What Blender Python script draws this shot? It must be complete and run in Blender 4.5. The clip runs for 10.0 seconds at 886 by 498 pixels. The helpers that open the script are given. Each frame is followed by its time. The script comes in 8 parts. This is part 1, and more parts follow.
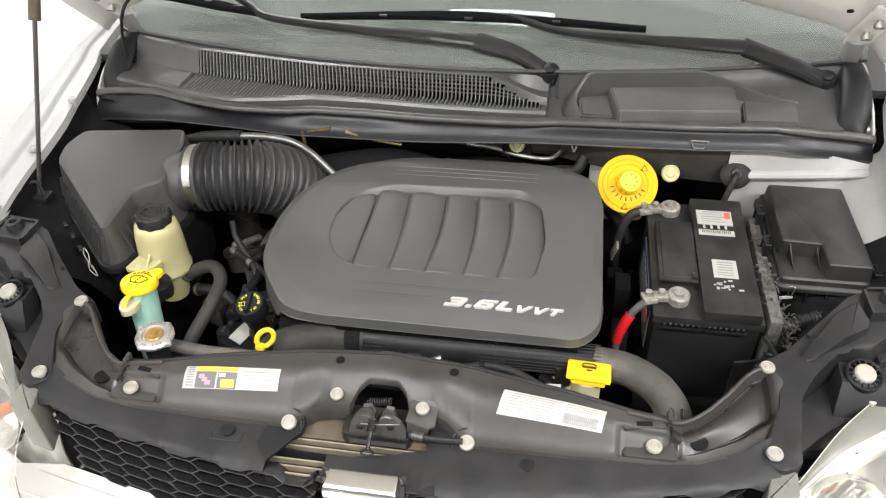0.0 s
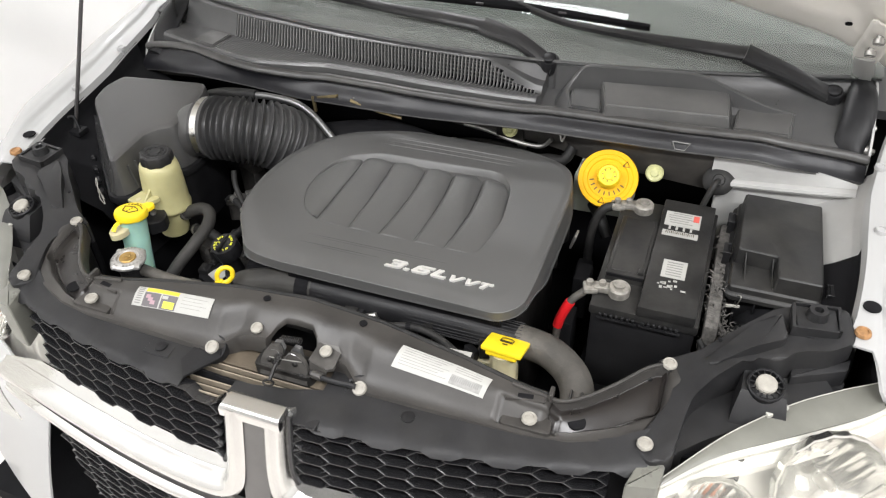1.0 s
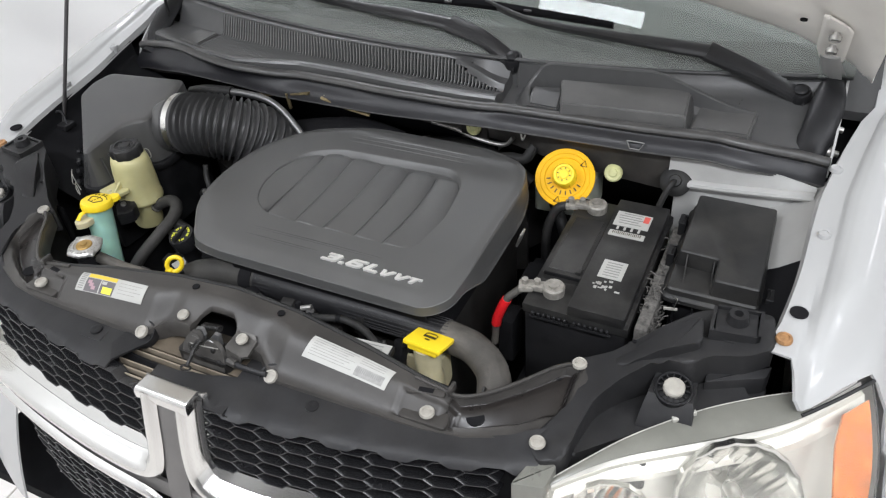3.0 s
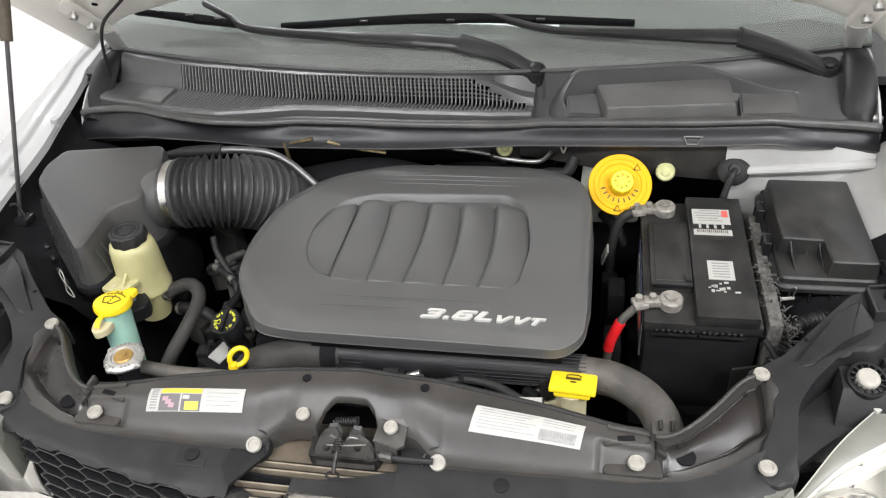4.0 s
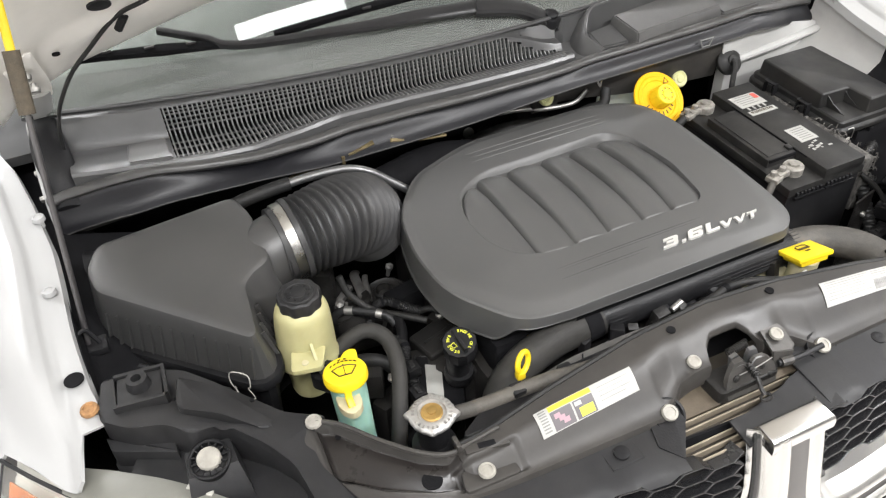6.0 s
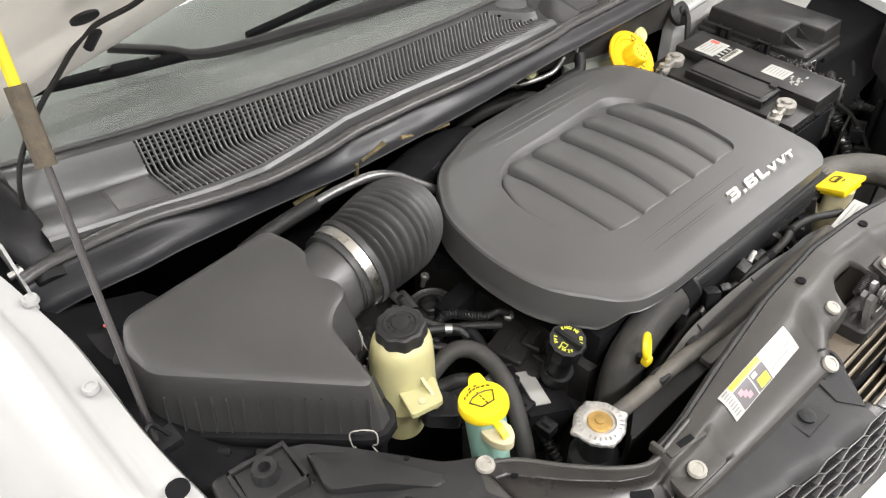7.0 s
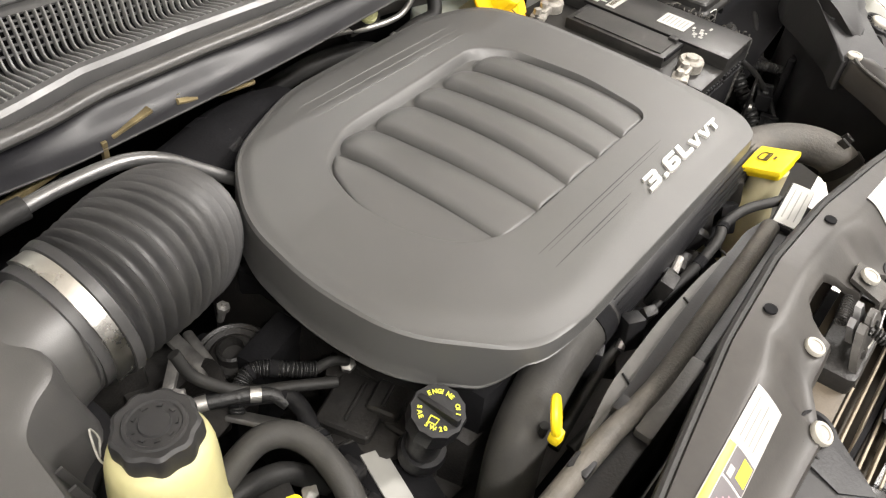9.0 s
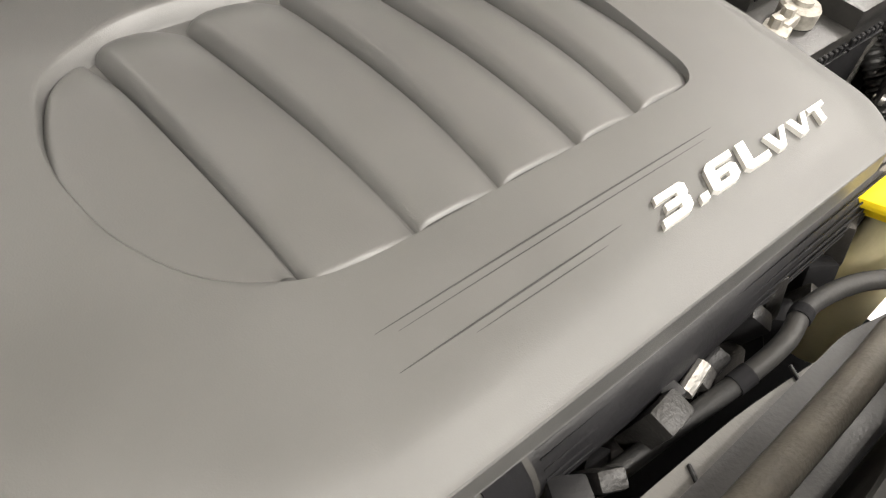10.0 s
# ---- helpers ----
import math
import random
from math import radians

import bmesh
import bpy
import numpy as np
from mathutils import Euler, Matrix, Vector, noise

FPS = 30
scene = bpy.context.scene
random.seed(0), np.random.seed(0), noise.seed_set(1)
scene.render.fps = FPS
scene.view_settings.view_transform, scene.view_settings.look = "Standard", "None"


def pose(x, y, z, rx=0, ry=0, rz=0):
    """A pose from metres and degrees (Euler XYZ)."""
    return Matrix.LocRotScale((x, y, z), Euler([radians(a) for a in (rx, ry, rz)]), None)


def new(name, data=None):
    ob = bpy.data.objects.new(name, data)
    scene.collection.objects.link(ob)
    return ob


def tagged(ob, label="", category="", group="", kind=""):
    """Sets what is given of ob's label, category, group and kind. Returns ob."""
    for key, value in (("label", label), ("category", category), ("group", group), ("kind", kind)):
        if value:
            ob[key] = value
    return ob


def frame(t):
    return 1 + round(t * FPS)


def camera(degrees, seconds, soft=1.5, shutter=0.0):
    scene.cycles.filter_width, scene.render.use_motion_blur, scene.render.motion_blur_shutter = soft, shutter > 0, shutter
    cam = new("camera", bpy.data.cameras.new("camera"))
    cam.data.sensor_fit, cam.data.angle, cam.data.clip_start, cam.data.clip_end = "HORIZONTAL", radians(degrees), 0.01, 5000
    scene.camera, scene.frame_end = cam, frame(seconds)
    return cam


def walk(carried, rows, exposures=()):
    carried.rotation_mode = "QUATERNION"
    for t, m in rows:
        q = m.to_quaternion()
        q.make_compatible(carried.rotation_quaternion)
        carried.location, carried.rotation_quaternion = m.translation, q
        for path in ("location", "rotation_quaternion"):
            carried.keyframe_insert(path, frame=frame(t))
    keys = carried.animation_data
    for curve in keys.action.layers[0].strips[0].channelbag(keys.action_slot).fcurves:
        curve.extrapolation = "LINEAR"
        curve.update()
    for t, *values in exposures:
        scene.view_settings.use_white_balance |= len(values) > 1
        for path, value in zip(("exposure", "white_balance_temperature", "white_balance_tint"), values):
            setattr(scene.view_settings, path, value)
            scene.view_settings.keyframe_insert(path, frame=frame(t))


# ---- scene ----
cam = camera(59.1, 10.0, 1.25)
METRES, EYE, TILT, LEAN, TURN = 3.65, 1.77, -40.0, 1.85, 9.3
ROWS = [
    (0.0, 0.0, 0.0, 0.0, -0.0, 0.0, 0.0),
    (0.5, 0.0393, -0.0013, -0.0042, 4.18, -0.21, -3.45),
    (1.0, 0.0794, -0.0115, -0.0087, 8.79, -0.74, -7.24),
    (1.5, 0.1273, -0.0069, -0.0072, 13.12, -1.43, -10.59),
    (2.0, 0.1832, 0.0055, 0.0016, 16.58, -2.14, -12.9),
    (2.5, 0.1873, 0.0071, 0.003, 17.21, -2.12, -12.31),
    (3.0, 0.1401, -0.0007, -0.0046, 13.96, -1.09, -8.54),
    (4.5, -0.0406, 0.0224, 0.0006, -4.09, 0.79, 6.85),
    (5.0, -0.1161, 0.0265, 0.0033, -11.1, 0.04, 11.71),
    (5.5, -0.1725, 0.0449, 0.0151, -18.36, -1.75, 16.7),
    (7.0, -0.2695, 0.1609, 0.0805, -43.52, -12.89, 30.36),
    (7.5, -0.289, 0.1858, 0.0954, -50.73, -16.8, 32.48),
    (8.0, -0.2815, 0.2049, 0.0963, -55.43, -19.47, 32.76),
    (8.5, -0.2463, 0.2207, 0.0846, -57.38, -20.82, 31.31),
    (9.0, -0.1949, 0.2327, 0.0653, -56.48, -21.36, 28.74),
    (9.5, -0.1434, 0.2515, 0.0463, -53.48, -21.55, 25.55),
    (10.0, -0.0889, 0.2766, 0.0225, -47.63, -20.67, 22.15),
]
walk(cam, [(t, pose(0.221, -0.70, EYE, TILT, LEAN, TURN) @ pose(METRES * x, METRES * y, METRES * z, 90 + pitch, roll, yaw)) for t, x, y, z, yaw, pitch, roll in ROWS],
     exposures=[(0.0, 0.25, 6600, 10), (1.0, 0.05, 6500, 10), (2.0, -0.14, 6450, 10), (3.0, -0.31, 6200, 10), (4.5, 0.27, 6500, 10), (5.5, 0.20, 6500, 10), (7.0, 0.45, 6650, 10), (8.0, 0.52, 6800, 10), (9.0, 0.72, 7000, 11), (9.5, 0.98, 7050, 10), (10.0, 0.83, 7150, 10)])

# ---- world and lights ----
world = bpy.data.worlds.new("world")
scene.world = world
world.use_nodes = True
world.node_tree.nodes["Background"].inputs[0].default_value = (0.9, 0.95, 1.0, 1)
world.node_tree.nodes["Background"].inputs[1].default_value = 0.25

# Lamp at x 0 mirrors in the windshield; the others are added for brightness.
LAMPS = [(-0.9, -3.0, 22), (1.6, -3.0, 34), (-0.9, -1.3, 66), (1.6, -1.3, 100), (0.0, 1.28, 2.2), (2.9, 0.4, 52), (2.9, 3.4, 34), (-0.9, 4.2, 32), (-1.45, 2.5, 56)]
for lx, ly, watts in LAMPS:
    lamp = bpy.data.lights.new("room_light", "AREA")
    lamp.shape, lamp.size, lamp.size_y = "RECTANGLE", 0.62 if lx == 0 else 1.5, 0.06 if lx == 0 else 0.22
    lamp.energy, lamp.color = watts, (0.985, 0.985, 1.0)
    lob = new("room_light", lamp)
    lob.matrix_world = pose(lx - (0.08 if lx == 0 else 0), ly, 3.16)
    tagged(lob, kind="structure")


# ---- materials ----
def material(name, color, rough=0.5, metal=0.0, vary=0.25, scale=18.0, bump=0.15, fine=350.0, dust=0.0,
             dust_color=(0.30, 0.28, 0.25), coat=0.0, trans=0.0, sss=0.0, spec=0.5, rand=0.0, ior=1.45):
    m = bpy.data.materials.new(name)
    m.use_nodes = True
    nt = m.node_tree
    b = nt.nodes["Principled BSDF"]
    link = nt.links.new
    co = nt.nodes.new("ShaderNodeTexCoord")
    n1 = nt.nodes.new("ShaderNodeTexNoise")
    n1.inputs["Scale"].default_value, n1.inputs["Detail"].default_value, n1.inputs["Roughness"].default_value = scale, 8, 0.62
    n2 = nt.nodes.new("ShaderNodeTexNoise")
    n2.inputs["Scale"].default_value, n2.inputs["Detail"].default_value = fine, 3
    link(co.outputs["Object"], n1.inputs["Vector"])
    link(co.outputs["Object"], n2.inputs["Vector"])
    ramp = nt.nodes.new("ShaderNodeMapRange")
    ramp.inputs[1].default_value, ramp.inputs[2].default_value = 0.3, 0.7
    ramp.inputs[3].default_value, ramp.inputs[4].default_value = 1 - vary, 1 + vary
    link(n1.outputs["Fac"], ramp.inputs[0])
    mul = nt.nodes.new("ShaderNodeVectorMath")
    mul.operation = "SCALE"
    mul.inputs[0].default_value = color
    link(ramp.outputs[0], mul.inputs["Scale"])
    last = mul.outputs[0]
    if rand:
        info = nt.nodes.new("ShaderNodeObjectInfo")
        rr = nt.nodes.new("ShaderNodeMapRange")
        rr.inputs[3].default_value, rr.inputs[4].default_value = 1 - rand, 1 + rand
        link(info.outputs["Random"], rr.inputs[0])
        m2 = nt.nodes.new("ShaderNodeVectorMath")
        m2.operation = "SCALE"
        link(last, m2.inputs[0])
        link(rr.outputs[0], m2.inputs["Scale"])
        last = m2.outputs[0]
    if dust:
        n3 = nt.nodes.new("ShaderNodeTexNoise")
        n3.inputs["Scale"].default_value, n3.inputs["Detail"].default_value, n3.inputs["Roughness"].default_value = scale * 0.55, 10, 0.7
        link(co.outputs["Object"], n3.inputs["Vector"])
        dr = nt.nodes.new("ShaderNodeMapRange")
        dr.inputs[1].default_value, dr.inputs[2].default_value = 0.42, 0.72
        dr.inputs[3].default_value, dr.inputs[4].default_value = 0.0, dust
        link(n3.outputs["Fac"], dr.inputs[0])
        mx = nt.nodes.new("ShaderNodeMix")
        mx.data_type = "RGBA"
        link(dr.outputs[0], mx.inputs[0])
        link(last, mx.inputs[6])
        mx.inputs[7].default_value = (*dust_color, 1)
        last = mx.outputs[2]
    link(last, b.inputs["Base Color"])
    r2 = nt.nodes.new("ShaderNodeMapRange")
    r2.inputs[1].default_value, r2.inputs[2].default_value = 0.3, 0.7
    r2.inputs[3].default_value, r2.inputs[4].default_value = max(0.02, rough * 0.82), min(1.0, rough * 1.2)
    link(n1.outputs["Fac"], r2.inputs[0])
    link(r2.outputs[0], b.inputs["Roughness"])
    b.inputs["Metallic"].default_value = metal
    b.inputs["Coat Weight"].default_value = coat
    b.inputs["Coat Roughness"].default_value = 0.06
    b.inputs["Transmission Weight"].default_value = trans
    b.inputs["Specular IOR Level"].default_value = spec
    b.inputs["IOR"].default_value = ior
    if sss:
        b.inputs["Subsurface Weight"].default_value = sss
        b.inputs["Subsurface Radius"].default_value = (0.02, 0.015, 0.008)
        b.inputs["Subsurface Scale"].default_value = 0.6
    if bump:
        bp = nt.nodes.new("ShaderNodeBump")
        bp.inputs["Strength"].default_value, bp.inputs["Distance"].default_value = bump, 0.002
        link(n2.outputs["Fac"], bp.inputs["Height"])
        link(bp.outputs[0], b.inputs["Normal"])
    return m


BLACK = material("black_plastic", (0.010, 0.010, 0.011), 0.45, bump=0.14, dust=0.05, dust_color=(0.12, 0.115, 0.11), spec=0.35)
COWL = material("cowl_plastic", (0.060, 0.060, 0.060), 0.33, vary=0.10, bump=0.06, dust=0.12, dust_color=(0.13, 0.125, 0.12), spec=0.65)
# Cowl plastic for the up-facing covers, their sheen put into a paler colour.
COWL_SHEEN = material("dusty_sheen_cowl_plastic", (0.075, 0.074, 0.072), 0.34, vary=0.12, bump=0.06, dust=0.20, dust_color=(0.16, 0.155, 0.145), spec=0.6)
BATTERY = material("dusty_battery_plastic", (0.013, 0.013, 0.013), 0.36, vary=0.3, bump=0.1, dust=0.30, dust_color=(0.10, 0.095, 0.087), spec=0.35)
DUSTY = material("dusty_grey_plastic", (0.060, 0.058, 0.055), 0.45, vary=0.25, bump=0.12, dust=0.45, dust_color=(0.13, 0.125, 0.115))
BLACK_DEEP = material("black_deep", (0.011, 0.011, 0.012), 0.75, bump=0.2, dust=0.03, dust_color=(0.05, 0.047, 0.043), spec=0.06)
GREASY = material("greasy_black_metal", (0.014, 0.0135, 0.013), 0.42, metal=0.0, vary=0.5, bump=0.3, dust=0.2, dust_color=(0.09, 0.08, 0.07), spec=0.4)
GREY_PL = material("grey_black_plastic", (0.017, 0.017, 0.018), 0.50, vary=0.25, bump=0.06, dust=0.13, dust_color=(0.085, 0.08, 0.072), spec=0.35)
COVER = material("engine_cover_plastic", (0.070, 0.070, 0.0685), 0.46, vary=0.08, scale=9, bump=0.10, fine=1100, dust=0.10, dust_color=(0.12, 0.115, 0.105), spec=0.85)
COVER_LINE = material("groove_shade_plastic", (0.03, 0.03, 0.03), 0.5, vary=0.1, bump=0.1)
SUPPORT = material("support_satin_black", (0.031, 0.029, 0.027), 0.42, vary=0.2, scale=7, bump=0.05, dust=0.34, dust_color=(0.102, 0.094, 0.084), spec=0.45)
AIRBOX = material("air_box_plastic", (0.046, 0.0455, 0.045), 0.38, vary=0.12, scale=8, bump=0.10, fine=900, dust=0.12, dust_color=(0.11, 0.105, 0.095), spec=0.85)
BELLOWS = material("bellows_rubber", (0.036, 0.036, 0.037), 0.42, vary=0.2, bump=0.08, dust=0.20, dust_color=(0.11, 0.105, 0.095))
WIPER = material("satin_wiper_paint", (0.022, 0.022, 0.023), 0.34, vary=0.15, bump=0.05, dust=0.12, dust_color=(0.10, 0.095, 0.09))
ROD = material("dark_rod_steel", (0.10, 0.095, 0.095), 0.32, metal=0.7, vary=0.15, bump=0.05)
GLOSS = material("gloss_black_paint", (0.014, 0.012, 0.011), 0.30, vary=0.2, bump=0.04, dust=0.15, dust_color=(0.06, 0.055, 0.05))
RUBBER = material("black_rubber", (0.014, 0.014, 0.014), 0.55, vary=0.25, bump=0.15, dust=0.25, dust_color=(0.075, 0.07, 0.062), spec=0.35)
RUBBER_GREY = material("dusty_rubber", (0.06, 0.056, 0.05), 0.65, vary=0.3, bump=0.3, dust=0.5, dust_color=(0.20, 0.18, 0.15))
WHITE_PAINT = material("white_car_paint", (0.375, 0.375, 0.370), 0.42, vary=0.02, scale=4, bump=0.0, coat=0.2)
CREAM_PAINT = material("hood_underside_paint", (0.88, 0.85, 0.79), 0.45, vary=0.04, scale=8, bump=0.03, dust=0.12, dust_color=(0.50, 0.44, 0.36))
APRON = material("apron_dusty_paint", (0.37, 0.37, 0.36), 0.45, vary=0.10, scale=9, bump=0.05, dust=0.30, dust_color=(0.36, 0.33, 0.29))
PS_CREAM = material("cream_reservoir_plastic", (0.46, 0.43, 0.225), 0.42, vary=0.12, scale=14, bump=0.06, sss=0.12, dust=0.15, dust_color=(0.42, 0.36, 0.18))
PALE = material("pale_translucent_plastic", (0.52, 0.47, 0.30), 0.42, vary=0.15, bump=0.06, sss=0.15, dust=0.2, dust_color=(0.34, 0.30, 0.19))
TEAL = material("washer_fluid_bottle", (0.36, 0.60, 0.50), 0.36, vary=0.10, bump=0.05, sss=0.25)
YELLOW = material("yellow_plastic", (0.85, 0.62, 0.02), 0.38, vary=0.06, bump=0.06)
ORANGE = material("amber_yellow_tag", (0.78, 0.43, 0.008), 0.6, vary=0.08, bump=0.05, spec=0.25)
MARK_DARK = material("dark_print", (0.05, 0.035, 0.01), 0.5, vary=0.05, bump=0)
MARK_YELLOW = material("yellow_green_print", (0.62, 0.62, 0.05), 0.5, vary=0.1, bump=0)
RED = material("red_sleeve", (0.60, 0.012, 0.016), 0.42, vary=0.1, bump=0.05)
STEEL = material("bright_steel", (0.62, 0.61, 0.58), 0.28, metal=1.0, vary=0.12, scale=30, bump=0.06)
DULL = material("dull_zinc", (0.42, 0.41, 0.39), 0.45, metal=0.9, vary=0.25, scale=60, bump=0.3)
LEAD = material("lead_clamp", (0.30, 0.285, 0.255), 0.55, metal=0.45, vary=0.35, scale=90, bump=0.6, fine=200)
DULL_DARK = material("grey_pipe_steel", (0.20, 0.20, 0.20), 0.35, metal=0.8, vary=0.15, bump=0.1)
ALU = material("cast_aluminium", (0.50, 0.49, 0.47), 0.42, metal=0.75, vary=0.15, scale=60, bump=0.3)
BRASS = material("brass_disc", (0.42, 0.27, 0.09), 0.45, metal=0.7, vary=0.3, scale=80, bump=0.2)
RUST = material("rusty_bolt", (0.36, 0.20, 0.09), 0.7, metal=0.4, vary=0.4, scale=120, bump=0.4)
PIN = material("pale_push_pin", (0.30, 0.285, 0.25), 0.5, vary=0.25, scale=70, bump=0.15, dust=0.25)
CHROME_SATIN = material("silver_trim", (0.66, 0.655, 0.635), 0.22, metal=1.0, vary=0.03, scale=6, bump=0.0)
CROSS_GREY = material("grey_cross_trim", (0.12, 0.115, 0.11), 0.42, metal=0.2, vary=0.12, bump=0.05)
LABEL = material("white_label", (0.37, 0.368, 0.345), 0.45, vary=0.06, bump=0.0, dust=0.12, dust_color=(0.28, 0.26, 0.22))
LABEL_GREY = material("label_print_grey", (0.20, 0.20, 0.19), 0.5, vary=0.2, bump=0)
LABEL_YELLOW = material("label_yellow", (0.62, 0.44, 0.04), 0.45, vary=0.04, bump=0)
LABEL_RED = material("label_red", (0.55, 0.10, 0.08), 0.45, vary=0.05, bump=0)
LETTER = material("silver_lettering", (0.74, 0.73, 0.70), 0.34, metal=0.5, vary=0.04, bump=0)
FINS = material("condenser_fins", (0.27, 0.23, 0.175), 0.5, metal=0.3, vary=0.3, bump=0.1)
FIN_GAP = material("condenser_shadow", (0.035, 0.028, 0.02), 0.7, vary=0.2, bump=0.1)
FOAM = material("brown_foam_grip", (0.085, 0.07, 0.05), 0.85, vary=0.3, scale=90, bump=0.6, fine=500)
LINT = material("grey_insulation", (0.095, 0.09, 0.083), 0.95, vary=0.6, scale=120, bump=0.9, fine=300)
FLOOR_TILE = material("polished_floor_tile", (0.66, 0.63, 0.60), 0.22, vary=0.08, scale=3, bump=0.02, rand=0.05)
GROUT = material("grout", (0.22, 0.20, 0.18), 0.8, vary=0.1, bump=0.1)
WALL_GREY = material("grey_wall_paint", (0.20, 0.20, 0.20), 0.7, vary=0.03, scale=2, bump=0.05)
HOSE = material("matte_grey_rubber", (0.032, 0.031, 0.029), 0.62, vary=0.25, bump=0.12, dust=0.35, dust_color=(0.085, 0.08, 0.07), spec=0.35)
PLENUM = material("dusty_plenum_steel", (0.032, 0.030, 0.028), 0.48, vary=0.25, scale=14, bump=0.1, dust=0.35, dust_color=(0.12, 0.11, 0.095))
BRONZE = material("dirty_bronze_strip", (0.30, 0.24, 0.13), 0.42, metal=0.7, vary=0.4, scale=50, bump=0.2)
WALL = material("white_wall_paint", (0.86, 0.86, 0.85), 0.7, vary=0.02, scale=2, bump=0.05)
DASH = material("dark_grey_dash", (0.05, 0.05, 0.05), 0.6, vary=0.08, bump=0.0)
AMBER = material("amber_reflector", (0.34, 0.082, 0.003), 0.25, vary=0.4, scale=22, bump=0.3, coat=0.3)
LENS_RIM = material("pale_lens_rim", (0.42, 0.41, 0.37), 0.25, vary=0.1, bump=0.05)
LENS_EDGE = material("hazed_lens_edge", (0.155, 0.155, 0.135), 0.30, vary=0.18, scale=9, bump=0.05, dust=0.15, dust_color=(0.20, 0.195, 0.17))


def glass(name, color, rough=0.0, ior=1.45):
    m = bpy.data.materials.new(name)
    m.use_nodes = True
    b = m.node_tree.nodes["Principled BSDF"]
    b.inputs["Base Color"].default_value = (*color, 1)
    b.inputs["Roughness"].default_value = rough
    b.inputs["Transmission Weight"].default_value = 1.0
    b.inputs["IOR"].default_value = ior
    return m


WINDSHIELD = glass("windshield_glass", (0.66, 0.76, 0.70), 0.0)


def film_of_dust_and_glare(m, color, share):
    """A thin pale film on glass: dust and haze, with glare painted in."""
    nt = m.node_tree
    b = nt.nodes["Principled BSDF"]
    out = nt.nodes["Material Output"]
    d = nt.nodes.new("ShaderNodeBsdfDiffuse")
    d.inputs[0].default_value = (*color, 1)
    n = nt.nodes.new("ShaderNodeTexNoise")
    n.inputs["Scale"].default_value, n.inputs["Detail"].default_value = 5, 8
    r = nt.nodes.new("ShaderNodeMapRange")
    r.inputs[1].default_value, r.inputs[2].default_value, r.inputs[3].default_value, r.inputs[4].default_value = 0.3, 0.7, share * 0.75, share * 1.25
    nt.links.new(n.outputs["Fac"], r.inputs[0])
    mx = nt.nodes.new("ShaderNodeMixShader")
    nt.links.new(r.outputs[0], mx.inputs[0])
    nt.links.new(b.outputs[0], mx.inputs[1])
    nt.links.new(d.outputs[0], mx.inputs[2])
    nt.links.new(mx.outputs[0], out.inputs[0])


# Windshield film also stands in for the bright hood mirrored in the glass.
film_of_dust_and_glare(WINDSHIELD, (0.44, 0.44, 0.42), 0.19)
LENS = glass("headlight_lens", (0.98, 0.97, 0.93), 0.01, 1.12)
film_of_dust_and_glare(LENS, (0.70, 0.69, 0.64), 0.07)
BOWL = material("aged_reflector_silver", (0.60, 0.60, 0.58), 0.20, metal=1.0, vary=0.06, bump=0.0)
REFLECTOR = material("silvered_reflector", (0.60, 0.59, 0.55), 0.34, metal=0.6, vary=0.08, bump=0.0)


# ---- mesh helpers ----
def bm_new():
    return bmesh.new()


def shade(bm, angle=35):
    lim = math.radians(angle)
    for f in bm.faces:
        f.smooth = True
    for e in bm.edges:
        if len(e.link_faces) == 2 and e.calc_face_angle(0) > lim:
            e.smooth = False


def mesh_of(name, bm, mat, angle=35):
    bmesh.ops.remove_doubles(bm, verts=bm.verts, dist=1e-5)
    bmesh.ops.recalc_face_normals(bm, faces=bm.faces)
    shade(bm, angle)
    me = bpy.data.meshes.new(name)
    bm.to_mesh(me)
    bm.free()
    me.materials.append(mat)
    return me


def part(name, bm, mat, parent=None, label="", angle=35):
    ob = new(name, mesh_of(name, bm, mat, angle) if not isinstance(bm, bpy.types.Mesh) else bm)
    attach(ob, parent)
    return tagged(ob, label=label)


def attach(ob, parent):
    if parent is not None:
        ob.parent = parent
        if parent.type == "EMPTY":
            ob.matrix_parent_inverse = Matrix.Translation(-parent.location)


def thing(name, at, label, category, group="", kind=""):
    e = new(name)
    e.location = at
    e.empty_display_size = 0.02
    return tagged(e, label, category, group, kind)


def box(bm, c, s, m=None, bev=0.0, seg=2):
    t = bm_new()
    bmesh.ops.create_cube(t, size=1.0)
    for v in t.verts:
        v.co = Vector((v.co.x * s[0], v.co.y * s[1], v.co.z * s[2]))
    if bev:
        bmesh.ops.bevel(t, geom=t.edges[:], offset=bev, segments=seg, affect="EDGES", profile=0.6)
    mm = Matrix.Translation(c) @ (m or Matrix())
    merge(bm, t, mm)
    return bm


def merge(bm, t, m=None):
    if m is not None:
        bmesh.ops.transform(t, matrix=m, verts=t.verts)
    me = bpy.data.meshes.new("scratch")
    t.to_mesh(me)
    t.free()
    bm.from_mesh(me)
    bpy.data.meshes.remove(me)


def loft(bm, rings, close=True, cap0=True, cap1=True):
    vs = [[bm.verts.new(p) for p in r] for r in rings]
    n = len(vs[0])
    for a, b in zip(vs, vs[1:]):
        for i in range(n if close else n - 1):
            j = (i + 1) % n
            bm.faces.new((a[i], a[j], b[j], b[i]))
    if cap0:
        bm.faces.new(vs[0][::-1])
    if cap1:
        bm.faces.new(vs[-1])
    return bm


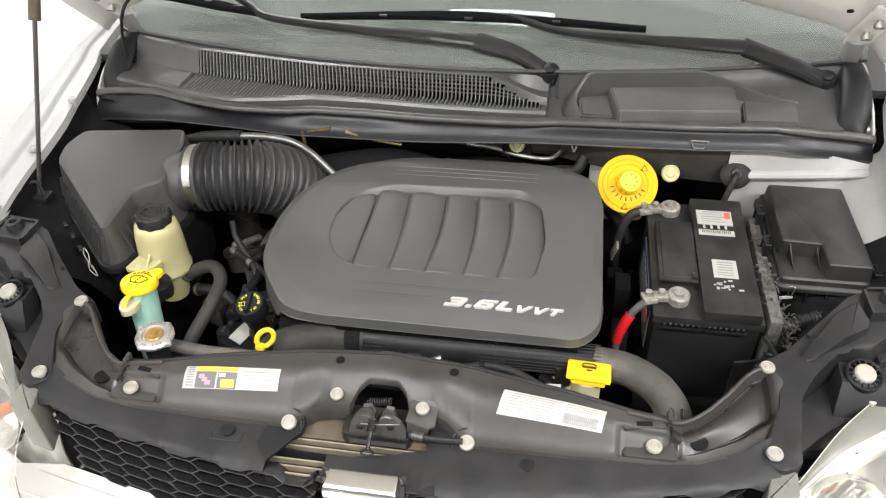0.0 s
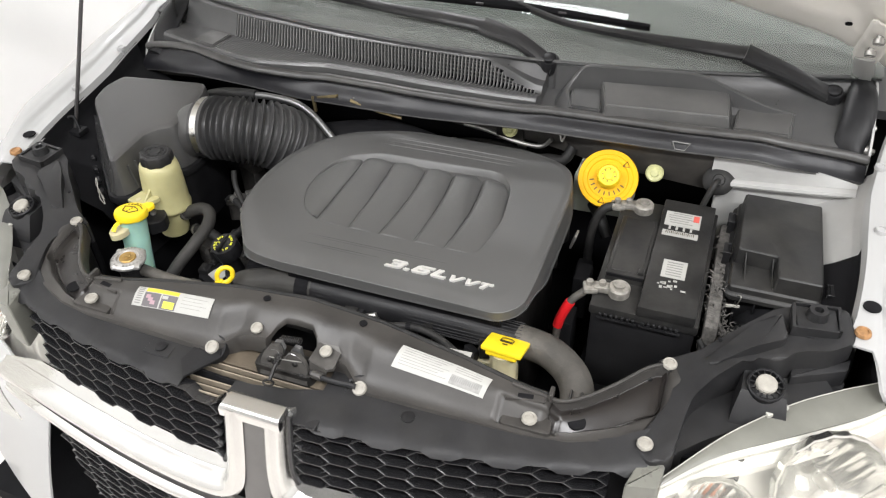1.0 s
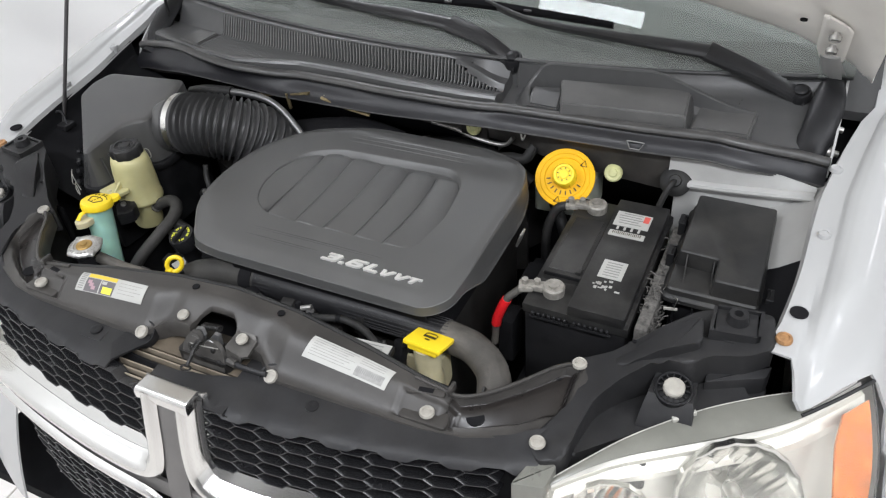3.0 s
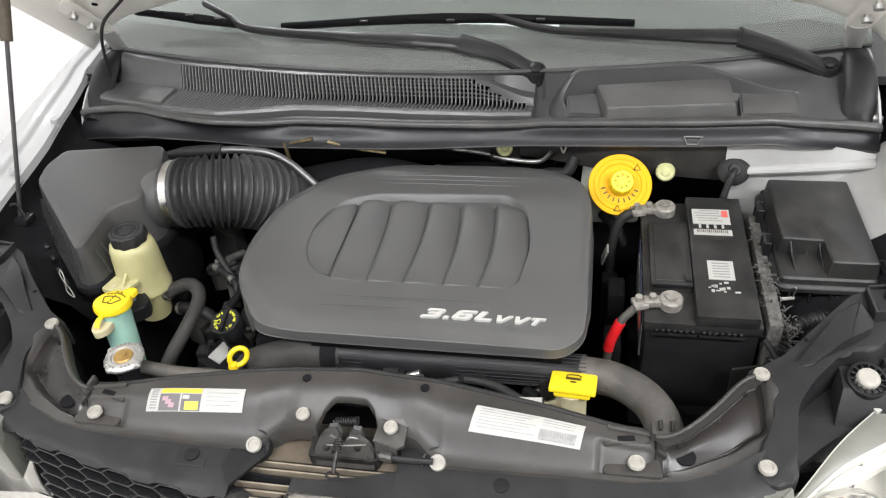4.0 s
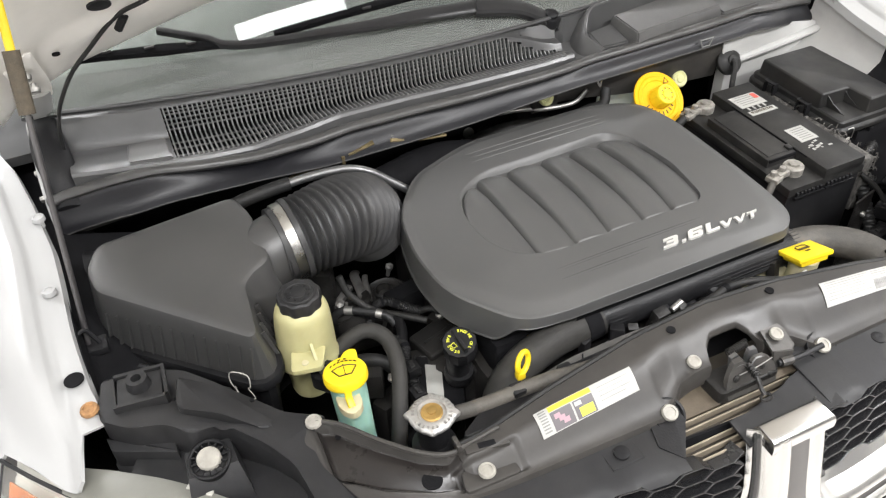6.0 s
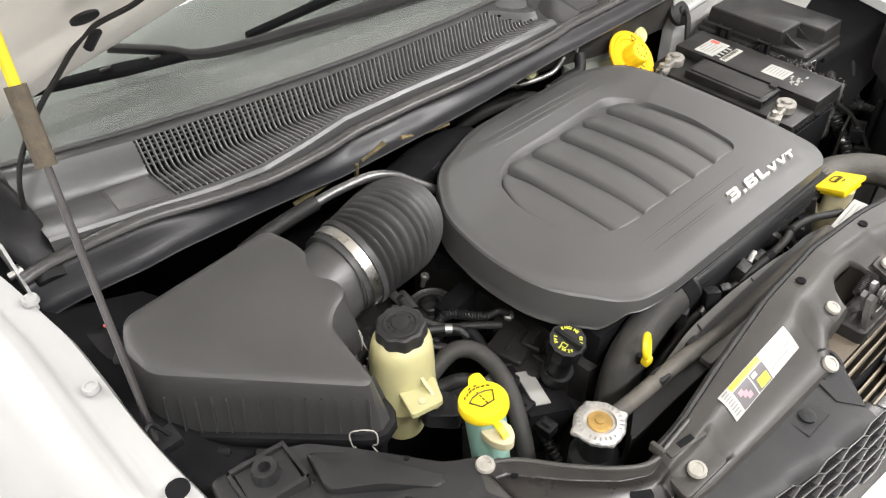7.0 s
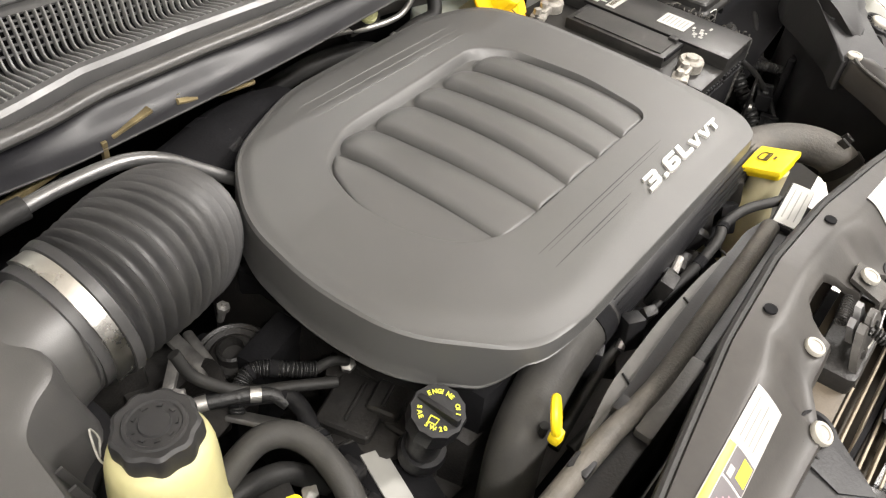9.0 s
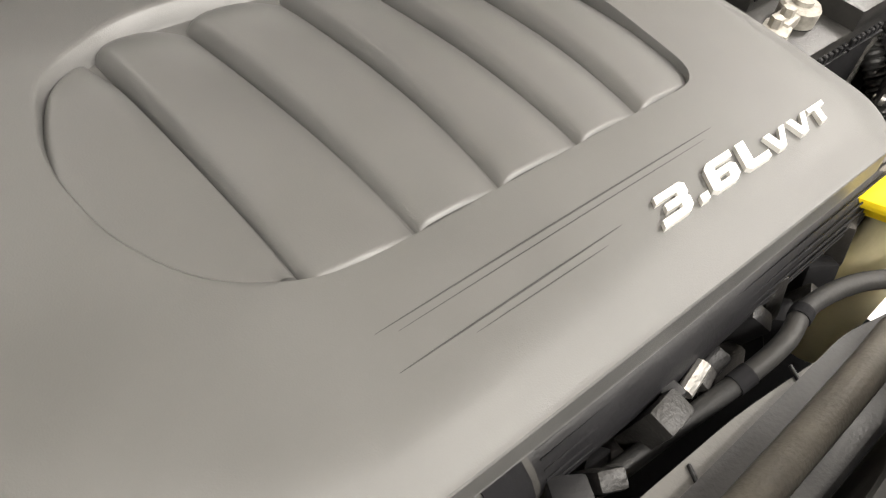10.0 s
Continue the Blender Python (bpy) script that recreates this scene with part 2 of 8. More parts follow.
def lathe(bm, prof, m=None, seg=28, wob=None):
    """prof: (radius, height) pairs; wob(angle, radius) may change the radius."""
    rings = []
    for r, z in prof:
        ring = []
        for i in range(seg):
            a = 2 * math.pi * i / seg
            q = wob(a, r) if wob else r
            p = Vector((q * math.cos(a), q * math.sin(a), z))
            ring.append(m @ p if m is not None else p)
        rings.append(ring)
    return loft(bm, rings)


def spline(pts, n=8):
    p = [Vector(q) for q in pts]
    p = [2 * p[0] - p[1]] + p + [2 * p[-1] - p[-2]]
    out = []
    for i in range(1, len(p) - 2):
        for k in range(n):
            t = k / n
            a, b, c, d = p[i - 1], p[i], p[i + 1], p[i + 2]
            out.append(0.5 * ((2 * b) + (c - a) * t + (2 * a - 5 * b + 4 * c - d) * t * t + (3 * b - a - 3 * c + d) * t ** 3))
    out.append(p[-2])
    return out


def tube(bm, pts, r, seg=12, n=8, smooth=True, radius=None, flat=1.0):
    """A tube along pts. radius(k) of the way 0..1 may scale r; flat squashes it."""
    path = spline(pts, n) if smooth and len(pts) > 2 else [Vector(q) for q in pts]
    rings = []
    up = Vector((0, 0, 1))
    t0 = (path[1] - path[0]).normalized()
    if abs(t0.dot(up)) > 0.95:
        up = Vector((0, 1, 0))
    side = t0.cross(up).normalized()
    for i, p in enumerate(path):
        t = (path[min(i + 1, len(path) - 1)] - path[max(i - 1, 0)]).normalized()
        side = (side - t * side.dot(t)).normalized()
        nrm = side.cross(t)
        rr = r * (radius(i / (len(path) - 1)) if radius else 1)
        rings.append([p + side * math.cos(a) * rr + nrm * math.sin(a) * rr * flat for a in (2 * math.pi * k / seg for k in range(seg))])
    return loft(bm, rings)


def prism(bm, poly, z0, z1, bev=0.0, seg=2, top=None):
    """A plate from a plan outline; top(x, y) may give its upper height."""
    t = bm_new()
    lo = [t.verts.new((x, y, z0)) for x, y in poly]
    hi = [t.verts.new((x, y, top(x, y) if top else z1)) for x, y in poly]
    n = len(poly)
    t.faces.new(lo[::-1])
    cap = t.faces.new(hi)
    for i in range(n):
        t.faces.new((lo[i], lo[(i + 1) % n], hi[(i + 1) % n], hi[i]))
    if bev:
        bmesh.ops.bevel(t, geom=list(cap.edges), offset=bev, segments=seg, affect="EDGES", profile=0.6)
    merge(bm, t)
    return bm


def sheet(bm, f, nu, nv, thick=0.0):
    """A surface f(u, v) -> point on a grid; thick gives it a second skin below."""
    vs = [[bm.verts.new(f(i / nu, j / nv)) for j in range(nv + 1)] for i in range(nu + 1)]
    for i in range(nu):
        for j in range(nv):
            bm.faces.new((vs[i][j], vs[i + 1][j], vs[i + 1][j + 1], vs[i][j + 1]))
    if thick:
        bm.normal_update()
        bmesh.ops.solidify(bm, geom=bm.faces[:], thickness=thick)
    return bm


def rounded(poly, r, n=5):
    """A plan outline with its corners rounded."""
    out = []
    m = len(poly)
    for i in range(m):
        p, a, b = Vector(poly[i]), Vector(poly[i - 1]), Vector(poly[(i + 1) % m])
        d1, d2 = (a - p), (b - p)
        q = min(r, d1.length * 0.45, d2.length * 0.45)
        s, e = p + d1.normalized() * q, p + d2.normalized() * q
        for k in range(n + 1):
            t = k / n
            w = (1 - t) ** 2 * s + 2 * t * (1 - t) * p + t * t * e
            out.append((w.x, w.y))
    return out


def interp(x, table):
    """A value from a table of (x, value), straight between its rows."""
    if x <= table[0][0]:
        return table[0][1]
    for (a, p), (b, q) in zip(table, table[1:]):
        if x <= b:
            return p + (q - p) * (x - a) / (b - a)
    return table[-1][1]


def smooth(t):
    t = max(0.0, min(1.0, t))
    return t * t * (3 - 2 * t)


def facing(at, normal, spin=0.0):
    """A pose at a place whose z axis points along normal, its y axis as far up or back as it can."""
    z = Vector(normal).normalized()
    y = Vector((0, 1, 0.3))
    y = (y - z * y.dot(z)).normalized()
    x = y.cross(z)
    m = Matrix((x, y, z)).transposed().to_4x4()
    return Matrix.Translation(at) @ m @ Matrix.Rotation(math.radians(spin), 4, "Z")


def lettering(name, body, size, m, mat, parent, depth=0.002, wide=1.0, bold=0.0, slant=0.0):
    cu = bpy.data.curves.new("scratch_text", "FONT")
    cu.body, cu.size, cu.extrude, cu.offset, cu.shear = body, size, depth / 2, bold, slant
    cu.resolution_u = 3
    tmp = bpy.data.objects.new("scratch_text", cu)
    scene.collection.objects.link(tmp)
    bpy.context.view_layer.update()
    me = bpy.data.meshes.new_from_object(tmp.evaluated_get(bpy.context.evaluated_depsgraph_get()))
    bpy.data.objects.remove(tmp)
    me.transform(m @ Matrix.Diagonal((wide, 1, 1, 1)))
    me.name = name
    me.materials.clear()
    me.materials.append(mat)
    ob = new(name, me)
    attach(ob, parent)
    return ob


def pin_mesh(name, r, h, mat):
    bm = bm_new()
    lathe(bm, [(r * 0.55, -0.012), (r * 0.55, 0), (r, 0), (r, h * 0.5), (r * 0.9, h), (r * 0.62, h * 1.02), (r * 0.58, h * 0.8), (0.001, h * 0.8)], seg=18)
    return mesh_of(name, bm, mat)


def place(name, me, m, parent, label=""):
    ob = new(name, me)
    attach(ob, parent)
    ob.matrix_basis = m
    return tagged(ob, label=label)


PIN_ME = pin_mesh("push_pin", 0.0108, 0.0045, PIN)
STEEL_BOLT_ME = pin_mesh("bolt", 0.010, 0.008, DULL)
PAINTED_BOLT_ME = pin_mesh("bolt", 0.010, 0.007, WHITE_PAINT)
RUST_BOLT_ME = pin_mesh("rusty_bolt", 0.0115, 0.006, RUST)

# ---- the room ----
RX, RY0, RY1, RZ = 4.6, -5.2, 6.4, 3.2


def room():
    bm = box(bm_new(), (0, (RY0 + RY1) / 2, -0.06), (2 * RX, RY1 - RY0, 0.1))
    floor = tagged(part("floor", bm, GROUT), "light grey polished tile floor with thin dark joints", "floor", kind="structure")
    # Only the west wall shows; the others are unseen and toned to shape light.
    for name, c, s in (("wall_east", (RX + 0.1, 0.6, RZ / 2), (0.2, 12.0, RZ)), ("wall_west", (-2.15, 0.6, RZ / 2), (0.2, 12.0, RZ)),
                       ("wall_north", (0, RY1 + 0.1, RZ / 2), (2 * RX, 0.2, RZ)), ("wall_south", (0, RY0 - 0.1, RZ / 2), (2 * RX, 0.2, RZ))):
        # Grey here cuts the light bounced onto front-facing parts.
        if name == "wall_south":
            tagged(part(name, box(bm_new(), c, s), WALL_GREY), "unseen plain wall, grey to dim light from the front", "wall", kind="structure")
        else:
            tagged(part(name, box(bm_new(), c, s), WALL), "plain bright white painted wall", "wall", kind="structure")
    tagged(part("ceiling", box(bm_new(), (0, 0.6, RZ + 0.1), (2 * RX + 0.4, 12.0, 0.2)), WALL), "plain white ceiling", "ceiling", kind="structure")
    for lx, ly, watts in LAMPS:
        e = thing("ceiling_lamp", (lx, ly, RZ), "long white linear ceiling lamp, switched on, all but one assumed", "lamp", "ceiling lamps")
        bm = box(bm_new(), (lx, ly, RZ - 0.015), (0.93 if lx == 0 else 1.56, 0.20, 0.03), bev=0.006)
        part("housing", bm, WALL, e)
    return floor


FLOOR = room()


# ---- fenders ----
def fender_height(y):
    return interp(y, [(-0.1, 0.885), (0.1, 0.920), (0.22, 0.937), (0.3, 0.948), (0.62, 0.985), (0.93, 1.005), (1.3, 1.01)])


def fender(s):
    e = thing("fender", (s * 0.93, 0.6, 0.3), "glossy white painted front fender of the van", "fender", "front fenders")
    across = [(0.752, -0.016), (0.757, -0.002), (0.785, 0.0), (0.797, 0.002), (0.806, 0.010), (0.822, 0.014), (0.86, 0.006), (0.90, -0.018),
              (0.935, -0.06), (0.957, -0.12), (0.972, -0.22), (0.980, -0.36), (0.975, -0.52), (0.955, -0.64)]
    front = [0.205, 0.200, 0.195, 0.140, 0.138, 0.152, 0.200, 0.242, 0.25, 0.22, 0.16, 0.10, 0.10, 0.10]
    n = len(across) - 1

    def f(u, v):
        k = v * n
        i = min(int(k), n - 1)
        w = k - i
        x = across[i][0] * (1 - w) + across[i + 1][0] * w
        d = across[i][1] * (1 - w) + across[i + 1][1] * w
        y0 = front[i] * (1 - w) + front[i + 1] * w
        y = y0 + (1.28 - y0) * u
        inner = interp(y, [(0.2, 0.757), (0.256, 0.768), (0.376, 0.778), (0.533, 0.786), (0.658, 0.806), (0.757, 0.824), (0.81, 0.840), (1.3, 0.850)])
        if x < 0.90:
            x = inner + (x - 0.752) / 0.148 * (0.90 - inner)
        x += 0.018 * smooth((y - 0.2) / 0.6) * smooth((x - 0.80) / 0.1) - 0.02 * smooth((0.5 - y) / 0.5) * smooth((x - 0.82) / 0.1)
        d *= 1 + 0.9 * smooth((0.50 - y) / 0.28) * smooth((x - 0.815) / 0.05) * smooth((0.96 - x) / 0.03)
        zf = fender_height(y0) + d
        lower = max(0.0, zf - 0.897) * smooth((x - 0.79) / 0.025) * (1 - smooth((y - y0) / 0.17))
        wave = 0.003 * math.sin(y * 22) * smooth((0.80 - x) / 0.04)
        return Vector((s * (x + wave), y, fender_height(y) + d - lower))

    part("panel", sheet(bm_new(), f, 60, n * 3, 0.004), WHITE_PAINT, e, angle=50)
    hole = lathe(bm_new(), [(0.0005, 0.0), (0.0125, 0.0), (0.0125, 0.002), (0.0005, 0.0022)], pose(s * 0.787, 0.275, fender_height(0.275) + 0.0035), 20)
    part("flange_hole", hole, BLACK_DEEP, e, "dark round hole in the flange")
    place("bolt", RUST_BOLT_ME, pose(s * 0.775, 0.222, fender_height(0.222) + 0.003), e, "rusty washer-head bolt")
    for y in (0.44, 0.60):
        place("bolt", PAINTED_BOLT_ME, pose(s * 0.800, y, fender_height(y) + 0.002), e, "white painted flange bolt")
    # the apron under the flange: dark in front, painted behind right, shade-black behind left
    def inner_edge(y):
        return interp(y, [(0.2, 0.757), (0.256, 0.768), (0.376, 0.778), (0.533, 0.786), (0.658, 0.806), (0.757, 0.824), (0.81, 0.840), (1.3, 0.850)])

    prof = [(0.004, -0.012), (0.000, -0.05), (-0.03, -0.075), (-0.07, -0.10), (-0.14, -0.125), (-0.175, -0.17), (-0.18, -0.55)]

    def apron(y0, y1):
        def g(u, v):
            k = v * (len(prof) - 1)
            i = min(int(k), len(prof) - 2)
            w = k - i
            y = y0 + (y1 - y0) * u
            return Vector((s * (inner_edge(y) + prof[i][0] * (1 - w) + prof[i + 1][0] * w), y, fender_height(y) + prof[i][1] * (1 - w) + prof[i + 1][1] * w))
        return sheet(bm_new(), g, 14, 18, 0.003)

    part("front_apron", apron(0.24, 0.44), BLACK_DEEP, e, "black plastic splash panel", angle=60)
    # Left rear apron is black, its shade put into the colour.
    part("rear_apron", apron(0.44, 0.66), APRON if s > 0 else BLACK_DEEP, e, "dusty white sheet metal apron" if s > 0 else "apron with its shade put into a black colour", angle=60)
    # Added black box fills the gap below the hinge in place of shade.
    part("hinge_gap_filler", box(bm_new(), (s * 0.835, 0.95, 0.90), (0.14, 0.60, 0.06), bev=0.01), BLACK_DEEP, e, "black filler standing in for the dark gap below the hinge")
    return e


fender(1)
fender(-1)


# ---- headlights ----
def headlight(s):
    e = thing("headlight", (s * 0.72, 0.10, 0.70), "clear-lens headlight with chrome reflectors and amber corner", "headlight", "headlights")
    crest = spline([(0.530, -0.096, 0.866), (0.558, -0.067, 0.880), (0.612, -0.013, 0.885), (0.673, 0.031, 0.886), (0.734, 0.074, 0.886), (0.80, 0.124, 0.886), (0.852, 0.181, 0.886), (0.898, 0.240, 0.884)], 8)

    def top(u):
        k = u * (len(crest) - 1)
        i = min(int(k), len(crest) - 2)
        return crest[i].lerp(crest[i + 1], k - i)

    def bottom(u):
        return Vector((0.53 + 0.375 * u, -0.165 + 0.03 * u + 0.15 * u * u, 0.66 + 0.03 * u))

    def f(u, v):
        a, b = top(u), bottom(u)
        p = a.lerp(b, v)
        out = Vector((0.35 + 0.4 * u, -0.8 + 0.4 * u, 0.25)).normalized()
        p += out * 0.030 * math.sin(math.pi * min(1, v * 1.02)) + out * 0.008 * math.sin(math.pi * u)
        p.z += 0.004 * math.sin(math.pi * min(1.0, v * 2))
        return Vector((s * p.x, p.y, p.z))

    lens = part("lens", sheet(bm_new(), f, 40, 20, 0.002), LENS, e, "clear slightly hazed lens", angle=60)
    lens.visible_shadow = False

    # stepped silver housing: a shelf under the top edge, then the deep back
    def back(u, v):
        a = Vector(f(0.01 + 0.97 * u, v))
        deep = 0.010 + 0.030 * smooth((v - 0.05) / 0.04) + 0.055 * smooth((v - 0.18) / 0.10)
        facet = 0.005 * (abs((u * 14) % 2 - 1)) * smooth((v - 0.15) / 0.1)
        return a + Vector((-s * 0.010, deep + facet, -0.004 - 0.008 * smooth(v / 0.1)))

    part("housing", sheet(bm_new(), back, 56, 30, 0.003), REFLECTOR, e, "silver reflector housing", angle=25)

    def lip(u, v):
        a = top(0.06 + 0.73 * u)
        w = (0.010 + 0.044 * smooth((u - 0.05) / 0.65)) * (1 - 0.20 * smooth((u - 0.80) / 0.2))
        return Vector((s * (a.x - 0.10 * w * v), a.y + w * v, a.z + 0.003 + 0.002 * v + 0.002 * math.sin(math.pi * v)))

    part("lens_edge", sheet(bm_new(), lip, 36, 5, 0.004), LENS_EDGE, e, "dull hazed upper lens flange", angle=60)
    pts = [lip(k / 20, 1.0) + Vector((0, 0, 0.0015)) for k in range(21)]
    part("flange_edge", tube(bm_new(), pts, 0.0009, 6, 2), LENS_RIM, e, "pale bright edge of the flange")
    for k in (0.50, 0.54, 0.565):
        q = lip(k, 0.95)
        part("clip_lug", box(bm_new(), (q.x, q.y, q.z + 0.003), (0.008, 0.007, 0.006), Matrix.Rotation(s * 0.6, 4, "Z"), 0.001), LENS_RIM, e)
    pts = [Vector((s * (p.x + 0.001), p.y + 0.003, p.z + 0.004)) for p in (top(0.755 + 0.245 * k / 16) for k in range(17))]
    part("edge_seal", tube(bm_new(), pts, 0.0028, 8, 2), GREY_PL, e, "black seal along the fender")
    pts = [Vector(f(1.0, v / 10)) for v in range(11)]
    part("side_seal", tube(bm_new(), pts, 0.0016, 8, 2), GREY_PL, e)
    for u, v, r in ((0.27, 0.34, 0.056), (0.60, 0.32, 0.078)):
        c = Vector(f(u, v)) + Vector((-s * 0.010, 0.030, -0.010))
        m = facing(c, (s * (0.10 + 0.45 * u), -0.80, 0.42))
        bm = bm_new()
        lathe(bm, [(0.012, -0.040), (r * 0.35, -0.038), (r * 0.62, -0.028), (r * 0.85, -0.010), (r, 0.008), (r * 1.05, 0.009), (r * 1.05, -0.004), (r * 0.5, -0.042), (0.012, -0.046)], m, 40,
              wob=lambda a, q: q * (1 + 0.012 * math.cos(a * 20)))
        bowl = part("reflector", bm, BOWL, e, "round chrome reflector bowl", angle=20)
        bm = lathe(bm_new(), [(0.003, -0.03), (0.010, -0.028), (0.010, -0.004), (0.006, 0.006), (0.001, 0.007)], m, 14)
        part("bulb", bm, AMBER if u < 0.3 else STEEL, bowl, "small bulb")
        for k in range(7):
            x = (k - 3) / 3.6 * r
            h = math.sqrt(r * r - x * x)
            rib = box(bm_new(), (0, 0, 0), (r * 0.16, h * 0.95, 0.005), None, 0.0022)
            bmesh.ops.transform(rib, matrix=m @ Matrix.Translation((x, h * 0.42, -0.030 + 0.036 * (abs(x) / r) ** 2)) @ Matrix.Rotation(0.45, 4, "X"), verts=rib.verts)
            part("reflector_flute", rib, BOWL, bowl)

    def amber(u, v):
        uu = 0.868 + 0.117 * u - (0.012 * math.sin(math.pi * min(1, v * 2.2)) - 0.022 * smooth((0.12 - v) / 0.12)) * (1 - u)
        return Vector(f(uu, 0.075 + 0.87 * v)) + Vector((-s * 0.005, 0.006, -0.003))

    part("corner_reflector", sheet(bm_new(), amber, 10, 16, 0.004), AMBER, e, "amber corner reflector", angle=60)
    # dark plastic behind the lens
    bm = bm_new()
    poly = [(0.545, -0.03), (0.60, 0.025), (0.68, 0.085), (0.755, 0.14), (0.775, 0.2), (0.70, 0.24), (0.60, 0.16), (0.555, 0.05)]
    prism(bm, rounded([(s * x, y) for x, y in poly], 0.02), 0.70, 0.874, 0.01)
    box(bm, (s * 0.70, 0.14, 0.880), (0.10, 0.07, 0.018), Matrix.Rotation(s * 0.5, 4, "Z"), 0.004)
    part("rear_body", bm, GREY_PL, e, "black plastic headlight body")
    return e


headlight(1)
headlight(-1)


# ---- hood, raised on its hinges ----
HOOD_TILT = math.radians(41)


def hood_rear(x):
    a = abs(x)
    return 0.797 + 0.035 * smooth((a - 0.70) / 0.1), interp(a, [(0, 1.212), (0.3, 1.195), (0.46, 1.170), (0.59, 1.140), (0.69, 1.116), (0.745, 1.088), (0.80, 1.050), (0.83, 1.020)])


def hood():
    e = thing("hood", (0, 1.0, 1.0), "raised white hood showing its cream painted underside", "hood")

    def f(u, v, drop=0.0):
        # u across, v from the hinge side to the nose
        x = (-0.83 + 1.66 * u)
        x *= 1 - 0.06 * smooth((v - 0.6) / 0.4)
        y0, z0 = hood_rear(x)
        d = 1.06 * v + 0.05 * v * (1 - (x / 0.83) ** 2)
        lift = 0.02 * math.sin(math.pi * v) + drop
        return Vector((x, y0 - d * math.cos(HOOD_TILT) + lift * math.sin(HOOD_TILT), z0 + d * math.sin(HOOD_TILT) + lift * math.cos(HOOD_TILT)))

    part("outer_panel", sheet(bm_new(), lambda u, v: f(u, v, 0.024), 40, 24, 0.003), WHITE_PAINT, e, "white outer skin", angle=60)

    def inner(u, v):
        a = abs(u - 0.5) * 2
        rim = min(1 - a, v * 1.2, 1.0 - v)
        pan = 0.016 * smooth((rim - 0.10) / 0.05) * (0.6 + 0.4 * smooth((abs(a - 0.35) - 0.06) / 0.05))
        edge = 0.012 * (1 - smooth(rim / 0.025))
        return f(u, v, pan + edge)

    part("inner_panel", sheet(bm_new(), inner, 90, 60, 0.003), CREAM_PAINT, e, "cream painted inner panel with stamped recesses", angle=60)
    for s in (-1, 1):
        bm = bm_new()
        width = lambda v: (0.0150 - 0.004 * smooth((0.03 - v) / 0.05)) * (1 - 0.35 * smooth((v - 0.150) / 0.008))

        def pad(u, w):
            v = -0.012 + 0.170 * w
            return f(0.5 + s * 0.452 + (u - 0.5) * 2 * width(v), v, -0.004 - 0.004 * (1 - (2 * u - 1) ** 8))

        sheet(bm, pad, 14, 20, 0.004)
        h = part("hinge_plate", bm, CREAM_PAINT, e, "painted hinge plate")
        for v in (0.065, 0.12):
            p = f(0.5 + s * 0.452, v, -0.014)
            place("bolt", STEEL_BOLT_ME, facing(p, (0, -math.sin(HOOD_TILT), -math.cos(HOOD_TILT))), h)
        bm = bm_new()
        tube(bm, [f(0.5 + s * 0.452, 0.02, -0.008), (s * 0.768, 0.86, 1.0), (s * 0.765, 0.83, 0.955), (s * 0.760, 0.74, 0.945)], 0.018, 10, 6, flat=0.35)
        tube(bm, [f(0.5 + s * 0.458, 0.015, -0.004), (s * 0.786, 0.87, 0.995), (s * 0.782, 0.80, 0.950)], 0.010, 8, 6, flat=0.45)
        part("hinge_arm", bm, APRON, e, "white painted steel hinge arm")
        bm = bm_new()
        tube(bm, [(s * 0.785, 0.86, 0.945), (s * 0.79, 0.93, 0.975), (s * 0.78, 0.985, 1.02)], 0.008, 8, 5, flat=0.5)
        part("hinge_link", bm, APRON, e, "thin hinge link")
        plate = bm_new()
        side = [(0.655, 0.925), (0.672, 0.962), (0.715, 0.992), (0.770, 1.012), (0.820, 1.030), (0.868, 1.022), (0.885, 0.960), (0.80, 0.925)]
        loft(plate, [[Vector((s * x, y, z)) for y, z in rounded(side, 0.015, 3)] for x in (0.790, 0.794)])
        bmesh.ops.recalc_face_normals(plate, faces=plate.faces[:])
        hp = part("hinge_bracket", plate, APRON, e, "white painted hinge bracket")
        for y, z in ((0.70, 0.958), (0.755, 0.975), (0.83, 0.985)):
            place("bolt", STEEL_BOLT_ME, facing((s * 0.790, y, z), (-s, -0.1, 0.2)), hp)
        p = f(0.5 + s * 0.42, 0.098, -0.002)
        bm = lathe(bm_new(), [(0.0005, 0), (0.006, 0), (0.006, 0.003), (0.0005, 0.003)], facing(p, (0, -math.sin(HOOD_TILT), -math.cos(HOOD_TILT))), 14)
        part("drain_hole", bm, BLACK_DEEP, e, "small dark hole")
    p = f(0.130, 0.182, -0.003)
    bm = lathe(bm_new(), [(0.0005, 0), (0.013, 0), (0.017, 0.001), (0.017, 0.004), (0.0005, 0.005)], facing(p, (0, -math.sin(HOOD_TILT), -math.cos(HOOD_TILT))), 20)
    part("grommet", bm, BLACK, e, "dark oval grommet")
    bm = tube(bm_new(), [f(0.20, 0.20, -0.006), f(0.175, 0.15, -0.010), (-0.596, 0.723, 1.220), (-0.650, 0.720, 1.180), (-0.695, 0.715, 1.140), (-0.735, 0.740, 1.06), (-0.752, 0.755, 0.945)], 0.0035, 8, 8)
    part("washer_hose", bm, RUBBER, e, "thin black washer hose")
    bm = tube(bm_new(), [(-0.586, 0.722, 1.218), (-0.600, 0.734, 1.195)], 0.007, 8)
    part("hose_clip", bm, BLACK, e)
    return f


hood()


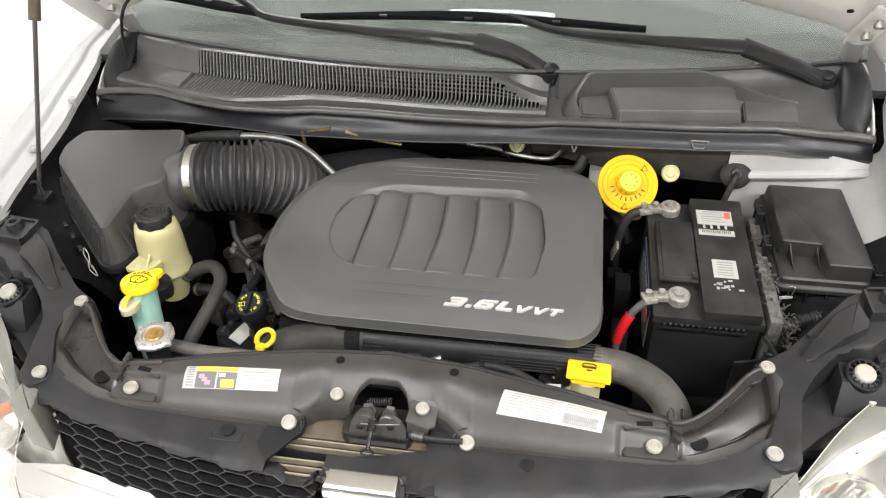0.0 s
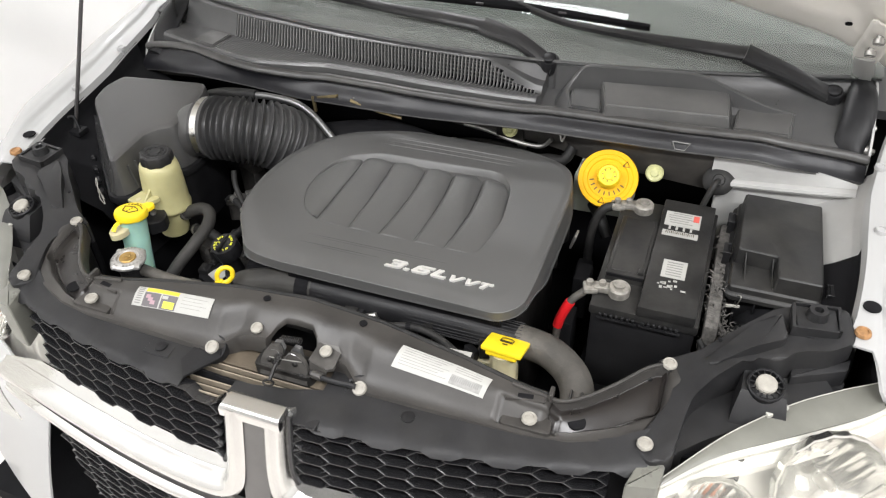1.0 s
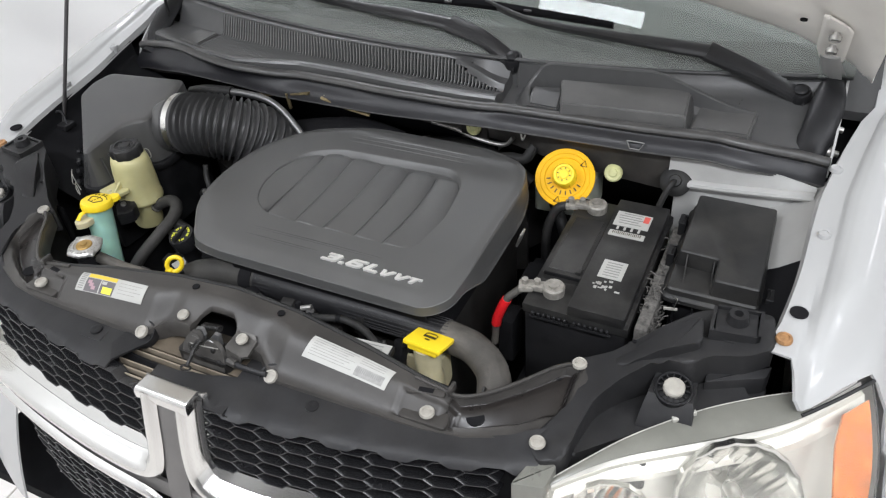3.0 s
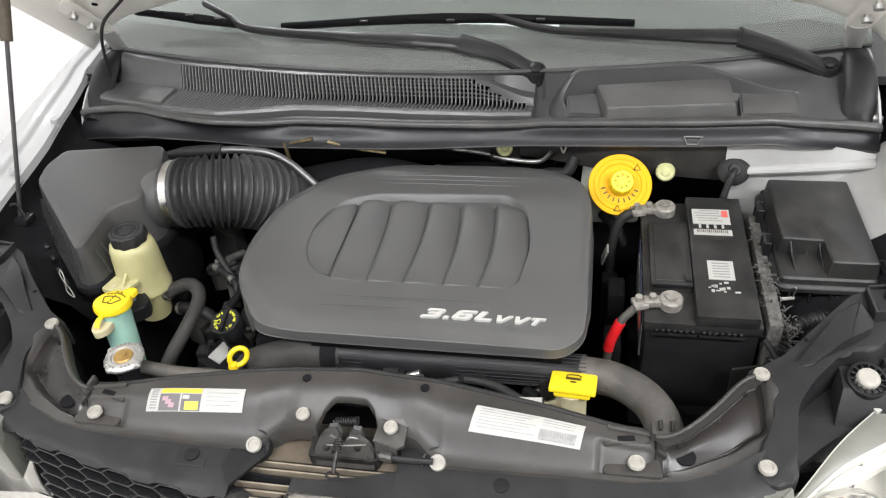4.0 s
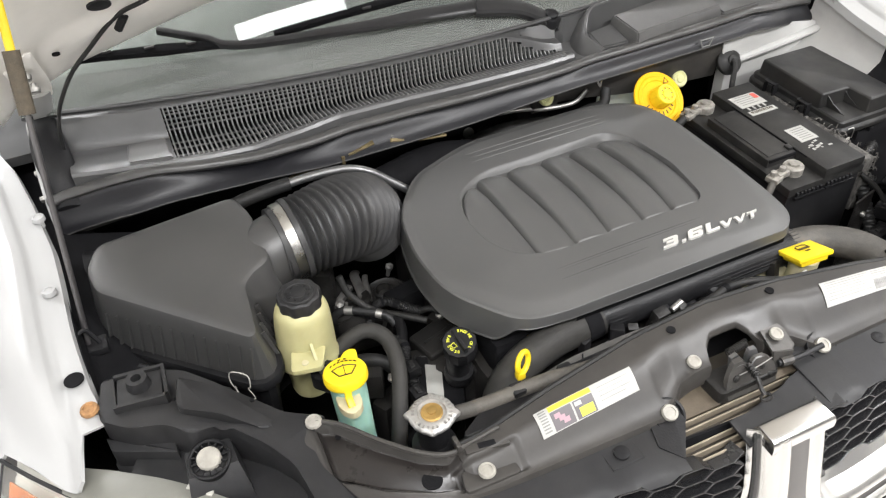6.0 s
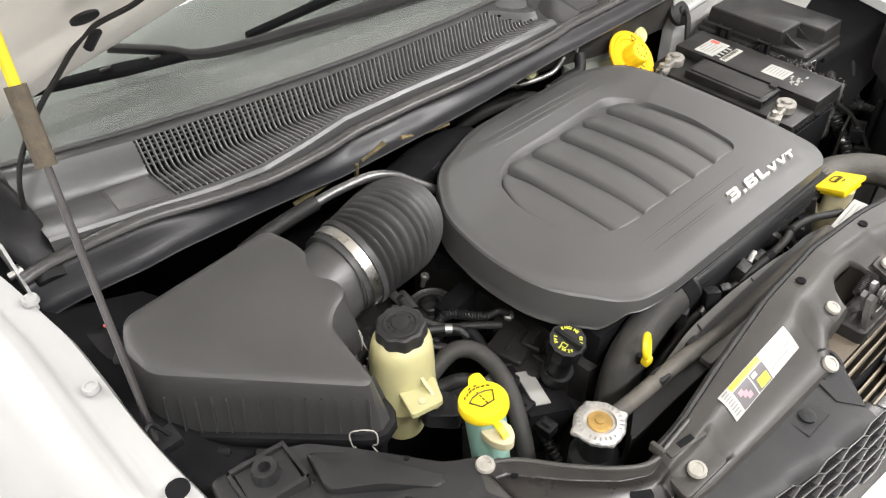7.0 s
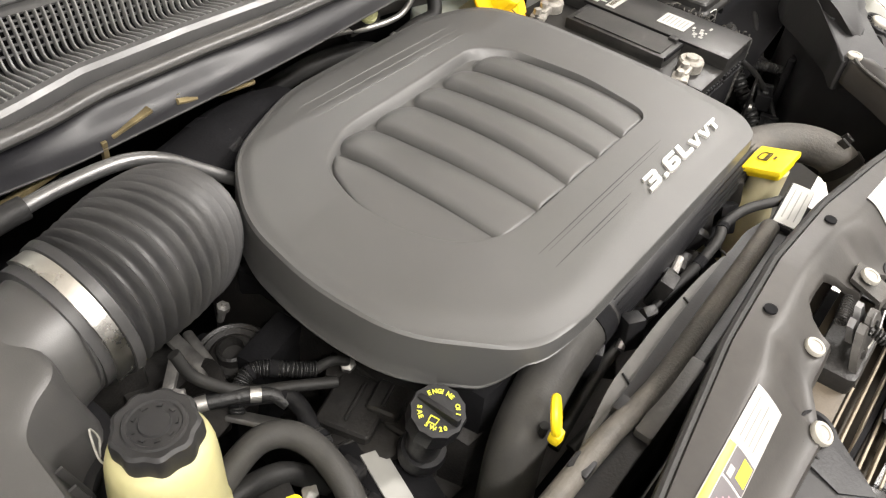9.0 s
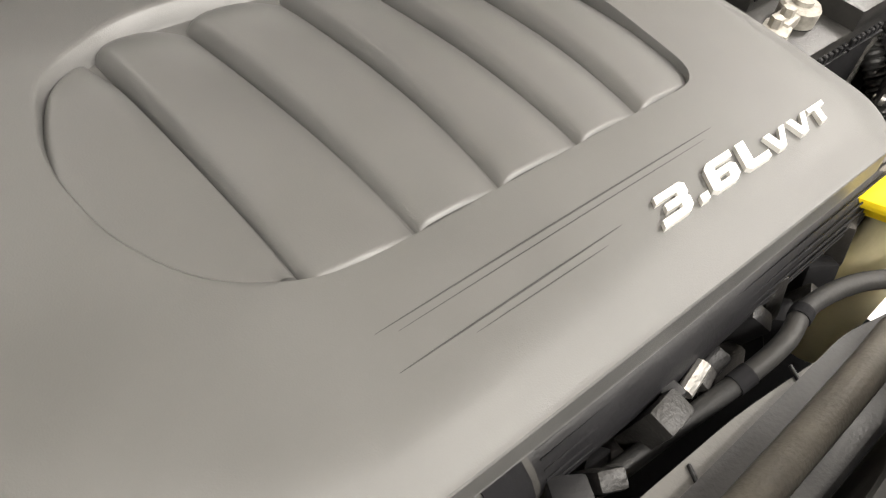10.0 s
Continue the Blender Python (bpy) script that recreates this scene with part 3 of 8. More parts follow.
def prop_rod():
    e = thing("hood_prop_rod", (-0.772, 0.376, 0.91), "thin steel prop rod with brown foam grip and yellow tip", "prop rod")
    a, d = Vector((-0.772, 0.376, 0.908)), Vector((0.035, 0.128, 0.306)).normalized()
    part("rod", tube(bm_new(), [a, a + d * 0.35], 0.0042, 10, smooth=False), ROD, e, "dark steel rod")
    part("foam_grip", tube(bm_new(), [a + d * 0.325, a + d * 0.405], 0.0105, 14, smooth=False), FOAM, e, "brown foam grip")
    part("yellow_tip", tube(bm_new(), [a + d * 0.40, a + d * 0.495], 0.006, 10, smooth=False), YELLOW, e, "bright yellow upper end")
    bm = box(bm_new(), (-0.765, 0.372, 0.905), (0.035, 0.03, 0.012), bev=0.003)
    tube(bm, [(-0.775, 0.36, 0.905), (-0.785, 0.365, 0.93), (-0.770, 0.378, 0.935), (-0.757, 0.372, 0.91)], 0.003, 8)
    part("socket", bm, BLACK, e, "black socket clip")


prop_rod()


# ---- windshield, dash and cowl ----
def glass_base(x):
    return 0.714 + 0.11 * (abs(x) / 0.75) ** 2


def windshield():
    e = thing("windshield", (0, 1.2, 1.05), "tinted windshield with a black border above the cowl", "windshield")

    def f(u, v, d=0.0):
        x = -0.80 + 1.60 * u
        y = glass_base(x) + 0.006 + 1.0 * v
        return Vector((x, y, 1.036 + 0.50 * v + 0.05 * v * v + d))

    g = part("pane", sheet(bm_new(), f, 30, 20, 0.004), WINDSHIELD, e, "tinted glass", angle=80)
    g.visible_shadow = False
    bm = sheet(bm_new(), lambda u, v: f(u, v * 0.075, -0.007), 30, 4, 0.002)
    part("border", bm, GREY_PL, e, "black printed border", angle=80)
    bm = sheet(bm_new(), lambda u, v: Vector((-0.85 + 1.7 * u, 0.80 + 0.9 * v, 0.99 + 0.02 * math.sin(6 * v) + 0.05 * v)), 10, 10, 0.02)
    tagged(part("dashboard", bm, DASH), "dark dashboard top behind the glass", "dashboard")
    # Added black slab stands in for the shaded depth of the cabin.
    bm = bm_new()
    box(bm, (0, 2.0, 1.0), (1.8, 0.05, 1.2))
    tagged(part("cabin_dark_slab", bm, BLACK_DEEP), "black slab standing in for the dark cabin behind the windshield", "cabin", kind="structure")


windshield()

SLAT_X0, SLAT_X1 = -0.578, 0.168
# Same plastic as the cowl; the slats' sheen is put into a paler colour.
SLAT = material("sheen_slat_plastic", (0.15, 0.15, 0.148), 0.30, vary=0.15, bump=0.1, dust=0.2)
RIDGE = [(-0.76, 0.812), (-0.58, 0.762), (-0.51, 0.749), (-0.40, 0.732), (-0.29, 0.716), (-0.16, 0.708), (-0.03, 0.704), (0.06, 0.702), (0.178, 0.690)]
VALLEY = [(-0.76, 0.775), (-0.58, 0.737), (-0.50, 0.724), (-0.43, 0.715), (-0.31, 0.702), (-0.18, 0.697), (-0.05, 0.690), (0.10, 0.683), (0.178, 0.680)]
LIP = [(-0.76, 0.700), (-0.65, 0.672), (-0.57, 0.651), (-0.52, 0.641), (-0.455, 0.633), (-0.37, 0.644), (-0.294, 0.658), (-0.17, 0.656), (-0.05, 0.648), (0.10, 0.645), (0.178, 0.648)]


def vent_section(x):
    """The bent profile of the intake at x, front to back: floor, valley, steep wall, ridge."""
    a, b, c = interp(x, LIP), interp(x, VALLEY), interp(x, RIDGE)
    top = 1.0325 - 0.034 * smooth((x - 0.055) / 0.123)
    return [(a, 0.9965), (a + 0.33 * (b - a), 0.9935), (a + 0.66 * (b - a), 0.9895), (b - 0.006, 0.9868), (b, 0.9872), (b + 0.004, 0.9905),
            (b + 0.25 * (c - b) + 0.003, 0.9905 + 0.25 * (top - 0.9905)), (b + 0.5 * (c - b) + 0.002, 0.9905 + 0.52 * (top - 0.9905)), (b + 0.75 * (c - b) + 0.001, 0.9905 + 0.80 * (top - 0.9905)), (c, top)]


def open_rows(x):
    """How many spans of the profile the slats cover at x."""
    return 9.0 if x < 0.055 else 9.0 - 4.6 * (x - 0.055) / 0.113


def cowl_height(x, y):
    """The lower ground of the panel beyond the intake."""
    yb = glass_base(x)
    return interp(y, [(0.63, 0.972), (0.67, 0.974), (0.72, 0.984), (yb - 0.045, 0.998), (yb - 0.02, 1.008), (yb, 1.034)]) - 0.008 * smooth((x - 0.62) / 0.1)


def cowl_row(x):
    """Points of the panel at x from the seal to the glass."""
    yb = glass_base(x)
    if x < 0.178:
        s = vent_section(x)
        a, c = s[0], s[-1]
        rows = [(a[0] - 0.014, a[1] - 0.050), (a[0] - 0.012, a[1] - 0.005), (a[0] - 0.008, a[1] - 0.0003)] + s
        rows += [(c[0] + 0.3 * (yb - c[0]), c[1] + 0.0015), (c[0] + 0.7 * (yb - c[0]), c[1] + 0.002), (yb + 0.012, 1.036)]
    else:
        y0 = 0.634 + 0.045 * smooth((x - 0.55) / 0.2)
        rows = [(y0 + (yb + 0.012 - y0) * k / 15, cowl_height(x, y0 + (yb + 0.012 - y0) * k / 15)) for k in range(16)]
    return rows


def cowl():
    e = thing("cowl_panel", (0, 0.7, 0.98), "black plastic cowl panel with a long slatted air intake", "cowl panel")
    xs = [-0.742 + 0.164 * k / 20 for k in range(20)] + [SLAT_X0 + (SLAT_X1 - SLAT_X0) * k / 160 for k in range(161)] + [0.172, 0.1779, 0.182] + [0.186 + 0.56 * k / 90 for k in range(91)]
    bm = bm_new()
    grid = [[bm.verts.new((x, y, z)) for y, z in cowl_row(x)] for x in xs]
    for i in range(len(xs) - 1):
        mid = (xs[i] + xs[i + 1]) / 2
        for j in range(15):
            if SLAT_X0 < mid < SLAT_X1 and 3 <= j < 3 + open_rows(mid) - 0.5:
                continue
            bm.faces.new((grid[i][j], grid[i + 1][j], grid[i + 1][j + 1], grid[i][j + 1]))
    bmesh.ops.delete(bm, geom=[v for v in bm.verts if not v.link_faces], context="VERTS")
    bm.normal_update()
    bmesh.ops.solidify(bm, geom=bm.faces[:], thickness=0.0025)
    part("panel", bm, COWL, e, angle=30)
    # Black sheets darken the gaps between the slats in place of shade.
    part("vent_dark_sheet", sheet(bm_new(), lambda u, v: Vector((-0.60 + 0.78 * u, 0.630 + 0.15 * v, 0.965 + 0.01 * v)), 4, 4, 0.004), BLACK_DEEP, e, "black sheet put under the slats to darken their gaps")
    part("vent_dark_back", sheet(bm_new(), lambda u, v: Vector((-0.60 + 0.70 * u, interp(-0.60 + 0.70 * u, RIDGE) + 0.010, 0.965 + 0.06 * v)), 30, 2, 0.003), BLACK_DEEP, e)
    # raised beads along the glass and the ridge
    bead = tube(bm_new(), [(-0.74 + 1.48 * k / 24, glass_base(-0.74 + 1.48 * k / 24) + 0.003, 1.0385) for k in range(25)], 0.004, 8, 2)
    part("rear_bead", bead, COWL, e)
    # intake slats
    count = 92
    for i in range(count):
        x = SLAT_X0 + (SLAT_X1 - SLAT_X0) * (i + 0.5) / count
        sec = vent_section(x)
        last = open_rows(x)
        pts = [Vector((0, y, z)) for y, z in sec[:int(last) + 1]]
        if last < 9:
            k = int(last)
            pts.append(Vector((0, *sec[k])).lerp(Vector((0, *sec[k + 1])), last - k))
        rings = []
        for k, p in enumerate(pts):
            t = (pts[min(k + 1, len(pts) - 1)] - pts[max(k - 1, 0)]).normalized()
            nrm = Vector((0, -t.z, t.y))
            rings.append([p + Vector((sx, 0, 0)) + nrm * d for sx, d in ((-0.0008, -0.007), (0.0008, -0.007), (0.0014, -0.0005), (0.0008, 0.0010), (-0.0008, 0.0010), (-0.0014, -0.0005))])
        place("slat", mesh_of("slat", loft(bm_new(), rings), SLAT), pose(x, 0, 0), e)
    for k, w in ((0, 0.55), (1, 0.6), (2, 0.6), (5, 0.9), (6, 0.6), (7, 0.3), (7, 0.95), (8, 0.55)):
        pts = []
        for i in range(41):
            x = SLAT_X0 + (SLAT_X1 - SLAT_X0) * i / 40
            if k + w > open_rows(x):
                break
            s = vent_section(x)
            y, z = s[k][0] + (s[k + 1][0] - s[k][0]) * w, s[k][1] + (s[k + 1][1] - s[k][1]) * w
            pts.append((x, y + (0.005 if k > 4 else 0.0), z - 0.005))
        part("cross_bar", tube(bm_new(), pts, 0.0015, 6, 1), COWL, e)
    # raised access cover
    bm = bm_new()
    top = [(0.315, 0.630, 1.012), (0.540, 0.662, 1.006), (0.533, 0.738, 1.019), (0.297, 0.688, 1.029)]
    lo = [(0.312, 0.622, 0.972), (0.548, 0.652, 0.970), (0.548, 0.748, 0.985), (0.290, 0.700, 0.985)]
    step = [(0.316, 0.628, 1.007), (0.542, 0.659, 1.001), (0.536, 0.742, 1.013), (0.295, 0.692, 1.024)]
    t = bm_new()
    loft(t, [[Vector(p) for p in lo], [Vector(p) for p in step], [Vector(p) for p in top]])
    bmesh.ops.bevel(t, geom=t.edges[:], offset=0.0025, segments=2, affect="EDGES")
    merge(bm, t)
    part("access_cover", bm, COWL_SHEEN, e, "raised rectangular cover, lightly dusty, its top sheen put into the colour")
    # rim standing round the trough behind the cover
    rim = spline([(0.247, 0.640, 0.990), (0.232, 0.680, 1.006), (0.240, 0.700, 1.024), (0.258, 0.713, 1.044), (0.300, 0.716, 1.048), (0.38, 0.722, 1.050), (0.455, 0.730, 1.050), (0.485, 0.735, 1.044), (0.53, 0.735, 1.028), (0.60, 0.730, 1.006), (0.66, 0.740, 0.990)], 6)
    bm = bm_new()
    rings = []
    for k, p in enumerate(rim):
        t = (rim[min(k + 1, len(rim) - 1)] - rim[max(k - 1, 0)]).normalized()
        out = Vector((-t.y, t.x, 0)).normalized()
        g = 0.965
        rings.append([Vector((p.x, p.y, g)) - out * 0.012, p - out * 0.0035 + Vector((0, 0, -0.002)), p - out * 0.001, p + out * 0.003, p + out * 0.006 + Vector((0, 0, -0.003)), Vector((p.x, p.y, max(g, p.z - 0.035))) + out * 0.028, Vector((p.x, p.y, g - 0.01)) + out * 0.03])
    loft(bm, rings)
    part("raised_rim", bm, COWL, e, angle=30)
    bm = bm_new()
    t = bm_new()
    loft(t, [[Vector(p) for p in ((0.232, 0.640, 0.965), (0.308, 0.640, 0.965), (0.300, 0.700, 0.985), (0.232, 0.690, 0.985))],
             [Vector(p) for p in ((0.246, 0.643, 0.992), (0.306, 0.641, 0.992), (0.299, 0.695, 1.010), (0.240, 0.690, 1.006))]])
    bmesh.ops.bevel(t, geom=t.edges[:], offset=0.003, segments=2, affect="EDGES")
    merge(bm, t)
    part("side_step", bm, COWL, e)
    t = bm_new()
    loft(t, [[Vector(p) for p in ((0.550, 0.655, 0.960), (0.66, 0.664, 0.960), (0.664, 0.755, 0.975), (0.552, 0.745, 0.975))],
             [Vector(p) for p in ((0.553, 0.660, 0.986), (0.652, 0.668, 0.984), (0.656, 0.748, 0.993), (0.556, 0.738, 0.995))]])
    bmesh.ops.bevel(t, geom=t.edges[:], offset=0.003, segments=2, affect="EDGES")
    part("side_step", t, COWL_SHEEN, e)
    t = bm_new()
    loft(t, [[Vector(p) for p in ((-0.658, 0.668, 0.980), (-0.579, 0.648, 0.980), (-0.582, 0.733, 0.980), (-0.652, 0.744, 0.980))],
             [Vector(p) for p in ((-0.652, 0.672, 0.9985), (-0.583, 0.653, 1.0005), (-0.586, 0.729, 0.9945), (-0.646, 0.740, 0.9925))]])
    bmesh.ops.bevel(t, geom=t.edges[:], offset=0.002, segments=2, affect="EDGES")
    part("side_step", t, COWL_SHEEN, e)
    for s in (-1, 1):
        bm = bm_new()
        tube(bm, [(s * 0.768, 0.84, 1.02), (s * 0.768, 0.79, 1.018), (s * 0.764, 0.73, 0.992), (s * 0.756, 0.69, 0.962), (s * 0.76, 0.66, 0.950)], 0.027, 14, 6, radius=lambda k: 0.75 + 0.35 * math.sin(math.pi * k), flat=0.55)
        part("end_boot", bm, BLACK, e, "black rubber end boot")


cowl()

BAND_TOP = [(-0.80, 0.958), (-0.70, 0.980), (-0.62, 0.992), (-0.46, 0.984), (-0.34, 0.974), (-0.11, 0.975), (0.2, 0.980), (0.47, 0.985), (0.61, 0.992), (0.67, 0.982), (0.80, 0.955)]


# Same rubber as the face; the beads' edge highlight is a paler colour.
SEAL_BEAD = material("pale_highlight_bead", (0.045, 0.044, 0.043), 0.34, vary=0.2, bump=0.08, dust=0.3, dust_color=(0.11, 0.105, 0.095), spec=0.6)


SEAL_FACE = material("seal_rubber", (0.009, 0.009, 0.011), 0.40, vary=0.2, bump=0.05, dust=0.06, dust_color=(0.06, 0.06, 0.06), spec=0.5)


def weatherstrip():
    e = thing("hood_seal", (0, 0.615, 0.94), "black rubber hood seal along the cowl", "seal")

    def crest(x):
        k = 0.035 * smooth((abs(x) - 0.62) / 0.18)
        left = interp(x, LIP) - 0.024
        return (left if x < 0.15 else left + (0.630 + k - left) * smooth((x - 0.15) / 0.06)), 0.606 + k

    def f(u, v):
        x = -0.79 + 1.58 * u
        z = interp(x, BAND_TOP)
        a, b = crest(x)
        return Vector((x, a + (b - a) * smooth(v * 1.3) + 0.006 * math.sin(3 * v), z - 0.005 - (0.038 - 0.010 * smooth((x + 0.1) / 0.3)) * v))

    part("face", sheet(bm_new(), f, 80, 8, 0.004), SEAL_FACE, e, angle=60)
    xs = [-0.79 + 1.58 * i / 50 for i in range(51)]
    bm = tube(bm_new(), [(x, crest(x)[0], interp(x, BAND_TOP) + 0.001) for x in xs], 0.0105, 12, 2, flat=0.8)
    part("top_bead", bm, SEAL_BEAD, e, "rounded rubber bead")
    bm = tube(bm_new(), [(x, crest(x)[1], interp(x, BAND_TOP) - 0.044 + 0.010 * smooth((x + 0.1) / 0.3)) for x in xs], 0.0024, 6, 3)
    part("lower_bead", bm, SEAL_BEAD, e)
    t = tube(bm_new(), [(0.452, 0.603, 0.972), (0.484, 0.603, 0.972), (0.476, 0.602, 0.957), (0.458, 0.602, 0.957), (0.452, 0.603, 0.972)], 0.0012, 6, smooth=False)
    part("arrow_mark", t, LABEL_GREY, e, "small moulded triangle mark")


weatherstrip()


def strap(bm, pts, width, thick):
    """A flat arm along pts, lying with the slope of the glass; width(k) along the way."""
    path = spline(pts, 8)
    rings = []
    for i, p in enumerate(path):
        t = (path[min(i + 1, len(path) - 1)] - path[max(i - 1, 0)]).normalized()
        side = t.cross(Vector((0, -0.447, 0.894))).normalized()
        nrm = side.cross(t)
        w = width(i / (len(path) - 1)) / 2
        rings.append([p + side * w * a + nrm * thick * b for a, b in ((-1, -0.5), (-1, 0.1), (-0.75, 0.42), (-0.3, 0.52), (0.3, 0.52), (0.75, 0.42), (1, 0.1), (1, -0.5))])
    return loft(bm, rings)


def wiper(pivot, lift, bend, run_pts, blade_pts):
    e = thing("windshield_wiper", pivot, "black wiper arm and blade resting on the windshield", "wiper", "windshield wipers")
    p, b = Vector(pivot), Vector(bend)
    part("arm", strap(bm_new(), [p + (p - b).normalized() * 0.012, p, Vector(lift), b], lambda k: 0.040 - 0.008 * math.sin(math.pi * k), 0.016), WIPER, e)
    part("rod", strap(bm_new(), [b.lerp(Vector(lift), 0.05)] + [Vector(q) for q in run_pts], lambda k: 0.030 - 0.018 * smooth(k * 1.3), 0.011), WIPER, e)
    bm = lathe(bm_new(), [(0.0195, -0.02), (0.0195, 0.010), (0.017, 0.014), (0.014, 0.014), (0.013, 0.012), (0.0005, 0.012)], facing(pivot, (0, -0.35, 1)), 20)
    hub = part("hub", bm, BLACK, e)
    bm = lathe(bm_new(), [(0.013, 0.012), (0.0125, 0.018), (0.009, 0.0205), (0.0005, 0.021)], facing(pivot, (0, -0.35, 1)), 18)
    part("cap", bm, BLACK, hub, "round pivot cap")
    pts = [Vector(q) for q in blade_pts]
    blade = part("blade", strap(bm_new(), pts, lambda k: 0.022 - 0.012 * abs(2 * k - 1), 0.010), BLACK_DEEP, e)
    part("rubber_edge", tube(bm_new(), [q + Vector((0, 0.004, -0.008)) for q in pts], 0.003, 6, 6), RUBBER, blade)
    for k in range(1, 4):
        q = pts[0].lerp(pts[-1], k / 4)
        part("clip", box(bm_new(), (q.x, q.y, q.z + 0.008), (0.016, 0.004, 0.004), bev=0.001), ROD, blade, "small worn clip")


wiper((0.179, 0.734, 1.028), (0.110, 0.742, 1.066), (0.028, 0.762, 1.080), [(-0.09, 0.770, 1.084), (-0.20, 0.775, 1.087), (-0.41, 0.795, 1.096), (-0.47, 0.825, 1.110), (-0.54, 0.862, 1.126)],
      [(-0.425, 0.806, 1.097), (-0.54, 0.826, 1.106), (-0.70, 0.846, 1.116)])
wiper((0.718, 0.800, 1.006), (0.650, 0.780, 1.046), (0.547, 0.780, 1.082), [(0.45, 0.780, 1.084), (0.34, 0.783, 1.087), (0.20, 0.792, 1.092), (0.085, 0.822, 1.108)],
      [(-0.35, 0.804, 1.098), (0.0, 0.818, 1.106), (0.36, 0.806, 1.098)])


# ---- bulkhead and the dark depth of the bay ----
def bay():
    bm = box(bm_new(), (0, 0.94, 0.62), (1.6, 0.04, 0.72))
    fw = tagged(part("bulkhead", bm, BLACK_DEEP), "dark steel bulkhead behind the engine", "bulkhead", kind="structure")
    bm = box(bm_new(), (0, 0.4, 0.30), (1.62, 1.12, 0.04))
    tagged(part("undertray", bm, BLACK_DEEP), "black undertray below the engine", "undertray", kind="structure")
    bm = lathe(bm_new(), [(0.0005, 0), (0.014, 0), (0.014, 0.004), (0.0005, 0.005)], facing((0.077, 0.915, 0.696), (0, -1, 0.2)), 16)
    part("plug", bm, LABEL, fw, "pale round plug")
    # black splash panels that close the bay beside the radiator
    for k in (-1, 1):
        bm = box(bm_new(), (k * 0.555, -0.005, 0.585), (0.19, 0.012, 0.55), Matrix.Rotation(k * 0.25, 4, "Z"), 0.003, 1)
        tagged(part("splash_panel", bm, BLACK_DEEP), "black plastic splash panel beside the radiator", "panel", kind="structure")
        bm = box(bm_new(), (k * 0.815, 0.60, 0.575), (0.012, 0.84, 0.58), bev=0.003, seg=1)
        tagged(part("wheelhouse_liner", bm, BLACK_DEEP), "black plastic wheelhouse liner inside the fender", "liner", kind="structure")
        bm = box(bm_new(), (k * 0.72, 0.19, 0.560), (0.20, 0.012, 0.55), bev=0.003, seg=1)
        tagged(part("splash_panel", bm, BLACK_DEEP), "black plastic splash panel behind the headlight", "panel", kind="structure")
    # plenum lip under the seal
    e = thing("plenum_panel", (0, 0.645, 0.9), "dark grey steel plenum panel with pale round plugs", "panel", kind="structure")

    def low(x):
        return interp(x, [(-0.78, 0.90), (-0.5, 0.915), (-0.2, 0.926), (-0.08, 0.908), (0.05, 0.892), (0.2, 0.886), (0.26, 0.882), (0.36, 0.874), (0.53, 0.862), (0.56, 0.865), (0.60, 0.90), (0.78, 0.91)])

    def f(u, v):
        x = -0.78 + 1.31 * u
        z1, z0 = interp(x, BAND_TOP) - 0.03, low(x)
        return Vector((x, 0.652 - 0.028 * smooth((x - 0.15) / 0.2) + 0.012 * v * v, z1 + (z0 - z1) * v))

    def g(u, v):
        x = 0.531 + 0.25 * u
        z1 = interp(x, BAND_TOP) - 0.03
        return Vector((x, 0.626 - 0.010 * v, z1 + (0.895 + 0.02 * u - z1) * v))

    part("panel", sheet(bm_new(), f, 80, 8, 0.004), PLENUM, e, angle=60)
    part("white_panel", sheet(bm_new(), g, 16, 6, 0.004), APRON, e, "dusty white painted panel under the seal", angle=60)
    for x, y, z, r in ((0.124, 0.648, 0.912, 0.016), (0.428, 0.620, 0.885, 0.0175)):
        bm = lathe(bm_new(), [(r, -0.002), (r, 0.003), (r * 0.85, 0.006), (r * 0.5, 0.004), (r * 0.4, 0.006), (0.0005, 0.006)], facing((x, y, z), (0, -0.85, 0.5)), 22)
        part("plug", bm, MARK_PALE, e, "pale yellow plastic plug")
    bm = box(bm_new(), (0.123, 0.655, 0.905), (0.06, 0.012, 0.045), bev=0.004)
    part("tab", bm, GREASY, e)
    bm = lathe(bm_new(), [(0.028, -0.006), (0.029, 0.004), (0.022, 0.010), (0.012, 0.012), (0.010, 0.016), (0.0005, 0.016)], facing((0.547, 0.612, 0.898), (0, -0.8, 0.6)), 24)
    part("grommet", bm, RUBBER, e, "black rubber grommet")
    bm = tube(bm_new(), [(0.547, 0.602, 0.905), (0.540, 0.585, 0.90), (0.528, 0.57, 0.86), (0.525, 0.56, 0.82)], 0.006, 8)
    part("cable", bm, RUBBER, e)
    # white cross rail at the rear of the right apron
    bm = tube(bm_new(), [(0.565, 0.612, 0.898), (0.66, 0.612, 0.905), (0.78, 0.612, 0.918)], 0.011, 10, 6, flat=0.75)
    part("white_rail", bm, APRON, e, "dusty white painted rail")
    bm = box(bm_new(), (0.66, 0.63, 0.80), (0.23, 0.03, 0.20), bev=0.006)
    part("tower_wall", bm, APRON, e, "dusty white painted sheet metal")
    bm = box(bm_new(), (0.800, 0.475, 0.790), (0.016, 0.30, 0.17), Matrix.Rotation(-0.12, 4, "Y"), bev=0.006)
    part("side_wall", bm, APRON, e, "dusty white painted sheet metal")


MARK_PALE = material("pale_yellow_plug", (0.52, 0.52, 0.26), 0.5, vary=0.2, scale=60, bump=0.1)
bay()


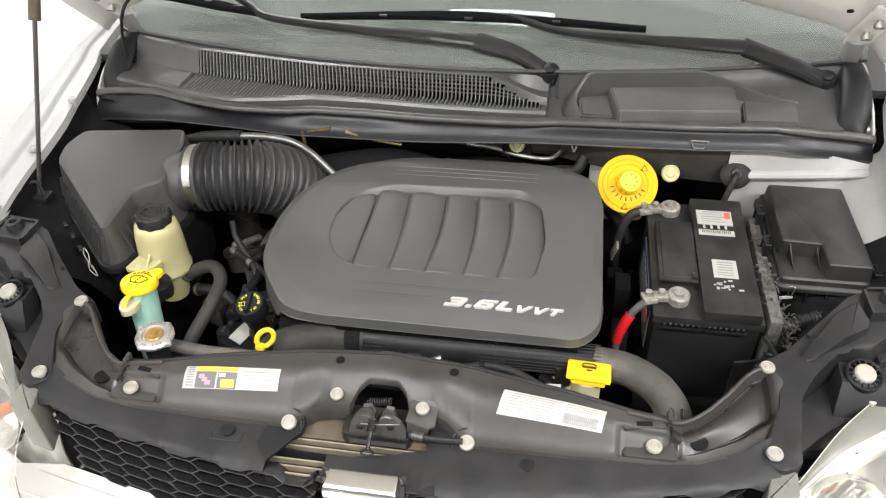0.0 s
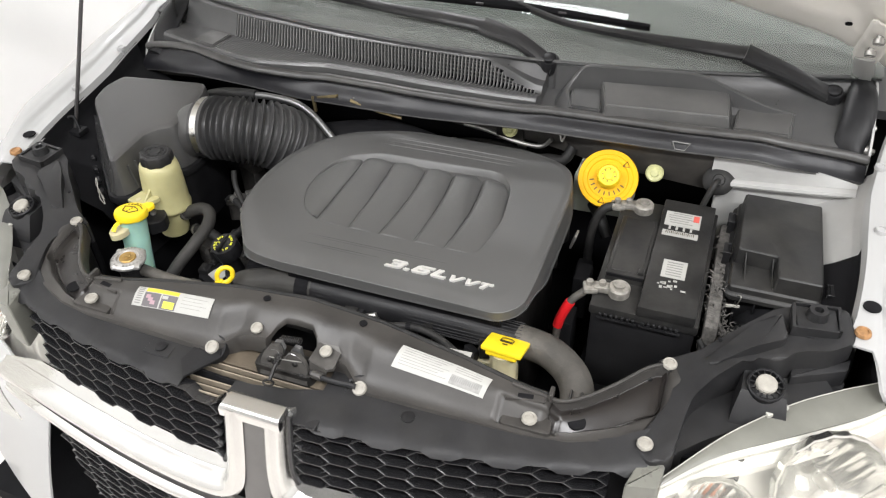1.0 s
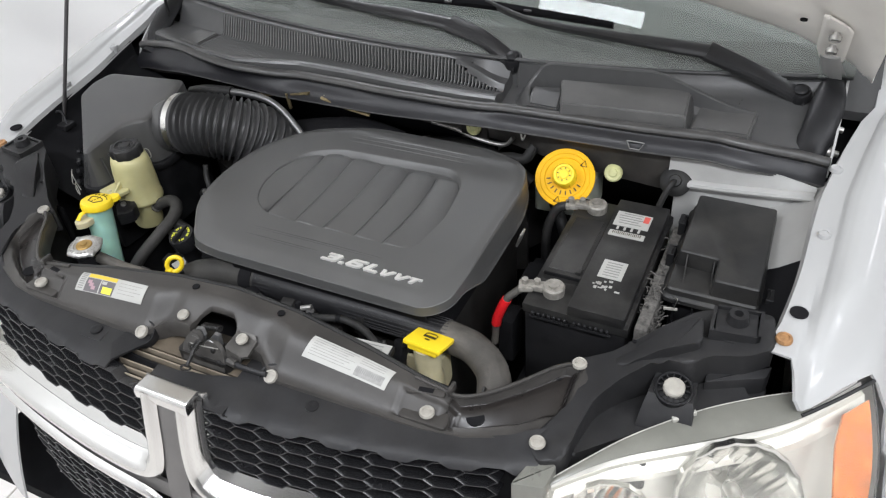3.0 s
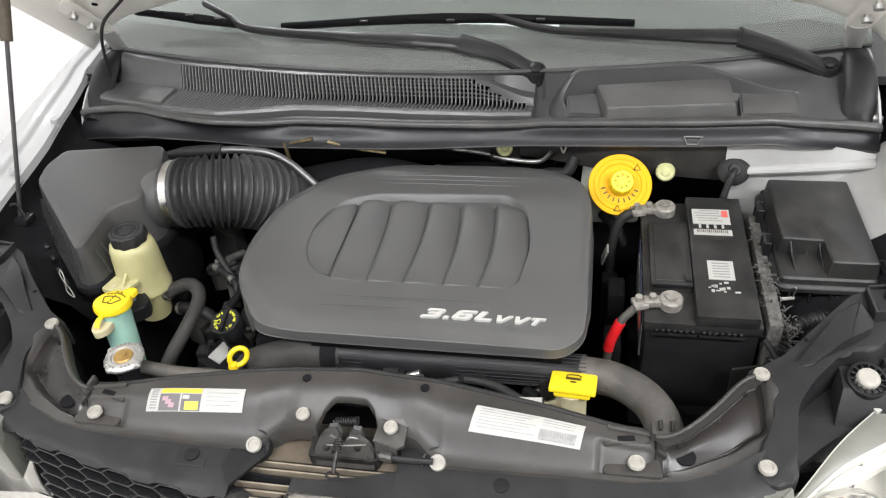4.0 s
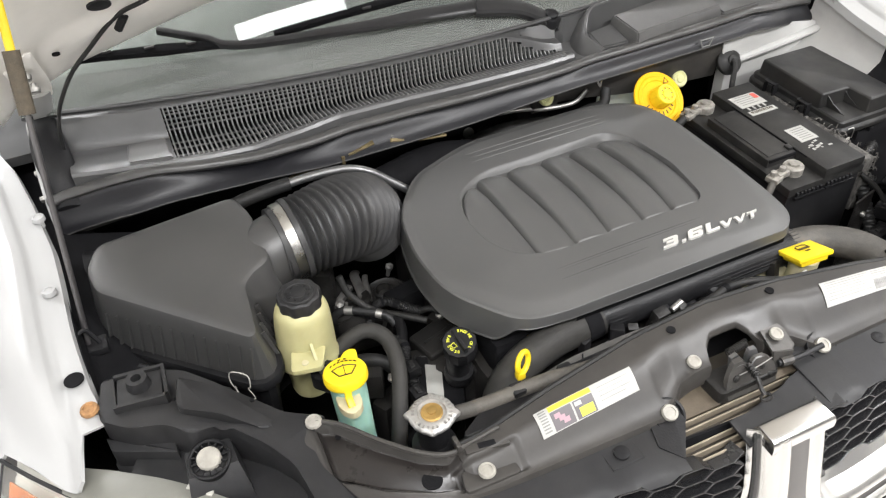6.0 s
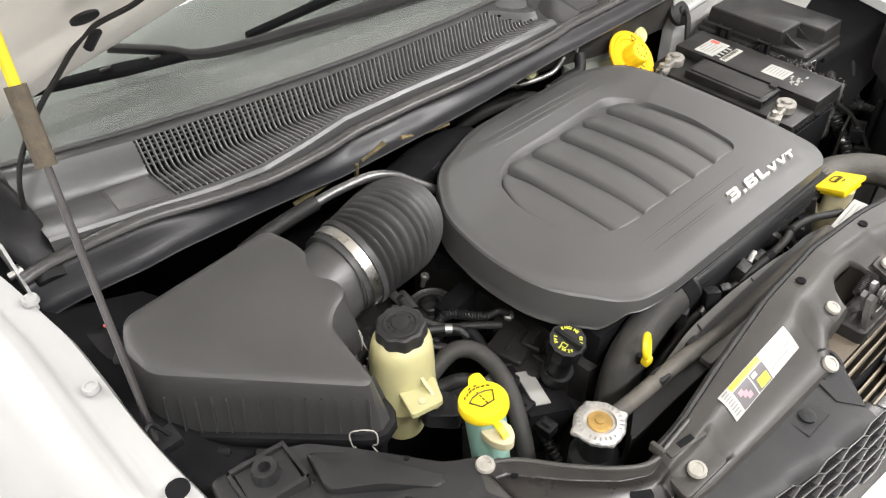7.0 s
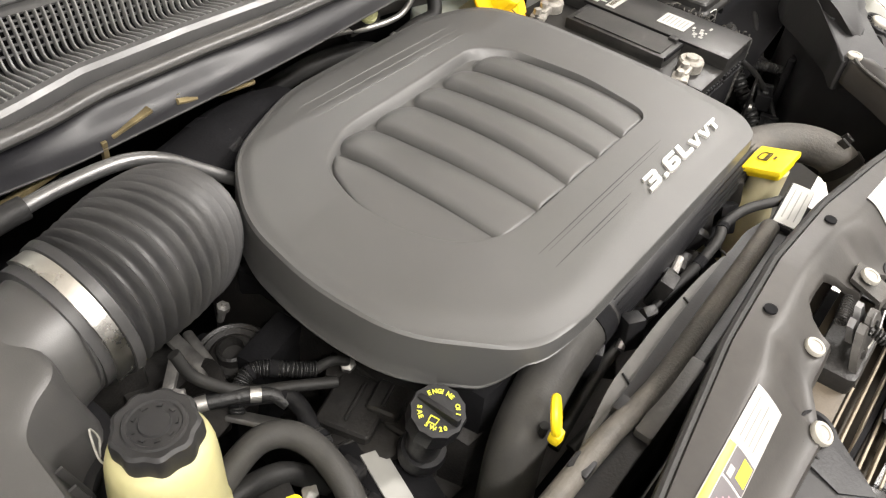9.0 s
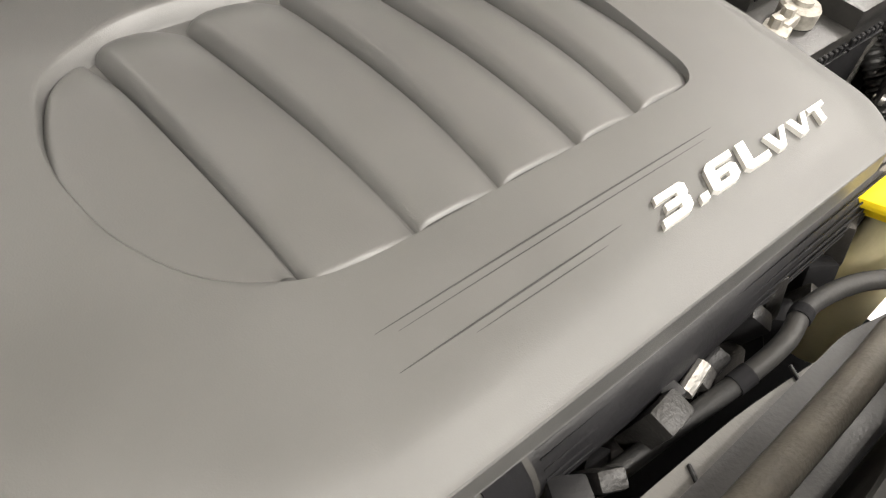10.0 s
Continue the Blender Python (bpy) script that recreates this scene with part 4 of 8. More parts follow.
def engine_block():
    e = thing("engine", (0, 0.36, 0.40), "dark greasy engine under its cover with brackets and castings", "engine")
    bm = box(bm_new(), (0.0, 0.36, 0.585), (0.52, 0.40, 0.40), bev=0.03)
    part("block", bm, GREASY, e)
    bm = box(bm_new(), (0.01, 0.345, 0.80), (0.50, 0.36, 0.08), bev=0.02)
    part("intake_manifold", bm, BLACK_DEEP, e, "black intake manifold")
    bm = box(bm_new(), (0.05, 0.162, 0.835), (0.44, 0.045, 0.055), bev=0.008)
    part("valve_cover", bm, BLACK_DEEP, e)
    rnd = random.Random(4)
    for i in range(26):
        x, y = rnd.uniform(-0.44, -0.20), rnd.uniform(0.14, 0.50)
        z = rnd.uniform(0.62, 0.74)
        bm = box(bm_new(), (x, y, z), (rnd.uniform(0.03, 0.08), rnd.uniform(0.03, 0.08), rnd.uniform(0.05, 0.16)), Matrix.Rotation(rnd.uniform(-0.6, 0.6), 4, "Z"), 0.006)
        part("bracket", bm, GREASY if i % 3 else BLACK_DEEP, e)
    for i in range(10):
        x, y = rnd.uniform(-0.12, 0.24), rnd.uniform(0.60, 0.82)
        bm = box(bm_new(), (x, y, rnd.uniform(0.60, 0.74)), (rnd.uniform(0.04, 0.1), rnd.uniform(0.04, 0.08), 0.14), Matrix.Rotation(rnd.uniform(-0.6, 0.6), 4, "Z"), 0.008)
        part("bracket", bm, GREASY, e)
    for x, y, z in ((-0.268, 0.404, 0.768), (-0.291, 0.478, 0.770), (-0.26, 0.30, 0.755), (-0.335, 0.39, 0.74)):
        bm = lathe(bm_new(), [(0.004, -0.02), (0.005, 0), (0.0075, 0), (0.0075, 0.006), (0.003, 0.007), (0.003, 0.011), (0.0005, 0.0115)], pose(x, y, z, 12, 8, 0), 6)
        part("nut", bm, DULL, e, "bare steel nut")
    bm = lathe(bm_new(), [(0.046, -0.05), (0.046, 0), (0.042, 0.005), (0.038, 0.003), (0.034, 0.009), (0.028, 0.007), (0.024, 0.011), (0.017, 0.012), (0.016, 0.024), (0.013, 0.026), (0.011, 0.012), (0.0005, 0.012)], pose(-0.318, 0.430, 0.748, 6, -8, 0), 28)
    part("pulley_hub", bm, GREASY, e, "black round hub")
    bm = box(bm_new(), (-0.36, 0.345, 0.765), (0.018, 0.07, 0.006), Matrix.Rotation(0.5, 4, "Z") @ Matrix.Rotation(0.5, 4, "Y"), 0.002)
    part("bracket_strip", bm, DULL, e, "bare metal bracket strip")
    # throttle body under the bellows
    part("throttle_body", lathe(bm_new(), [(0.040, -0.03), (0.042, 0.0), (0.046, 0.002), (0.046, 0.010), (0.040, 0.012), (0.034, 0.012), (0.030, 0.0)], facing((-0.392, 0.412, 0.768), (-0.25, 0.45, 0.85)), 28), GREASY, e, "greasy cast throttle body")
    part("flange_band", tube(bm_new(), [(-0.350, 0.492, 0.772), (-0.356, 0.478, 0.778), (-0.359, 0.440, 0.780), (-0.362, 0.400, 0.776), (-0.364, 0.385, 0.762)], 0.0085, 10, 6, flat=0.6), DULL, e, "bare cast flange edge")
    part("flange_band", tube(bm_new(), [(-0.337, 0.480, 0.768), (-0.344, 0.455, 0.775), (-0.352, 0.412, 0.772)], 0.0055, 10, 6, flat=0.6), DULL, e, "bare cast flange edge")
    part("bare_lug", box(bm_new(), (-0.405, 0.405, 0.784), (0.030, 0.020, 0.006), Matrix.Rotation(1.1, 4, "Z"), 0.002), DULL, e, "bare metal lug")
    part("bare_lug", box(bm_new(), (-0.388, 0.436, 0.784), (0.040, 0.012, 0.010), Matrix.Rotation(0.75, 4, "Z"), 0.003), DULL, e, "bare metal lug")
    for x, y, z in ((-0.405, 0.402, 0.795), (-0.388, 0.385, 0.785), (-0.262, 0.318, 0.782), (-0.372, 0.262, 0.74), (-0.345, 0.272, 0.742)):
        part("nut", lathe(bm_new(), [(0.004, -0.02), (0.005, 0), (0.0085, 0), (0.0085, 0.007), (0.004, 0.008), (0.0005, 0.010)], pose(x, y, z, 12, -10, 0), 6), DULL, e, "bare steel nut")
    # timing cover: stepped black castings
    for c, size, turn in (((-0.285, 0.285, 0.735), (0.070, 0.060, 0.080), 0.3), ((-0.262, 0.262, 0.752), (0.040, 0.036, 0.060), 0.3), ((-0.315, 0.262, 0.728), (0.050, 0.040, 0.070), -0.3), ((-0.255, 0.225, 0.735), (0.050, 0.060, 0.070), 0.1)):
        casting = part("casting", box(bm_new(), c, size, Matrix.Rotation(turn, 4, "Z"), 0.007, 3), GREASY, e, "black stepped casting")
        part("casting_rib", box(bm_new(), (c[0], c[1], c[2] + size[2] / 2 + 0.001), (size[0] * 0.7, 0.004, 0.004), Matrix.Rotation(turn, 4, "Z"), 0.001, 1), GREASY, casting)
    # connectors on the loom that runs down to the front
    for x, y, z in ((-0.349, 0.232, 0.782), (-0.355, 0.195, 0.766), (-0.349, 0.158, 0.748)):
        plug = part("connector", box(bm_new(), (x, y, z), (0.022, 0.024, 0.020), Matrix.Rotation(0.1, 4, "Z"), 0.003), BLACK, e, "black plug connector")
        part("lock_tab", box(bm_new(), (x, y, z + 0.0112), (0.008, 0.014, 0.003), Matrix.Rotation(0.1, 4, "Z"), 0.001, 1), GREY_PL, plug)
    # module with a pale sticker
    bm = box(bm_new(), (-0.322, 0.215, 0.715), (0.075, 0.10, 0.09), Matrix.Rotation(-0.35, 4, "Z") @ Matrix.Rotation(0.25, 4, "Y"), 0.006)
    mod = part("module", bm, BLACK_DEEP, e, "black module")
    bm = box(bm_new(), (-0.322, 0.210, 0.764), (0.026, 0.062, 0.002), Matrix.Rotation(-0.35, 4, "Z") @ Matrix.Rotation(0.25, 4, "Y"))
    part("sticker", bm, LABEL, mod, "pale sticker")


engine_block()

# ---- engine cover ----
COVER_OUT = rounded([(-0.150, 0.134), (0.262, 0.132), (0.293, 0.165), (0.292, 0.480), (0.272, 0.556), (0.190, 0.588), (-0.085, 0.583), (-0.205, 0.535),
                     (-0.268, 0.445), (-0.284, 0.340), (-0.274, 0.245), (-0.205, 0.150)], 0.04, 8)
RECESS = rounded([(-0.118, 0.2465), (-0.085, 0.2415), (0.188, 0.2425), (0.202, 0.345), (0.188, 0.450), (0.158, 0.4915), (-0.100, 0.4840), (-0.160, 0.452),
                  (-0.183, 0.385), (-0.180, 0.320), (-0.158, 0.272)], 0.026, 6)
# grooves between the ribs: x at the front, half way and at the back
GROOVES = [(-0.1215, -0.1200, -0.1225), (-0.0565, -0.0550, -0.0630), (0.0025, 0.0130, 0.0065), (0.0680, 0.0740, 0.0640), (0.1240, 0.1350, 0.1240), (0.1915, 0.1990, 0.1860)]


def cover_height(x, y):
    return 0.9155 - 0.05 * (x - 0.02) ** 2 - 0.10 * (y - 0.36) ** 2


def evened(poly, count):
    """An outline with evenly spaced points."""
    pts = [Vector(p) for p in poly]
    n = len(pts)
    seg = [(pts[(i + 1) % n] - pts[i]).length for i in range(n)]
    total, out, i, run = sum(seg), [], 0, 0.0
    for k in range(count):
        s = total * k / count
        while run + seg[i] < s:
            run += seg[i]
            i += 1
        out.append(pts[i].lerp(pts[(i + 1) % n], (s - run) / seg[i]))
    return out


def reach(poly, c, d):
    """Where the ray from c along d leaves an outline."""
    best = None
    for a, b in zip(poly, poly[1:] + poly[:1]):
        e = b - a
        den = d.x * e.y - d.y * e.x
        if abs(den) < 1e-9:
            continue
        w = a - c
        t, s = (w.x * e.y - w.y * e.x) / den, (w.x * d.y - w.y * d.x) / den
        if t > 0 and -1e-6 <= s <= 1 + 1e-6 and (best is None or t > best):
            best = t
    return c + d * best


def groove_x(k, y):
    a, b, c = GROOVES[k]
    v = min(1.0, max(0.0, (y - 0.245) / 0.225))
    return a * (1 - v) * (1 - 2 * v) + 4 * b * v * (1 - v) + c * v * (2 * v - 1)


def groove_depth(y):
    return 0.0075 + 0.0065 * smooth((y - 0.27) / 0.17)


BLOCKY = {
    "3": [[(0, 1), (.84, 1), (1, .86), (1, .58), (.94, .5), (1, .42), (1, .14), (.84, 0), (0, 0), (0, .24), (.68, .24), (.68, .38), (.22, .38), (.22, .62), (.68, .62), (.68, .76), (0, .76)]],
    "6": [[(.16, 1), (1, 1), (1, .76), (.32, .76), (.32, 0), (.16, 0), (0, .14), (0, .86)],
          [(.32, .62), (.84, .62), (1, .48), (1, .14), (.84, 0), (.32, 0), (.32, .22), (.68, .22), (.68, .40), (.32, .40)]],
    "L": [[(0, 1), (.36, 1), (.36, .24), (1, .24), (1, 0), (.16, 0), (0, .14)]],
    "V": [[(0, 1), (.29, 1), (.53, .34), (.76, 1), (1.02, 1), (.68, 0), (.36, 0)]],
    "T": [[(0, 1), (1, 1), (1, .75), (.67, .75), (.67, 0), (.35, 0), (.35, .75), (0, .75)]],
    ".": [[(0, 1), (1, 1), (1, 0), (0, 0)]],
}


def blocky_letter(ch, x, y, w, h, parent):
    bm = bm_new()
    for poly in BLOCKY[ch]:
        q = [(x + w * u + 0.66 * h * v, y + h * v) for u, v in reversed(poly)]
        z = cover_height(x, y)
        prism(bm, q, z - 0.003, z + 0.0036)
    bmesh.ops.recalc_face_normals(bm, faces=bm.faces[:])
    return part("letter", bm, LETTER, parent)


def engine_cover():
    e = thing("engine_cover", (0.0, 0.35, 0.84), "dark grey plastic engine cover with five moulded ribs", "engine cover")
    out = evened(COVER_OUT, 420)
    rim = [Vector(p) for p in RECESS]
    c = Vector((0.005, 0.362))
    inner = [reach(rim, c, (p - c).normalized()) for p in out]

    def front(p):
        return smooth((0.24 - p.y) / 0.08) * smooth((p.x + 0.20) / 0.06)

    def lip(p):
        # the lower edge rises in the notch and along the front
        f = smooth((p.x + 0.232) / 0.030) * smooth((0.30 - p.y) / 0.10)
        return 0.846 + 0.038 * f + 0.012 * smooth((p.y - 0.45) / 0.1)

    def drop(p):
        return 0.0028 + 0.0030 * smooth((0.30 - p.y) / 0.14)

    rings = []
    for off, zf in ((0.0040, -0.02), (0.0100, 0.0), (0.0106, 0.035), (0.0092, 0.07), (0.0086, 0.35), (0.0056, 0.95), (0.0030, 1.0)):
        ring = []
        for p in out:
            f = front(p)
            q = p + (p - c).normalized() * (off * (1 - 0.62 * f))
            lo = lip(p)
            hi = cover_height(p.x, p.y) - drop(p)
            ring.append(Vector((q.x, q.y, lo + (hi - lo) * zf)))
        rings.append(ring)
    for k in range(1, 41):
        w = (k / 40) ** 1.25
        ring = []
        for p, g in zip(out, inner):
            q = p.lerp(g, w)
            d = (p - q).length
            wide = 0.0105 + 0.0195 * smooth((0.30 - p.y) / 0.14)
            s = d / wide
            # a slanted band, then a soft bend into the top
            fall = drop(p) * (1 - s) if s < 0.8 else drop(p) * 0.2 * max(0.0, 1 - (s - 0.8) / 0.6) ** 2.2
            ring.append(Vector((q.x, q.y, cover_height(q.x, q.y) - fall)))
        rings.append(ring)

    # wall and floor of the recess
    def wall(g):
        back = smooth((g.y - 0.40) / 0.08)
        return 0.0016 + 0.010 * back + 0.0025 * smooth((-0.10 - g.x) / 0.05) * (1 - back)

    for wf, df in ((0.12, 0.03), (0.3, 0.12), (0.75, 0.80), (0.9, 0.95), (1.15, 1.0)):
        ring = []
        for g in inner:
            q = g + (c - g).normalized() * (wall(g) * wf)
            ring.append(Vector((q.x, q.y, cover_height(q.x, q.y) - groove_depth(q.y) * df)))
        rings.append(ring)
    for w in (0.15, 0.35, 0.6, 0.85):
        rings.append([Vector((q.x, q.y, cover_height(q.x, q.y) - groove_depth(q.y))) for q in (r.to_2d().lerp(c, w) for r in rings[-1])])
    part("shell", loft(bm_new(), rings, cap0=False, cap1=True), COVER, e, angle=32)

    def edge_x(y):
        # inner side of the recess at its far left
        p = reach(rim, Vector((0.0, y)), Vector((-1.0, 0.0)))
        return p.x + 0.0004 + 0.0045 * smooth((y - 0.40) / 0.06)

    for k in range(6):
        def left(y, k=k):
            return edge_x(y) if k == 0 else groove_x(k - 1, y) + 0.0008

        def right(y, k=k):
            return groove_x(k, y) - (0.0008 if k < 5 else 0.0022)

        def top(u, v, k=k, left=left, right=right):
            u = u ** 1.0
            round_end = abs(2 * u - 1) ** 3.0
            y1 = (0.4765 if k else 0.464) - (0.012 if k else 0.020) * round_end - (0.010 * u if k == 5 else 0)
            y0 = 0.2448 if k else 0.2560
            if k == 1:
                y0 += 0.003 * (1 - u) ** 4
            y = y0 + (y1 - y0) * v
            a, b = left(y), right(y)
            x = a + (b - a) * u
            g = groove_depth(y)
            # steep on one flank, falling away softly to the other
            if u < 0.22:
                low = 0.0 if k else 0.90 * (1 - smooth((v - 0.55) / 0.3))
                prof = 1 - (1 - low) * (1 - u / 0.22) ** 3.6
            else:
                prof = 1 - (0.80 if k else 0.55) * ((u - 0.22) / 0.78) ** 2.3
            mid = math.sin(math.pi * min(1.0, max(0.0, (y - 0.235) / 0.27)))
            crest = 0.0038 * mid - 0.0016 if k else -0.0006
            end = max(0.0, 1 - max(0.0, (v - 0.84) / 0.16) ** 2.6) ** 0.55
            start = 0.72 + 0.28 * min(1.0, v / 0.012) ** 0.5
            if k == 0:
                start, end = 1.0, max(0.0, 1 - max(0.0, (v - 0.78) / 0.22) ** 2.2) ** 0.6
            h = (g + crest) * prof * end * start
            return Vector((x, y, cover_height(x, y) - g - 0.0006 + h))

        def bent(s, t, top=top):
            # closer rows where the shape bends
            u = s ** 1.7
            v = 0.02 * (t / 0.08) if t < 0.08 else 0.02 + 0.98 * (1 - (1 - (t - 0.08) / 0.92) ** 1.6)
            return top(u, v)

        part("rib", sheet(bm_new(), bent, 26, 46), COVER, e, angle=60)

    # Moulded lines drawn as tubes; the dark ones hold groove shade in their colour.
    def line(a, b, name="style_line", w=0.0012, mat=COVER_LINE):
        A, B = Vector(a), Vector(b)
        pts = [A.lerp(B, k / 12) for k in range(13)]
        part(name, tube(bm_new(), [(q.x, q.y, cover_height(q.x, q.y) - w * 0.25) for q in pts], w, 6, 2, radius=lambda k: 0.35 + 0.65 * math.sin(math.pi * k) ** 0.5, flat=0.7), mat, e)

    line((-0.116, 0.2065), (0.152, 0.2075), w=0.0008)
    line((-0.106, 0.2018), (0.138, 0.2028), w=0.0005)
    line((-0.118, 0.1848), (0.037, 0.1856), w=0.0008)
    line((-0.076, 0.1806), (0.019, 0.1802), w=0.0005)
    for y in (0.518, 0.532, 0.546):
        line((-0.108, y), (0.185, y + 0.002), "back_line", 0.0018, COVER)
    for ch, x, w, h in (("3", 0.0510, 0.0270, 0.0185), (".", 0.0850, 0.0075, 0.0045), ("6", 0.0970, 0.0275, 0.0185), ("L", 0.1310, 0.0255, 0.0185),
                        ("V", 0.1582, 0.0235, 0.0130), ("V", 0.1855, 0.0225, 0.0130), ("T", 0.2110, 0.0195, 0.0130)):
        blocky_letter(ch, x, 0.1690, w, h, e)

    # ribbed strip under the front edge
    strip = []
    for i in range(241):
        x = -0.120 + 0.385 * i / 240
        d = 0.0022 * (i % 2)
        strip.append([Vector((x, 0.1375 - d + o, z)) for o, z in ((0.006, 0.889), (0.0, 0.884), (-0.0015, 0.876), (0.0, 0.869), (0.006, 0.864))])
    part("ribbed_strip", loft(bm_new(), strip, close=False, cap0=False, cap1=False), BLACK_DEEP, e, "black finely ribbed strip", angle=20)
    return e


engine_cover()


# ---- air cleaner and intake hose ----
def outset(poly, d):
    """A plan outline moved outwards by d along its own normals."""
    n = len(poly)
    turn = sum(poly[i][0] * poly[(i + 1) % n][1] - poly[(i + 1) % n][0] * poly[i][1] for i in range(n))
    out = []
    for i in range(n):
        a, p, b = Vector(poly[i - 1]), Vector(poly[i]), Vector(poly[(i + 1) % n])
        t = ((p - a).normalized() + (b - p).normalized()).normalized()
        nrm = Vector((t.y, -t.x)) * (1 if turn > 0 else -1)
        out.append((p.x + nrm.x * d, p.y + nrm.y * d))
    return out


def air_cleaner():
    e = thing("air_cleaner", (-0.63, 0.40, 0.80), "black plastic air cleaner box with ribbed sides", "air cleaner")
    top = rounded([(-0.559, 0.249), (-0.551, 0.343), (-0.532, 0.362), (-0.5045, 0.374), (-0.507, 0.476), (-0.521, 0.519), (-0.727, 0.509), (-0.745, 0.468), (-0.738, 0.424)], 0.013, 5)

    def lid_z(x, y):
        return 0.946 + 0.042 * (x + 0.561) + 0.132 * (y - 0.25)

    def ring(off, share, drop=0.0, seam=0.872):
        # share: how far up from the level seam to the sloping top
        return [Vector((x, y, seam + (lid_z(x, y) - drop - seam) * share)) for x, y in outset(top, off)]

    bm = loft(bm_new(), [ring(0.0195, 0.0), ring(0.017, 0.12), ring(0.009, 0.62), ring(0.0055, 0.90), ring(0.0035, 0.965), ring(0.0005, 1.0, 0.0014), ring(-0.003, 1.0, 0.0002)] + [[Vector((x, y, lid_z(x, y) + 0.0004)) for x, y in ((-0.62 + (px + 0.62) * k, 0.425 + (py - 0.425) * k) for px, py in outset(top, -0.003))] for k in (0.93, 0.5, 0.05)])
    lid = part("lid", bm, AIRBOX, e, angle=32)
    # moulded ribs low on the long side and the engine side
    for a, b, count, skew in (((-0.566, 0.238), (-0.752, 0.414), 14, -45), ((-0.540, 0.262), (-0.533, 0.338), 4, 85)):
        A, B = Vector(a), Vector(b)
        t = (B - A).normalized()
        nrm = Vector((-t.y, t.x)) if skew < 0 else Vector((t.y, -t.x))
        for i in range(count):
            p = A.lerp(B, (i + 0.4) / count) + nrm * 0.003
            q = p + nrm * 0.0052
            pts = [Vector((p.x, p.y, 0.876)), Vector((q.x, q.y, 0.876)), Vector((p.x - nrm.x * 0.006, p.y - nrm.y * 0.006, 0.926)), Vector((p.x - nrm.x * 0.012, p.y - nrm.y * 0.012, 0.924))]
            w = Vector((t.x, t.y, 0)) * 0.0011
            part("rib", loft(bm_new(), [[q_ - w for q_ in pts], [q_ + w for q_ in pts]]), AIRBOX, lid)
    bm = loft(bm_new(), [[Vector((x, y, z)) for x, y in outset(top, off)] for off, z in ((0.004, 0.70), (0.012, 0.80), (0.016, 0.852), (0.027, 0.855), (0.0285, 0.858), (0.0285, 0.868), (0.027, 0.8715), (0.017, 0.8725))])
    part("base", bm, BLACK, e, "black lower half with a flange")
    for k in range(5):
        p = Vector((-0.60, 0.232)).lerp(Vector((-0.765, 0.392)), (k + 0.5) / 5)
        part("flange_lug", box(bm_new(), (p.x, p.y, 0.861), (0.016, 0.010, 0.012), Matrix.Rotation(math.radians(-43), 4, "Z"), 0.002, 1), BLACK, e)
    # wire latches
    for x, y, ang in ((-0.590, 0.230, -43), (-0.512, 0.342, 70)):
        m = pose(x, y, 0.886, 0, 0, ang)
        pts = [(-0.010, -0.003, -0.030), (-0.015, -0.008, 0.004), (-0.014, -0.004, 0.020), (0.012, -0.004, 0.022), (0.015, -0.008, 0.004), (0.008, -0.005, -0.006), (0.014, -0.004, -0.026), (-0.004, -0.010, -0.022), (-0.012, -0.006, -0.006)]
        part("wire_latch", tube(bm_new(), [m @ Vector(p) for p in pts], 0.0009, 6, 4), LENS_RIM, e, "bent bright wire latch")
    # outlet neck with its moulded root
    part("outlet", tube(bm_new(), [(-0.545, 0.424, 0.903), (-0.510, 0.427, 0.914), (-0.482, 0.430, 0.928), (-0.452, 0.431, 0.935)], 0.0555, 40, 6, radius=lambda k: 0.90 + 0.10 * smooth(k / 0.7)), AIRBOX, e)
    pts = [(-0.474, 0.431 + 0.0565 * math.sin(a), 0.934 + 0.0565 * math.cos(a)) for a in (2 * math.pi * k / 30 for k in range(31))]
    part("outlet_bead", tube(bm_new(), pts, 0.0024, 6, 2), BELLOWS, e, "dark rubber lip")


air_cleaner()


